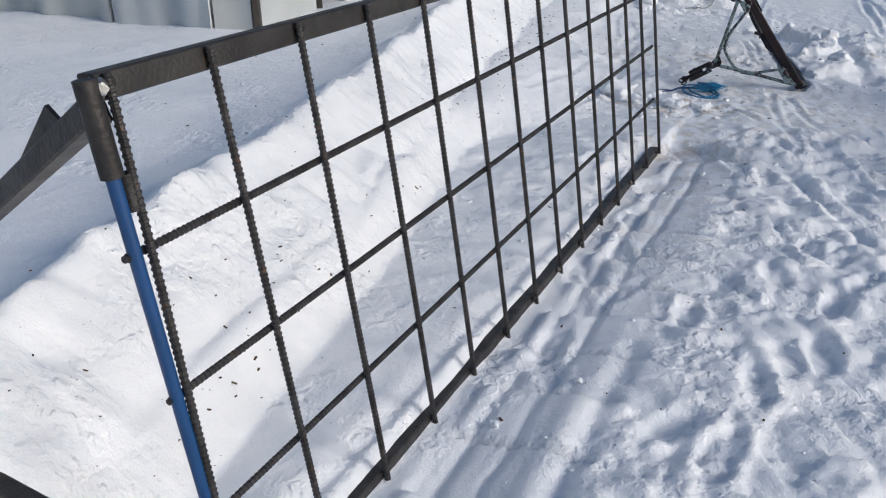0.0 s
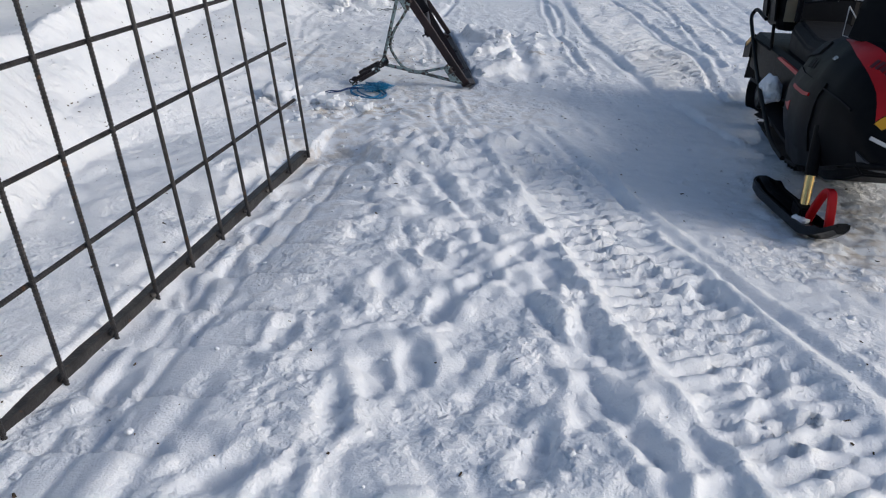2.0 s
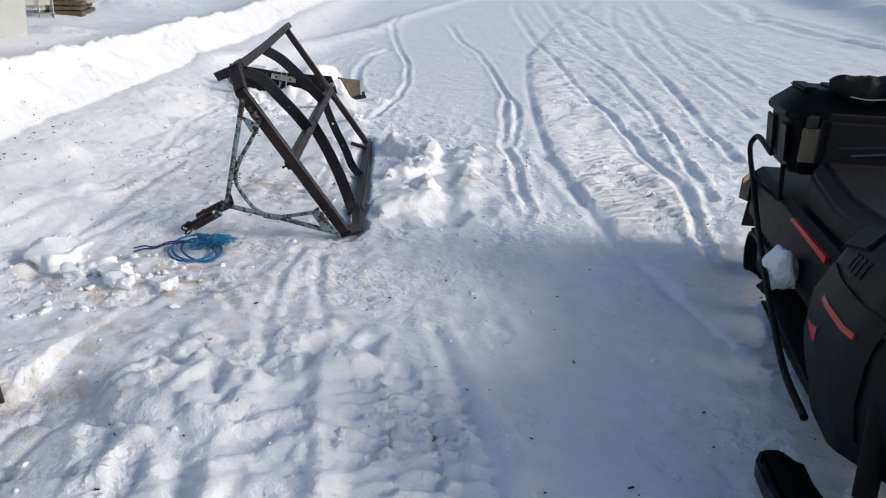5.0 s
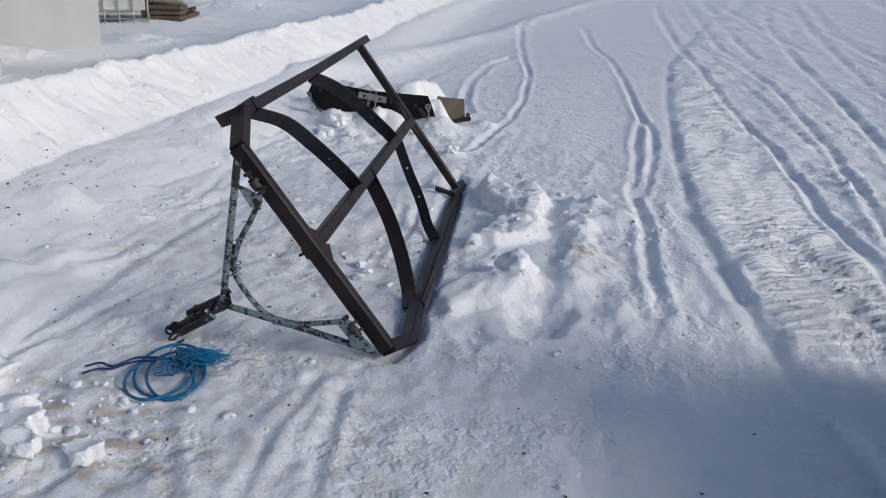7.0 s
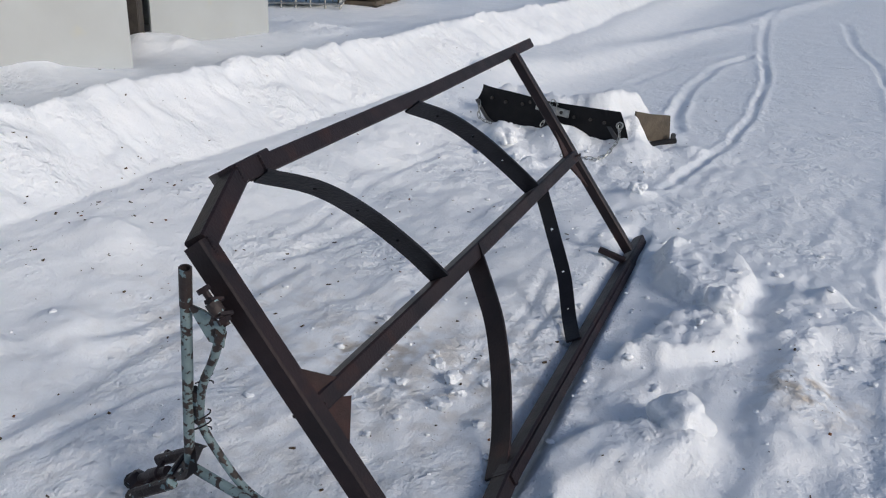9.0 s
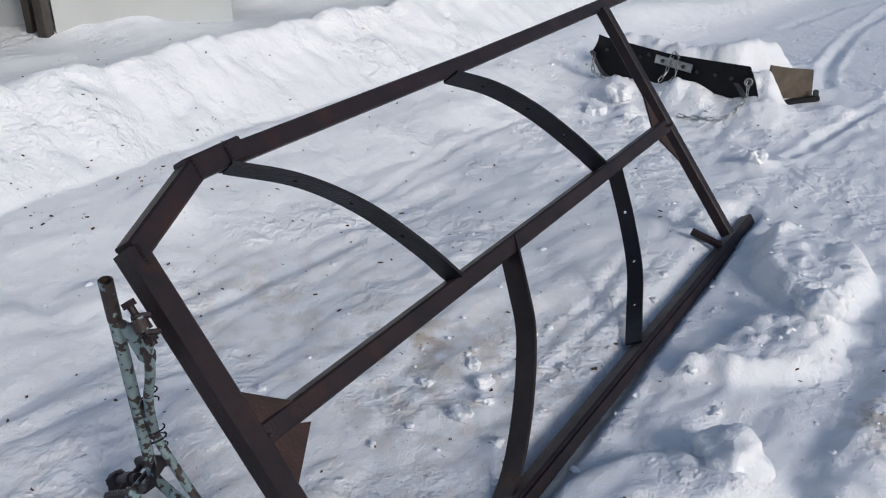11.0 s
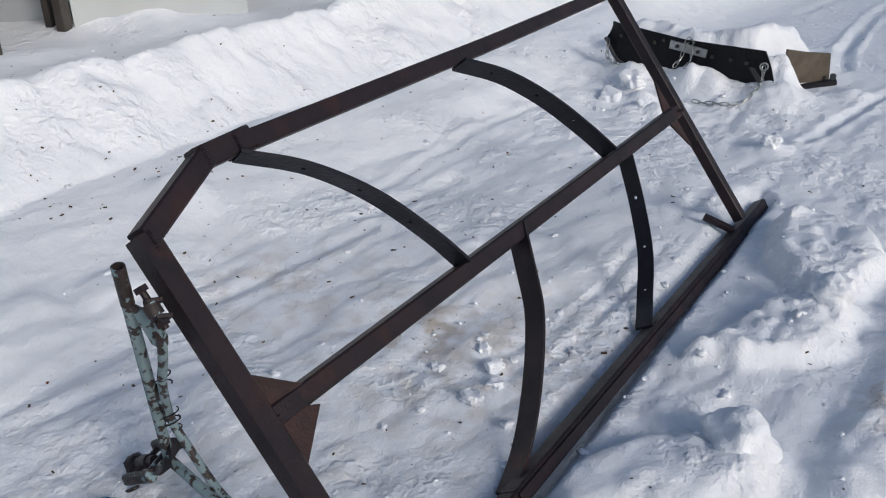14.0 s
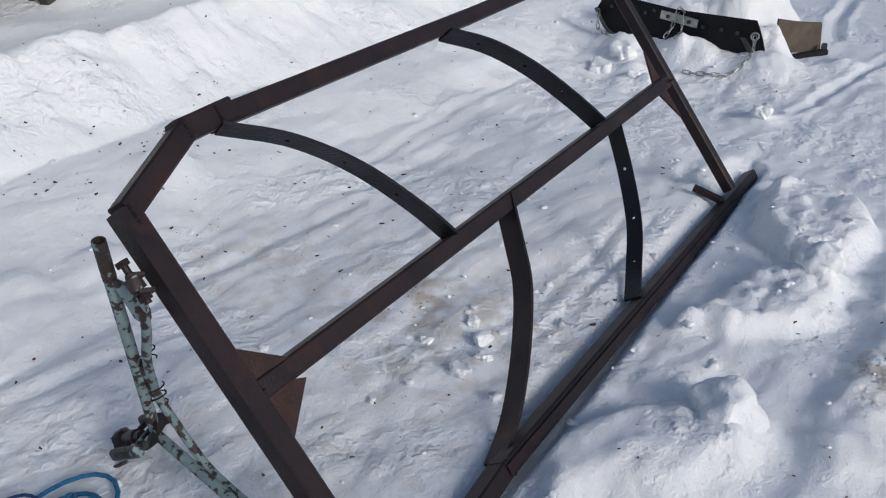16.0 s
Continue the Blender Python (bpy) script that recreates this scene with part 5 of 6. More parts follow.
# ---- sheeted shed behind the bank ----
def build_shed():
    base = Vector((-0.2, 9.2, 0.50))
    shed = thing("sheeted_shed", base, "makeshift shed clad in dirty white sheets on dark posts", "shed")
    rng = random.Random(3)

    def sheet(name, a, b, mat, label, lean=0.0, wave=0.02, high=2.3, thick=0.02, below=0.25):
        a, b = Vector((*a, 0.50)) - base, Vector((*b, 0.50)) - base
        ax = (b - a).normalized()
        nrm = Vector((ax.y, -ax.x, 0))
        n = max(8, int((b - a).length / 0.06))
        levels = 12
        ph = rng.uniform(0, 6)
        grid = []
        for j in range(levels + 1):
            z = -below + (high + below) * j / levels
            row = []
            for i in range(n + 1):
                s = (b - a).length * i / n
                w = wave * (math.sin(s * 9 + ph + z * 0.8) + 0.6 * math.sin(s * 21 + ph * 2 - z)) * (0.6 + 0.4 * math.sin(z * 1.3 + ph))
                row.append(a + ax * s + nrm * (w + lean * z) + Vector((0, 0, z)))
            grid.append(row)
        bm = bmesh.new()
        rings = []
        for i in range(n + 1):
            front = [grid[j][i] + nrm * thick / 2 for j in range(levels + 1)]
            rear = [grid[j][i] - nrm * thick / 2 for j in range(levels, -1, -1)]
            rings.append(front + rear)
        loft(bm, rings)
        return part(name, bm, mat, shed, label)

    sheet("wall_sheet", (0.40, 11.16), (0.98, 12.30), SHEET, "stiff dirty white cladding sheet", 0.02, 0.005)
    sheet("wall_sheet", (-0.03, 9.40), (0.69, 10.19), SHEET, "stiff dirty white cladding sheet", -0.02, 0.005)
    sheet("wall_sheet", (-0.42, 7.66), (-0.03, 8.74), SHEET, "peeling white cladding sheet", -0.03, 0.010)
    sheet("wall_sheet", (-0.96, 6.42), (-0.62, 7.20), SHEET, "loose white plastic sheet", 0.0, 0.02)
    sheet("wall_sheet", (-1.29, 6.40), (-1.01, 6.36), SHEET, "wrinkled white plastic sheet", 0.0, 0.03)
    sheet("tarpaulin", (-2.09, 6.78), (-1.30, 6.42), TARP, "hanging grey-white tarpaulin with folds", 0.02, 0.045)
    sheet("tarpaulin", (-4.10, 7.80), (-2.11, 6.80), SHEET, "bulging white plastic sheet", 0.05, 0.05)
    sheet("inner_sheet", (-0.95, 9.55), (-0.12, 9.50), TARP, "grey inner sheet in shade", 0.0, 0.01)
    sheet("inner_sheet", (-1.20, 8.55), (-0.95, 9.55), TARP, "grey inner sheet in shade", 0.0, 0.01)
    sheet("inner_sheet", (-0.40, 11.50), (0.30, 11.22), TARP, "grey inner sheet in shade", 0.0, 0.01)
    for x, y, w in ((0.33, 11.08, 0.09), (0.20, 10.95, 0.05), (-0.07, 9.36, 0.07), (-0.20, 9.40, 0.05), (-0.98, 6.36, 0.055), (-0.60, 7.27, 0.05), (-0.15, 8.60, 0.04), (-0.02, 8.78, 0.02)):
        bm = bmesh.new()
        p = Vector((x, y, 0.30)) - base
        sweep(bm, [p, p + Vector((0.01, 0.0, 2.5))], rect(w, w, 0.1), (0, 1, 0))
        part("post", bm, POST, shed, "dark weathered post")
    # torn corner of the peeling sheet, with the board core showing
    bm = bmesh.new()
    plate(bm, [Vector(q) - base for q in ((-0.03, 8.745, 0.45), (-0.015, 8.79, 0.47), (-0.02, 8.78, 0.60), (-0.03, 8.76, 0.68), (-0.035, 8.745, 0.62))], 0.012)
    part("torn_edge", bm, BOARD, shed, "torn brown edge of the peeling sheet")
    bm = bmesh.new()
    plate(bm, [Vector(q) - base for q in ((-4.2, 7.8, 2.85), (-1.4, 6.3, 2.85), (-0.9, 6.3, 2.85), (0.0, 8.7, 2.85), (0.75, 10.2, 2.85), (1.05, 12.4, 2.85), (-2.8, 13.0, 2.85))], 0.04, (0, 0, 1))
    part("roof", bm, SHEET, shed, "flat white roof sheet")
    bm = bmesh.new()
    for a, b in (((-4.15, 7.85), (-2.8, 13.0)), ((-2.78, 13.0), (0.95, 12.38))):
        plate(bm, [Vector((*a, 0.3)) - base, Vector((*b, 0.3)) - base, Vector((*b, 2.82)) - base, Vector((*a, 2.82)) - base], 0.04)
    part("rear_wall", bm, SHEET, shed, "white rear sheeting")


build_shed()


# ---- tank in a cage and a stack of timber, farther off ----
def build_tank():
    base = (0.45, 15.55, at_ground(0.45, 15.55) + 0.02)
    tank = thing("caged_tank", base, "white plastic liquid tank in a grey tube cage", "tank", rz=8)
    bm = bmesh.new()
    block(bm, (0, 0, 0.58), (0.98, 1.08, 1.0))
    part("bottle", bm, TANK, tank, bevel=0.06)
    rail = circle(0.011, 8)
    xs = [-0.52 + 1.04 * k / 6 for k in range(7)]
    ys = [-0.57 + 1.14 * k / 7 for k in range(8)]
    for x in xs:
        for y in (-0.57, 0.57):
            bm = bmesh.new()
            sweep(bm, [(x, y, -0.05), (x, y, 1.1)], rail, (1, 0, 0))
            part("cage_bar", bm, ZINC, tank)
    for y in ys[1:-1]:
        for x in (-0.52, 0.52):
            bm = bmesh.new()
            sweep(bm, [(x, y, -0.05), (x, y, 1.1)], rail, (1, 0, 0))
            part("cage_bar", bm, ZINC, tank)
    for z in (0.04, 0.34, 0.64, 0.92, 1.1):
        bm = bmesh.new()
        sweep(bm, [(-0.52, -0.585, z), (0.535, -0.585, z), (0.535, 0.585, z), (-0.535, 0.585, z), (-0.535, -0.585, z)], rail, (0, 0, 1))
        part("cage_ring", bm, ZINC, tank)
    base2 = (1.16, 16.35, at_ground(1.16, 16.35) - 0.03)
    stack = thing("timber_stack", base2, "low stack of brown weathered boards under a cap of snow", "timber", rz=-8)
    rng = random.Random(8)
    for lay in range(4):
        for k in range(3):
            bm = bmesh.new()
            block(bm, (rng.uniform(-0.03, 0.03), -0.4 + k * 0.4, 0.0 + lay * 0.068), (0.54 + rng.uniform(-0.05, 0.08), 0.36, 0.055))
            part("board", bm, BOARD, stack, bevel=0.006)
    bm = bmesh.new()
    rough_lump(bm, (0.03, 0, 0.36), 0.55, 0.36, 3, 0.25, 4.4)
    part("snow_cap", bm, SNOW, stack, "thick cap of snow")


build_tank()


# ---- snowmobile ----
def build_snowmobile():
    sm = thing("snowmobile", (4.361, 3.494, -0.140), "black snowmobile with red hood stripes and a rear cargo box", "snowmobile", rz=151.76)

    def hull_at(f, a):
        """Right half of the hood: f is forward, a runs from the belly (0) to the top middle (1)."""
        w = np.interp(f, [-0.62, -0.45, -0.2, 0.1, 0.35, 0.56, 0.68, 0.74], [0.34, 0.42, 0.46, 0.47, 0.43, 0.36, 0.28, 0.18])
        zb = np.interp(f, [-0.62, -0.3, 0.0, 0.35, 0.6, 0.74], [0.30, 0.20, 0.20, 0.30, 0.40, 0.43])
        zt = np.interp(f, [-0.62, -0.4, -0.1, 0.15, 0.35, 0.46, 0.54, 0.58, 0.61, 0.66, 0.74], [0.82, 0.90, 0.95, 0.98, 0.96, 0.91, 0.84, 0.77, 0.69, 0.56, 0.48])
        h = zt - zb
        ctrl = [(0.0, 0.0), (0.6, 0.0), (0.93, 0.05), (1.0, 0.30), (0.98, 0.52), (0.80, 0.76), (0.60, 0.90), (0.32, 0.98), (0.0, 1.0)]
        s = a * (len(ctrl) - 1)
        k = min(int(s), len(ctrl) - 2)
        t = s - k
        u = ctrl[k][0] * (1 - t) + ctrl[k + 1][0] * t
        v = ctrl[k][1] * (1 - t) + ctrl[k + 1][1] * t
        return Vector((float(w) * u, f, float(zb + h * v)))

    bm = bmesh.new()
    rings = []
    stations = [-0.62 + 1.36 * k / 40 for k in range(41)]
    for f in stations:
        half = [hull_at(f, k / 24) for k in range(25)]
        rings.append(half + [Vector((-p.x, p.y, p.z)) for p in half[-2:0:-1]])
    loft(bm, rings)
    part("hood", bm, PLASTIC, sm)

    def patch(name, uv_rows, mat, label="", out=0.006, sides=(1, -1), parent=None):
        """A thin shell laid on the hood: rows of (forward, list of a)."""
        for sd in sides:
            bm = bmesh.new()
            top, bot = [], []
            for f, arow in uv_rows:
                t_row, b_row = [], []
                for a in arow:
                    if isinstance(a, tuple):
                        f, a = a
                    p = hull_at(f, a)
                    n = (hull_at(f, min(a + 0.02, 1)) - hull_at(f, a - 0.02)).cross(hull_at(f + 0.02, a) - hull_at(f - 0.02, a)).normalized()
                    if n.dot(p - Vector((0, p.y, 0.5))) < 0:
                        n.negate()
                    for q, row in ((p + n * out, t_row), (p - n * 0.012, b_row)):
                        row.append(bm.verts.new((q.x * sd, q.y, q.z)))
                top.append(t_row)
                bot.append(b_row)
            R, C = len(top), len(top[0])
            for i in range(R - 1):
                for j in range(C - 1):
                    bm.faces.new((top[i][j], top[i][j + 1], top[i + 1][j + 1], top[i + 1][j]))
                    bm.faces.new((bot[i][j], bot[i + 1][j], bot[i + 1][j + 1], bot[i][j + 1]))
            for i in range(R - 1):
                bm.faces.new((top[i][0], top[i + 1][0], bot[i + 1][0], bot[i][0]))
                bm.faces.new((top[i + 1][-1], top[i][-1], bot[i][-1], bot[i + 1][-1]))
            for j in range(C - 1):
                bm.faces.new((top[0][j + 1], top[0][j], bot[0][j], bot[0][j + 1]))
                bm.faces.new((top[-1][j], top[-1][j + 1], bot[-1][j + 1], bot[-1][j]))
            part(name, bm, mat, parent or sm, label)

    def rows(f0, f1, a0, a1, n=8, m=5):
        """a0 and a1 are (start, end) pairs of the patch's edges along it."""
        out = []
        for i in range(n + 1):
            t = i / n
            lo, hi = a0[0] + (a0[1] - a0[0]) * t, a1[0] + (a1[1] - a1[0]) * t
            out.append((f0 + (f1 - f0) * t, [lo + (hi - lo) * j / m for j in range(m + 1)]))
        return out

    edge = ((-0.10, 0.764, 0.770), (0.0, 0.752, 0.772), (0.12, 0.728, 0.775), (0.24, 0.700, 0.777), (0.34, 0.682, 0.780), (0.43, 0.668, 0.783), (0.50, 0.658, 0.788), (0.54, 0.650, 0.802), (0.57, 0.635, 0.822), (0.60, 0.602, 0.830))
    patch("hood_stripe", [(f, [lo + (hi - lo) * j / 5 for j in range(6)]) for f, lo, hi in edge], RED, "glossy red hood panel")
    patch("stripe_tip", rows(0.602, 0.624, (0.592, 0.628), (0.83, 0.68), 3), YELLOW, "yellow tip of the hood panel", 0.007)
    patch("lamp_surround", rows(0.29, 0.598, (0.80, 0.845), (0.90, 1.0), 8), PLASTIC, "black headlight surround", 0.005)
    lamp = []
    for j in range(9):
        t = j / 8
        lo_f, hi_f, a = 0.325 + 0.20 * t, 0.45 + 0.11 * t, 0.808 + 0.137 * t
        lamp.append((0, [(lo_f + (hi_f - lo_f) * i / 5, a) for i in range(6)]))
    patch("headlight", lamp, LENS, "clear headlight with bright reflector", 0.010)
    patch("side_panel", rows(-0.42, 0.22, (0.34, 0.30), (0.58, 0.56), 8, 6), PLASTIC, "glossy black side panel", 0.010)
    patch("side_stripe", rows(-0.27, 0.12, (0.515, 0.505), (0.526, 0.515), 4, 2), RED, "thin red side stripe", 0.013)
    patch("side_stripe", rows(-0.36, -0.18, (0.43, 0.425), (0.432, 0.465), 4, 2), RED, "red side wedge", 0.013)
    patch("nose_grille", rows(0.60, 0.72, (0.15, 0.15), (0.36, 0.36), 5, 5), DARKGREY, "dark grey lower nose", 0.008)
    patch("hood_centre", rows(0.605, 0.72, (0.80, 0.84), (1.0, 1.0), 6, 4), GLOSSBLACK, "glossy black nose panel", 0.006)
    # plain marks where the maker's lettering is
    for k in range(6):
        f0, a0 = 0.40 + 0.028 * k, 0.690 + 0.012 * k
        patch("mark", rows(f0, f0 + 0.020, (a0, a0 + 0.006), (a0 + 0.05, a0 + 0.056), 2, 2), MAROON, "dark lettering bar", 0.0085, (1, -1))
    # vents and seams of the side panels
    for k in range(4):
        f0 = -0.30 + 0.05 * k
        patch("vent", rows(f0, f0 + 0.028, (0.60, 0.595), (0.64, 0.635), 2, 2), RUBBER, "black vent slot", 0.004)
    patch("panel_seam", rows(-0.40, 0.50, (0.575, 0.520), (0.581, 0.526), 10, 1), RUBBER, "raised seam of the side panel", 0.009)
    patch("knee_pad", rows(-0.58, -0.25, (0.60, 0.66), (0.72, 0.74), 6, 4), RUBBER, "black knee pad", 0.012)
    font = bpy.data.curves.new("number", "FONT")
    font.body, font.size, font.extrude = "900", 0.035, 0.001
    txt = new("number", font)
    txt.parent = sm
    p = hull_at(0.11, 0.640)
    txt.matrix_basis = Matrix.Translation(p + Vector((0.006, -0.03, 0.006))) @ Euler((radians(42), 0, radians(90))).to_matrix().to_4x4()
    font.materials.append(PALE)
    bm = bmesh.new()
    nose = hull_at(0.612, 1.0)
    ring = [nose + Vector((0.024 * math.cos(a), 0.012 + 0.017 * math.sin(a), 0.012 - 0.018 * math.sin(a))) for a in [k * math.pi / 8 for k in range(17)]]
    sweep(bm, ring, circle(0.006, 6), (0, 0.7, 0.7))
    part("badge", bm, PALE, sm, "round grey badge")
    for sd in (1, -1):
        bm = bmesh.new()
        c, c2 = hull_at(0.62, 0.54), hull_at(0.66, 0.66)
        sweep(bm, [Vector((sd * c.x, c.y + 0.01, c.z)), Vector((sd * c2.x, c2.y + 0.01, c2.z))], rect(0.012, 0.016, 0.2), (0, 0, 1))
        part("clasp", bm, PALE, sm, "pale metal clasp")
    # bumper
    bm = bmesh.new()
    sweep(bm, smooth_path([(-0.34, 0.45, 0.37), (-0.30, 0.64, 0.43), (-0.15, 0.74, 0.455), (0.15, 0.74, 0.455), (0.30, 0.64, 0.43), (0.34, 0.45, 0.37)], 5), circle(0.017, 10), (0, 0, 1))
    part("front_bumper", bm, PLASTIC, sm)
    bm = bmesh.new()
    loft(bm, [[(-0.30, f, z0), (0.30, f, z0), (0.34, f, z1), (-0.34, f, z1)] for f, z0, z1 in ((-0.35, 0.14, 0.30), (0.1, 0.19, 0.30), (0.42, 0.29, 0.36), (0.64, 0.38, 0.43))])
    part("belly_pan", bm, PLASTIC, sm, bevel=0.01)

    # windscreen on its dark base
    def screen(u, v):
        x = u * (0.30 - 0.14 * v)
        f = 0.37 - 0.32 * u * u * (1 - 0.45 * v) - 0.28 * v
        z = 0.92 + 0.03 * u * u + 0.53 * v - 0.08 * v * u ** 6
        return Vector((x, f, z))

    def mask_height(u):
        t = min(1, max(0, (abs(u) - 0.42) / 0.3))
        return 0.20 + 0.21 * t * t * (3 - 2 * t)

    bm = bmesh.new()
    rr = []
    for i in range(33):
        u = -1 + i / 16
        lo = mask_height(u) - 0.02
        front = [screen(u, lo + (1 - lo) * k / 8) for k in range(9)]
        inner = [p - Vector((u * 0.002, 0.0035, 0.001)) for p in front[::-1]]
        rr.append(front + inner)
    loft(bm, rr)
    ws = part("windscreen", bm, WINDSCREEN, sm, "clear curved windscreen")
    ws.visible_shadow = False
    bm = bmesh.new()
    sweep(bm, [screen(-1, 0.4), screen(-1, 0.7), screen(-1, 1)] + [screen(-1 + k / 8, 1) for k in range(1, 16)] + [screen(1, 1), screen(1, 0.7), screen(1, 0.4)], circle(0.004, 6), (0, 1, 0.3))
    part("screen_edge", bm, PLASTIC, ws, "dark edge of the windscreen")
    bm = bmesh.new()
    rr = []
    for i in range(33):
        u = -1 + i / 16
        hi = mask_height(u)
        front = [screen(u, -0.06 + (hi + 0.06) * k / 5) + Vector((0, 0.004, 0)) for k in range(6)]
        inner = [p - Vector((u * 0.006, 0.025, 0.006)) for p in front[::-1]]
        rr.append(front + inner)
    loft(bm, rr)
    part("screen_base", bm, PLASTIC, sm)
    for sd in (1, -1):
        bm = bmesh.new()
        sweep(bm, smooth_path([(sd * 0.155, 0.13, 1.12), (sd * 0.115, -0.05, 1.04), (sd * 0.10, -0.2, 0.96)], 4), rect(0.02, 0.06, 0.3), (0, 0, 1))
        part("screen_stay", bm, DARKGREY, sm)
    bm = bmesh.new()
    loft(bm, [[(-0.2 + t, f, z), (0.2 - t, f, z), (0.16 - t, f - 0.02, z + 0.12), (-0.16 + t, f - 0.02, z + 0.12)] for t, f, z in ((0, 0.12, 0.86), (0, -0.05, 0.90), (0.03, -0.20, 0.88))])
    part("gauge_cowl", bm, PLASTIC, sm, bevel=0.02)
    for sd in (1, -1):
        bm = bmesh.new()
        tri = [(sd * 0.30, -0.04, 1.058), (sd * 0.30, -0.062, 0.911), (sd * 0.25, -0.05, 0.90), (sd * 0.25, -0.02, 0.985), (sd * 0.30, -0.04, 1.058)]
        sweep(bm, tri, circle(0.0035, 6), (0, 0, 1))
        part("deflector_edge", bm, PALE, sm, "pale wire edge of side deflector")
    # handlebar
    bm = bmesh.new()
    sweep(bm, [(0, -0.18, 0.80), (0, -0.36, 1.03)], circle(0.025, 10), (1, 0, 0))
    bar = part("steering_post", bm, PLASTIC, sm)
    bm = bmesh.new()
    sweep(bm, smooth_path([(-0.38, -0.50, 1.03), (-0.20, -0.40, 1.06), (-0.06, -0.36, 1.04), (0.06, -0.36, 1.04), (0.20, -0.40, 1.06), (0.38, -0.50, 1.03)], 5), circle(0.011, 10), (0, 0, 1))
    part("handlebar", bm, CHROME, sm, "polished handlebar tube")
    for sd in (1, -1):
        bm = bmesh.new()
        sweep(bm, [(sd * 0.25, -0.43, 1.055), (sd * 0.40, -0.51, 1.028)], circle(0.019, 10), (0, 0, 1))
        part("grip", bm, RUBBER, sm)
        bm = bmesh.new()
        block(bm, (sd * 0.22, -0.40, 1.075), (0.075, 0.05, 0.055), Matrix.Rotation(radians(-24 * sd), 4, "Z"))
        part("switch_block", bm, PLASTIC, sm, bevel=0.01)
        bm = bmesh.new()
        sweep(bm, smooth_path([(sd * 0.21, -0.36, 1.06), (sd * 0.28, -0.37, 1.06), (sd * 0.38, -0.44, 1.035)], 4), rect(0.012, 0.006, 0.3), (0, 0, 1))
        part("lever", bm, DARKGREY, sm)
    bm = bmesh.new()
    hexa = [(0.045, -0.36, 1.05), (0.075, -0.365, 1.11), (0.06, -0.38, 1.185), (0.03, -0.385, 1.205), (-0.03, -0.385, 1.205), (-0.06, -0.38, 1.185), (-0.075, -0.365, 1.11), (-0.045, -0.36, 1.05)]
    sweep(bm, hexa, circle(0.014, 8), (0, 1, 0.2))
    part("grab_loop", bm, RUBBER, sm, "black grab loop")
    # seat and tunnel
    bm = bmesh.new()
    seat_rows = []
    for f, w, zt in ((-0.52, 0.15, 0.80), (-0.75, 0.19, 0.76), (-1.1, 0.20, 0.75), (-1.45, 0.20, 0.79), (-1.56, 0.19, 0.80)):
        seat_rows.append([(-w, f, 0.46), (w, f, 0.46), (w, f, zt - 0.06), (w * 0.75, f, zt), (-w * 0.75, f, zt), (-w, f, zt - 0.06)])
    loft(bm, seat_rows)
    part("seat", bm, RUBBER, sm, bevel=0.015)
    bm = bmesh.new()
    block(bm, (0, -1.56, 0.88), (0.36, 0.09, 0.26), Matrix.Rotation(radians(-8), 4, "X"))
    part("backrest", bm, RUBBER, sm, bevel=0.03)
    bm = bmesh.new()
    loft(bm, [[(-0.275, f, 0.34), (-0.275, f, 0.57), (-0.24, f, 0.60), (0.24, f, 0.60), (0.275, f, 0.57), (0.275, f, 0.34), (0.25, f, 0.34), (0.23, f, 0.55), (-0.23, f, 0.55), (-0.25, f, 0.34)] for f in (-0.45, -1.4, -2.3)])
    part("tunnel", bm, PLASTIC, sm)
    for sd in (1, -1):
        bm = bmesh.new()
        outline = [(sd * 0.25, -0.25), (sd * 0.42, -0.25), (sd * 0.40, -0.9), (sd * 0.36, -1.25), (sd * 0.27, -1.35), (sd * 0.25, -1.35)]
        plate(bm, [(x, f, 0.27 + 0.03 * (f < -1.4)) for x, f in outline], 0.02, (0, 0, 1))
        part("running_board", bm, PLASTIC, sm)
        bm = bmesh.new()
        sweep(bm, smooth_path([(sd * 0.44, -0.22, 0.20), (sd * 0.435, -0.55, 0.21), (sd * 0.42, -0.9, 0.29), (sd * 0.40, -1.3, 0.40), (sd * 0.37, -1.62, 0.46), (sd * 0.345, -2.0, 0.60), (sd * 0.33, -2.24, 0.70), (sd * 0.31, -2.29, 0.745), (sd * 0.295, -2.22, 0.77), (sd * 0.285, -1.95, 0.74)], 5), circle(0.014, 10), (0, 1, 0.2))
        part("rack_tube", bm, PLASTIC, sm)
        bm = bmesh.new()
        sweep(bm, [(sd * 0.345, -2.0, 0.60), (sd * 0.27, -1.75, 0.56)], circle(0.011, 8), (0, 0, 1))
        sweep(bm, [(sd * 0.28, -1.7, 0.74), (sd * 0.27, -1.7, 0.56)], circle(0.012, 8), (0, 1, 0))
        part("rack_stay", bm, PLASTIC, sm)
        bm = bmesh.new()
        plate(bm, [(sd * 0.284, -0.80, 0.580), (sd * 0.284, -1.33, 0.580), (sd * 0.284, -1.38, 0.562), (sd * 0.284, -0.80, 0.552)], 0.016, (1, 0, 0))
        part("tunnel_stripe", bm, RED, sm, "red stripe along the tunnel")
        bm = bmesh.new()
        plate(bm, [(sd * 0.30, -2.18, 0.60), (sd * 0.30, -2.42, 0.50), (sd * 0.30, -2.45, 0.38), (sd * 0.30, -2.22, 0.42)], 0.02, (1, 0, 0))
        part("rear_guard", bm, PLASTIC, sm)
        bm = bmesh.new()
        plate(bm, [(sd * 0.312, -2.22, 0.575), (sd * 0.312, -2.36, 0.515), (sd * 0.312, -2.36, 0.485), (sd * 0.312, -2.22, 0.54)], 0.006, (1, 0, 0))
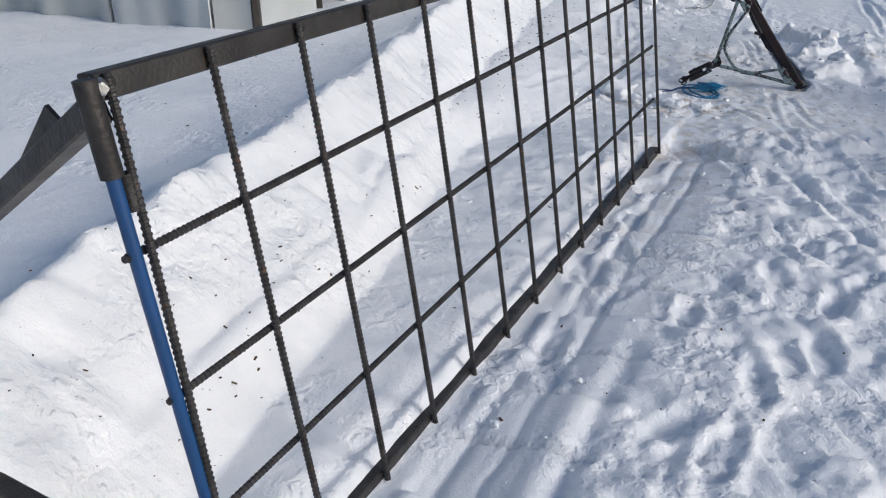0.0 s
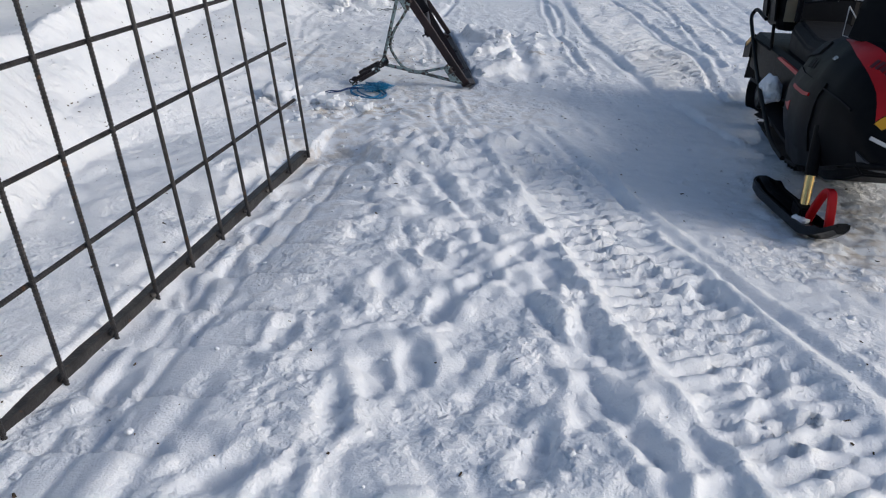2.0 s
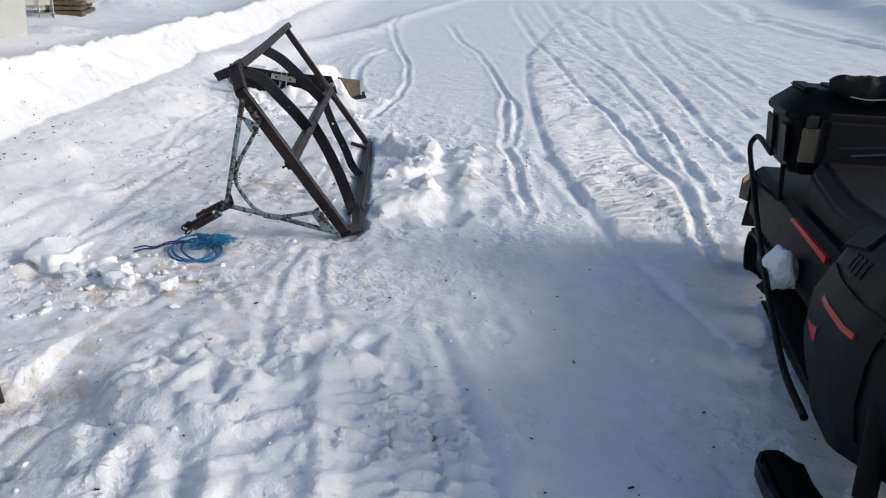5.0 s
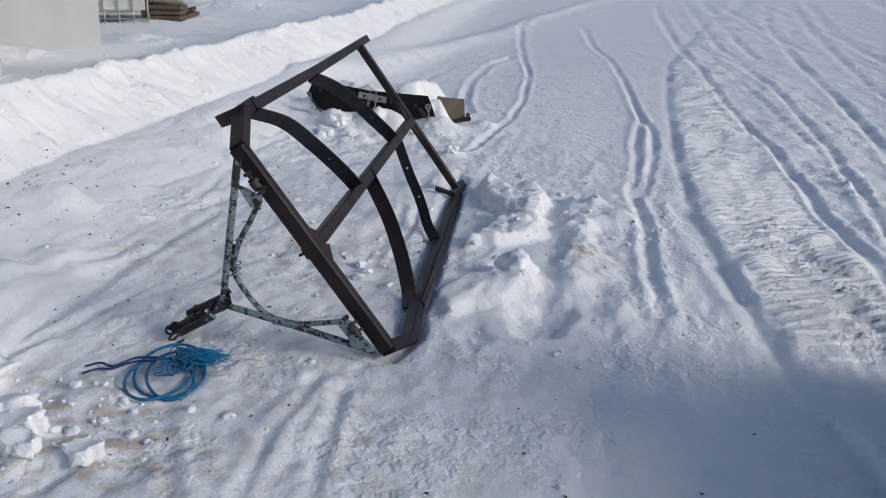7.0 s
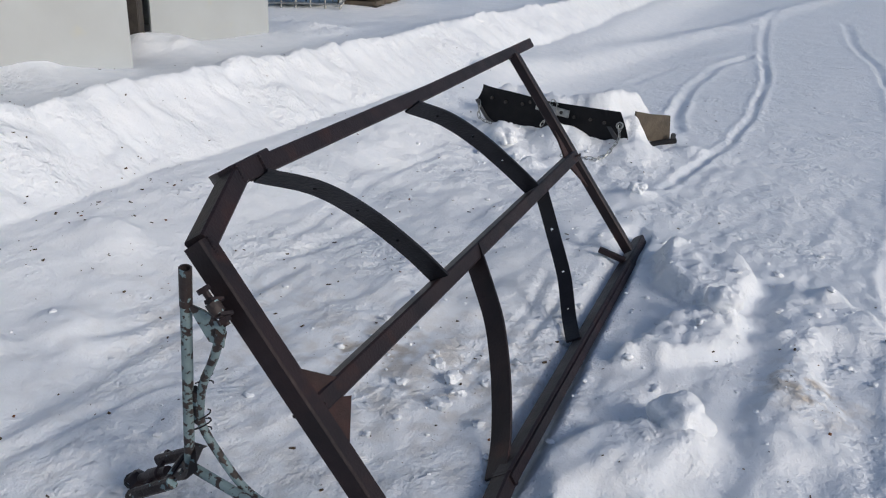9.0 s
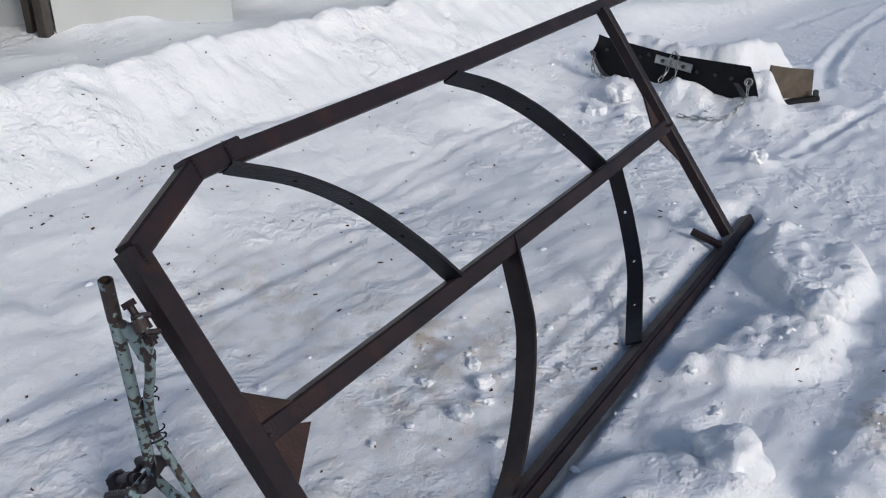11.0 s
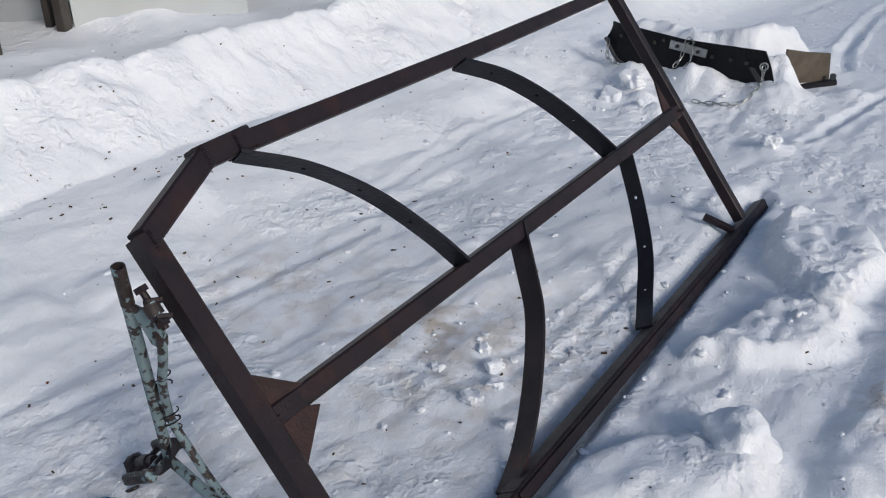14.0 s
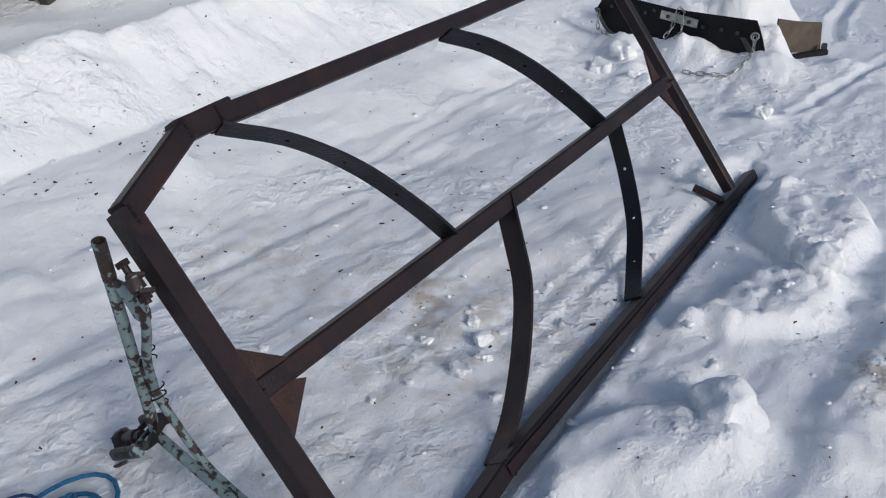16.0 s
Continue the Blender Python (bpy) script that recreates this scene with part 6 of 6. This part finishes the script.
        part("guard_mark", bm, YELLOW, sm, "yellow mark on the rear guard")
    bm = bmesh.new()
    plate(bm, [(-0.27, -2.32, 0.50), (0.27, -2.32, 0.50), (0.27, -2.46, 0.22), (-0.27, -2.46, 0.22)], 0.012)
    part("snow_flap", bm, RUBBER, sm)
    # cargo box
    bm = bmesh.new()
    rings = []
    for z, gx_, gy_ in ((0.70, 0.25, 0.20), (0.74, 0.265, 0.215), (0.94, 0.285, 0.235), (0.965, 0.285, 0.235)):
        cc = 0.05
        rings.append([(gx_, -1.88 - gy_ + cc, z), (gx_, -1.88 + gy_ - cc, z), (gx_ - cc, -1.88 + gy_, z), (-gx_ + cc, -1.88 + gy_, z), (-gx_, -1.88 + gy_ - cc, z), (-gx_, -1.88 - gy_ + cc, z), (-gx_ + cc, -1.88 - gy_, z), (gx_ - cc, -1.88 - gy_, z)])
    loft(bm, rings)
    box = part("cargo_box", bm, PLASTIC, sm, "black cargo box", bevel=0.008)
    bm = bmesh.new()
    rings = []
    for z, k in ((0.955, 0.012), (0.965, 0.022), (0.995, 0.02), (1.06, -0.045), (1.085, -0.07)):
        cc = 0.055
        gx_, gy_ = 0.29 + k, 0.23 + k
        rings.append([(gx_, -1.88 - gy_ + cc, z), (gx_, -1.88 + gy_ - cc, z), (gx_ - cc, -1.88 + gy_, z), (-gx_ + cc, -1.88 + gy_, z), (-gx_, -1.88 + gy_ - cc, z), (-gx_, -1.88 - gy_ + cc, z), (-gx_ + cc, -1.88 - gy_, z), (gx_ - cc, -1.88 - gy_, z)])
    loft(bm, rings)
    part("lid", bm, PLASTIC, box, "", bevel=0.006)
    for x in (0.2, 0.07, -0.07, -0.2):
        bm = bmesh.new()
        block(bm, (x, -1.88, 1.085), (0.07, 0.26, 0.022))
        part("lid_rib", bm, PLASTIC, box, bevel=0.008)
    for x in (0.20, -0.20):
        bm = bmesh.new()
        block(bm, (x, -1.632, 0.955), (0.05, 0.03, 0.06))
        part("latch", bm, DARKGREY, box, bevel=0.006)
    # brown-black front panel; its sheen is painted in as a paler bronze strip
    for xa, xb, mat, lab in ((0.235, 0.155, PANEL_SHEEN, "paler bronze-grey strip painting the sheen of the front panel"), (0.15, -0.235, BROWNBLACK, "brown-black satin panel")):
        bm = bmesh.new()
        plate(bm, [(xa, -1.652, 0.765), (xb, -1.652, 0.765), (xb, -1.640, 0.925), (xa, -1.640, 0.925)], 0.012)
        part("front_panel", bm, mat, box, lab, bevel=0.003)
    for sd in (1, -1):
        for f in (-2.02, -1.74):
            bm = bmesh.new()
            plate(bm, [(sd * 0.283, f - 0.07, 0.76), (sd * 0.283, f + 0.07, 0.76), (sd * 0.296, f + 0.07, 0.93), (sd * 0.296, f - 0.07, 0.93)], 0.014)
            part("side_panel", bm, PLASTIC, box, bevel=0.004)
    bm = bmesh.new()
    roll, fat = [], []
    for k in range(25):
        t = k / 24
        roll.append(Vector((0.13 - 0.40 * t, -1.72 + 0.05 * t + 0.012 * math.sin(9 * t), 1.115 + 0.010 * math.sin(13 * t) - 0.02 * t)))
        fat.append(0.45 + 0.55 * min(1, 4 * t, 8 * (1 - t) + 0.4) + 0.10 * math.sin(21 * t))
    sweep(bm, roll, circle(0.052, 12, 0.062), (0, 0, 1), True, fat)
    for v in bm.verts:
        v.co += Vector((0, 1, 1)) * 0.014 * noise.noise(v.co * 22)
    part("bag", bm, RUBBER, sm, "black rolled bag lying on the box")
    bm = bmesh.new()
    sweep(bm, smooth_path([(0.05, -1.655, 1.075), (-0.02, -1.648, 1.066), (-0.10, -1.650, 1.072)], 4), rect(0.004, 0.010, 0.2), (0, 1, 0))
    part("strap", bm, PALE, sm, "pale strap under the bag")
    # belt with lugs, wheels
    path = []
    r0 = 0.125
    for k in range(9):
        a = -math.pi / 2 - math.pi * k / 8
        path.append((-2.12 + r0 * math.cos(a), r0 + 0.03 + r0 * math.sin(a)))
    path += [(-1.4, 0.33), (-0.8, 0.38)]
    for k in range(7):
        a = math.pi / 2 - math.pi * 0.85 * k / 6
        path.append((-0.42 + 0.12 * math.cos(a), 0.27 + 0.12 * math.sin(a)))
    path += [(-0.55, 0.06), (-0.75, 0.03)]
    bm = bmesh.new()
    ring_o, ring_i = [], []
    nn = len(path)
    for i in range(nn):
        p, q = Vector(path[i - 1]), Vector(path[(i + 1) % nn])
        t = (q - p).normalized()
        nrm = Vector((t.y, -t.x)) * -1
        c = Vector(path[i])
        ring_o.append(c)
        ring_i.append(c + nrm * -0.02)
    loops = []
    for c, ci in zip(ring_o, ring_i):
        loops.append([bm.verts.new((0.28, c.x, c.y)), bm.verts.new((-0.28, c.x, c.y)), bm.verts.new((-0.28, ci.x, ci.y)), bm.verts.new((0.28, ci.x, ci.y))])
    for i in range(nn):
        a, b = loops[i], loops[(i + 1) % nn]
        for k in range(4):
            bm.faces.new((a[k], a[(k + 1) % 4], b[(k + 1) % 4], b[k]))
    belt = part("belt", bm, RUBBER, sm, "ribbed black rubber drive belt")
    # lugs along the belt
    seg = [(Vector(path[i]), Vector(path[(i + 1) % nn])) for i in range(nn)]
    total = sum((b - a).length for a, b in seg)
    bm = bmesh.new()
    count = int(total / 0.075)
    centre = Vector((-1.2, 0.2))
    for k in range(count):
        s = total * k / count
        for a, b in seg:
            ln = (b - a).length
            if s <= ln:
                c = a.lerp(b, s / max(ln, 1e-6))
                t = (b - a).normalized()
                break
            s -= ln
        n2 = Vector((-t.y, t.x))
        if n2.dot(c - centre) < 0:
            n2 = -n2
        for x in (-0.20, 0.0, 0.20):
            m = Matrix(((1, 0, 0, x), (0, t.x, n2.x, c.x + n2.x * 0.012), (0, t.y, n2.y, c.y + n2.y * 0.012), (0, 0, 0, 1)))
            bmesh.ops.create_cube(bm, size=1.0, matrix=m @ Matrix.Diagonal((0.13, 0.016, 0.034, 1)))
    lugs = part("lugs", bm, RUBBER, belt, "rows of rubber lugs", smooth=False)
    tagged(lugs, kind="stuff")
    for f, z, r in ((-2.12, 0.155, 0.10), (-1.55, 0.12, 0.065), (-1.15, 0.12, 0.065), (-0.8, 0.13, 0.065)):
        for x in (-0.2, 0.2):
            bm = bmesh.new()
            sweep(bm, [(x - 0.02, f, z), (x + 0.02, f, z)], circle(r, 18), (0, 0, 1))
            w = part("wheel", bm, DARKGREY, sm, bevel=0.006)
            bm = bmesh.new()
            sweep(bm, [(x - 0.026, f, z), (x + 0.026, f, z)], circle(r * 0.35, 10), (0, 0, 1))
            part("hub", bm, ZINC, w)
    bm = bmesh.new()
    for x in (-0.12, 0.12):
        sweep(bm, smooth_path([(x, -0.55, 0.12), (x, -0.8, 0.06), (x, -1.98, 0.06), (x, -2.1, 0.12)], 4), rect(0.02, 0.05, 0.2), (0, 0, 1))
    part("slide_rail", bm, DARKGREY, sm)
    # skis, each with its leg
    for sd in (1, -1):
        turn = Matrix.Translation((sd * 0.457, 0.41, 0)) @ Matrix.Rotation(radians(10), 4, "Z")

        def sk(x, f, z):
            return turn @ Vector((x, f - 0.41, z))

        bm = bmesh.new()
        rings = []
        for k in range(27):
            f = -0.13 + 0.94 * k / 26
            w = 0.076 * min(1, (f + 0.15) / 0.08) ** 0.5 * (1 if f < 0.66 else max(0.5, 1 - ((f - 0.66) / 0.15) ** 2 * 0.5))
            z = 0.05 + 0.04 * max(0, 0.02 - f) / 0.15 + 1.1 * max(0, f - 0.50) ** 1.9
            e = 0.034 if -0.08 < f < 0.72 else 0.014
            ring = [(-w, z + e + 0.012), (-w, z), (-0.03, z - 0.006), (-0.015, z - 0.022), (0.015, z - 0.022), (0.03, z - 0.006), (w, z), (w, z + e + 0.012), (w - 0.014, z + e + 0.012), (w - 0.02, z + 0.012), (0.03, z + 0.014), (0.025, z + 0.032), (-0.025, z + 0.032), (-0.03, z + 0.014), (-w + 0.02, z + 0.012), (-w + 0.014, z + e + 0.012)]
            rings.append([sk(x, f, zz) for x, zz in ring])
        loft(bm, rings)
        ski = part("ski", bm, GLOSSBLACK, sm, "black plastic ski")
        bm = bmesh.new()
        loop = [sk(0.0, 0.47, 0.07), sk(0.0, 0.53, 0.18), sk(0.0, 0.60, 0.275), sk(0.0, 0.645, 0.295), sk(0.0, 0.675, 0.26), sk(0.0, 0.695, 0.11)]
        sweep(bm, smooth_path(loop, 5), rect(0.022, 0.042, 0.25), (1, 0, 0))
        part("handle", bm, RED, ski, "red ski loop handle")
        bm = bmesh.new()
        block(bm, sk(0, 0.41, 0.11), (0.07, 0.16, 0.08))
        part("saddle", bm, PLASTIC, ski, bevel=0.01)
        bm = bmesh.new()
        rough_lump(bm, sk(0.03, 0.47, 0.09), 0.045, 0.5, 2, 0.3, 1.0)
        part("snow_clump", bm, SNOW, ski, "clump of snow", crease=120)
        bm = bmesh.new()
        lo, hi = Vector((sd * 0.455, 0.41, 0.12)), Vector((sd * 0.435, 0.35, 0.33))
        sweep(bm, [lo, hi], circle(0.024, 14), (1, 0, 0))
        leg = part("leg", bm, GOLD, sm, "gold-coloured suspension leg")
        bm = bmesh.new()
        sweep(bm, [hi.lerp(lo, 0.22), Vector((sd * 0.415, 0.29, 0.52))], circle(0.031, 14), (1, 0, 0))
        part("boot", bm, PLASTIC, leg)
    bm = bmesh.new()
    rough_lump(bm, (0.335, -1.20, 0.385), 0.072, 1.3, 3, 0.5, 9.1)
    part("snow_clump", bm, SNOW, sm, "snow caked on the running board", crease=120)
    return sm


build_snowmobile()


# ---- rolled lump of snow on the heap ----
def build_snow_ball(x, y, r, seed, label, sink=0.45, rough=0.30, group=""):
    lump = thing("snow_lump", (x, y, at_ground(x, y) - r * sink), label, "snow lump", seed * 57, group)
    bm = bmesh.new()
    rough_lump(bm, (0, 0, r * 0.85), r, 0.85, 4, rough, seed)
    for v in bm.verts:
        d = v.co.normalized()
        v.co += d * (0.10 * r * noise.noise(v.co * 2.6 / r) + 0.006 * noise.noise(v.co * 40))
        if rough > 0.4:
            # flat broken faces
            side = noise.noise(d * 1.1 + Vector((seed, 0, seed))) * 0.5
            v.co = Vector((v.co.x * 1.25, v.co.y * 0.85, min(v.co.z, r * (1.25 + side))))
            v.co.x = min(v.co.x, r * (0.95 + side))
    part("snow", bm, SNOW, lump, crease=150)


build_snow_ball(3.787, 7.050, 0.092, 2.2, "rounded white lump of snow on the heap", 0.5)
build_snow_ball(4.075, 7.84, 0.07, 7.2, "broken lump of snow on the heap", 0.9)
for x, y, r, seed in ((1.67, 6.20, 0.125, 1.1), (1.83, 5.98, 0.075, 3.4), (1.92, 5.86, 0.06, 5.6), (2.13, 5.70, 0.055, 6.1), (1.94, 5.74, 0.05, 8.8), (1.74, 5.92, 0.05, 9.3)):
    build_snow_ball(x, y, r, seed, "broken chunk of dirty snow beside the rope", 0.45, 0.55, "chunks of snow by the rope")
for x, y, r, seed in ((3.04, 7.10, 0.030, 2.7), (3.07, 7.28, 0.028, 4.1), (3.02, 7.36, 0.02, 4.9), (3.10, 7.20, 0.022, 6.6)):
    build_snow_ball(x, y, r, seed, "small loose lump of snow under the frame", 0.2, 0.55, "loose lumps under the frame")
for x, y, r, seed in ((3.15, 10.60, 0.085, 1.9), (3.05, 10.38, 0.07, 5.2), (3.26, 10.28, 0.05, 7.7), (3.95, 9.60, 0.05, 8.3)):
    build_snow_ball(x, y, r, seed, "broken chunk of white snow beside the plough blade", 0.5, 0.5, "chunks of snow by the blade")


# ---- loose bits ----
def scatter(name, count, seed, area, size, mat, label, long=1.0, snow=False, category="litter"):
    """Many small bits lying on the snow, as one object."""
    rng = np.random.RandomState(seed)
    pts = []
    while len(pts) < count:
        x, y, keep = area(rng)
        if rng.rand() < keep:
            pts.append((x, y))
    px, py = np.array(pts).T
    pz = ground_height(px, py)
    bm = bmesh.new()
    for x, y, z in zip(px, py, pz):
        s = size[0] + (size[1] - size[0]) * rng.rand() ** 2.5
        if snow:
            rough_lump(bm, (x, y, z + s * 0.2), s * (0.8 + 0.4 * rng.rand()), 0.45 + 0.35 * rng.rand(), 2 if s > 0.012 else 1, 0.9, rng.rand() * 50)
        else:
            ln = s * (1 + (long - 1) * rng.rand())
            m = Matrix.Translation((x, y, z + s * 0.25)) @ Euler((rng.normal(0, 0.3), rng.normal(0, 0.3), rng.rand() * 6.3)).to_matrix().to_4x4() @ Matrix.Diagonal((ln, s, s * 0.6, 1))
            made = bmesh.ops.create_cube(bm, size=1.0, matrix=m)
            for v in made["verts"]:
                v.co += Vector(rng.normal(0, 0.16, 3)) * s
    ob = part(name, bm, mat, None, "", smooth=snow, crease=120 if snow else 38)
    tagged(ob, label, category, kind="stuff")


def yard(rng):
    x, y = rng.uniform(-1.2, 6.5), rng.uniform(0.8, 13.0)
    return x, y, 0.25 + 0.75 * math.exp(-((x - 2.3) ** 2 + (y - 7.2) ** 2) / 3.0)


def bank_foot(rng):
    k = rng.randint(2, 9)
    (ax, ay), (bx, by) = BANK_FOOT[k], BANK_FOOT[k + 1]
    t = rng.rand()
    return ax + (bx - ax) * t + rng.normal(0.06, 0.10), ay + (by - ay) * t + rng.normal(0, 0.05), 1.0


def behind_grid(rng):
    x, y = rng.uniform(-1.0, 1.5), rng.uniform(1.5, 6.5)
    return x, y, 1.0 if 0.55 * y - 1.1 > x > 0.45 * y - 2.1 else 0.0


def by_rope(rng):
    return rng.normal(1.9, 0.28), rng.normal(5.85, 0.25), 1.0


def by_pile(rng):
    k = rng.choice(4, p=[0.50, 0.14, 0.31, 0.05])
    cx, cy, r = ((4.2, 7.8, 0.5), (3.0, 7.3, 0.25), (3.1, 10.5, 0.4), (3.6, 6.6, 0.3))[k]
    return rng.normal(cx, r), rng.normal(cy, r), 1.0


def all_over(rng):
    return rng.uniform(0.2, 4.2), rng.uniform(1.5, 9.5), 1.0


scatter("bark_bits", 1100, 1, yard, (0.0016, 0.0075), BARK, "scattered dark bark bits and needles on the snow", 3.5)
scatter("bark_bits", 220, 2, bank_foot, (0.0018, 0.008), BARK, "dark crumbs along the foot of the snow bank", 3.0)
scatter("bark_bits", 45, 3, behind_grid, (0.0016, 0.006), BARK, "dark bits and needles behind the grid", 4.0)
scatter("leaf_bits", 80, 4, yard, (0.003, 0.009), RUSSET, "russet dry leaf bits on the snow", 2.0)
scatter("snow_crumbs", 110, 5, by_rope, (0.006, 0.028), SNOW, "broken crumbs of snow beside the rope", 1, True, "snow")
scatter("snow_crumbs", 260, 6, by_pile, (0.004, 0.018), SNOW, "broken crumbs of snow round the heaps", 1, True, "snow")
scatter("snow_crumbs", 420, 7, all_over, (0.004, 0.016), SNOW, "small crumbs of snow on the trodden path", 1, True, "snow")
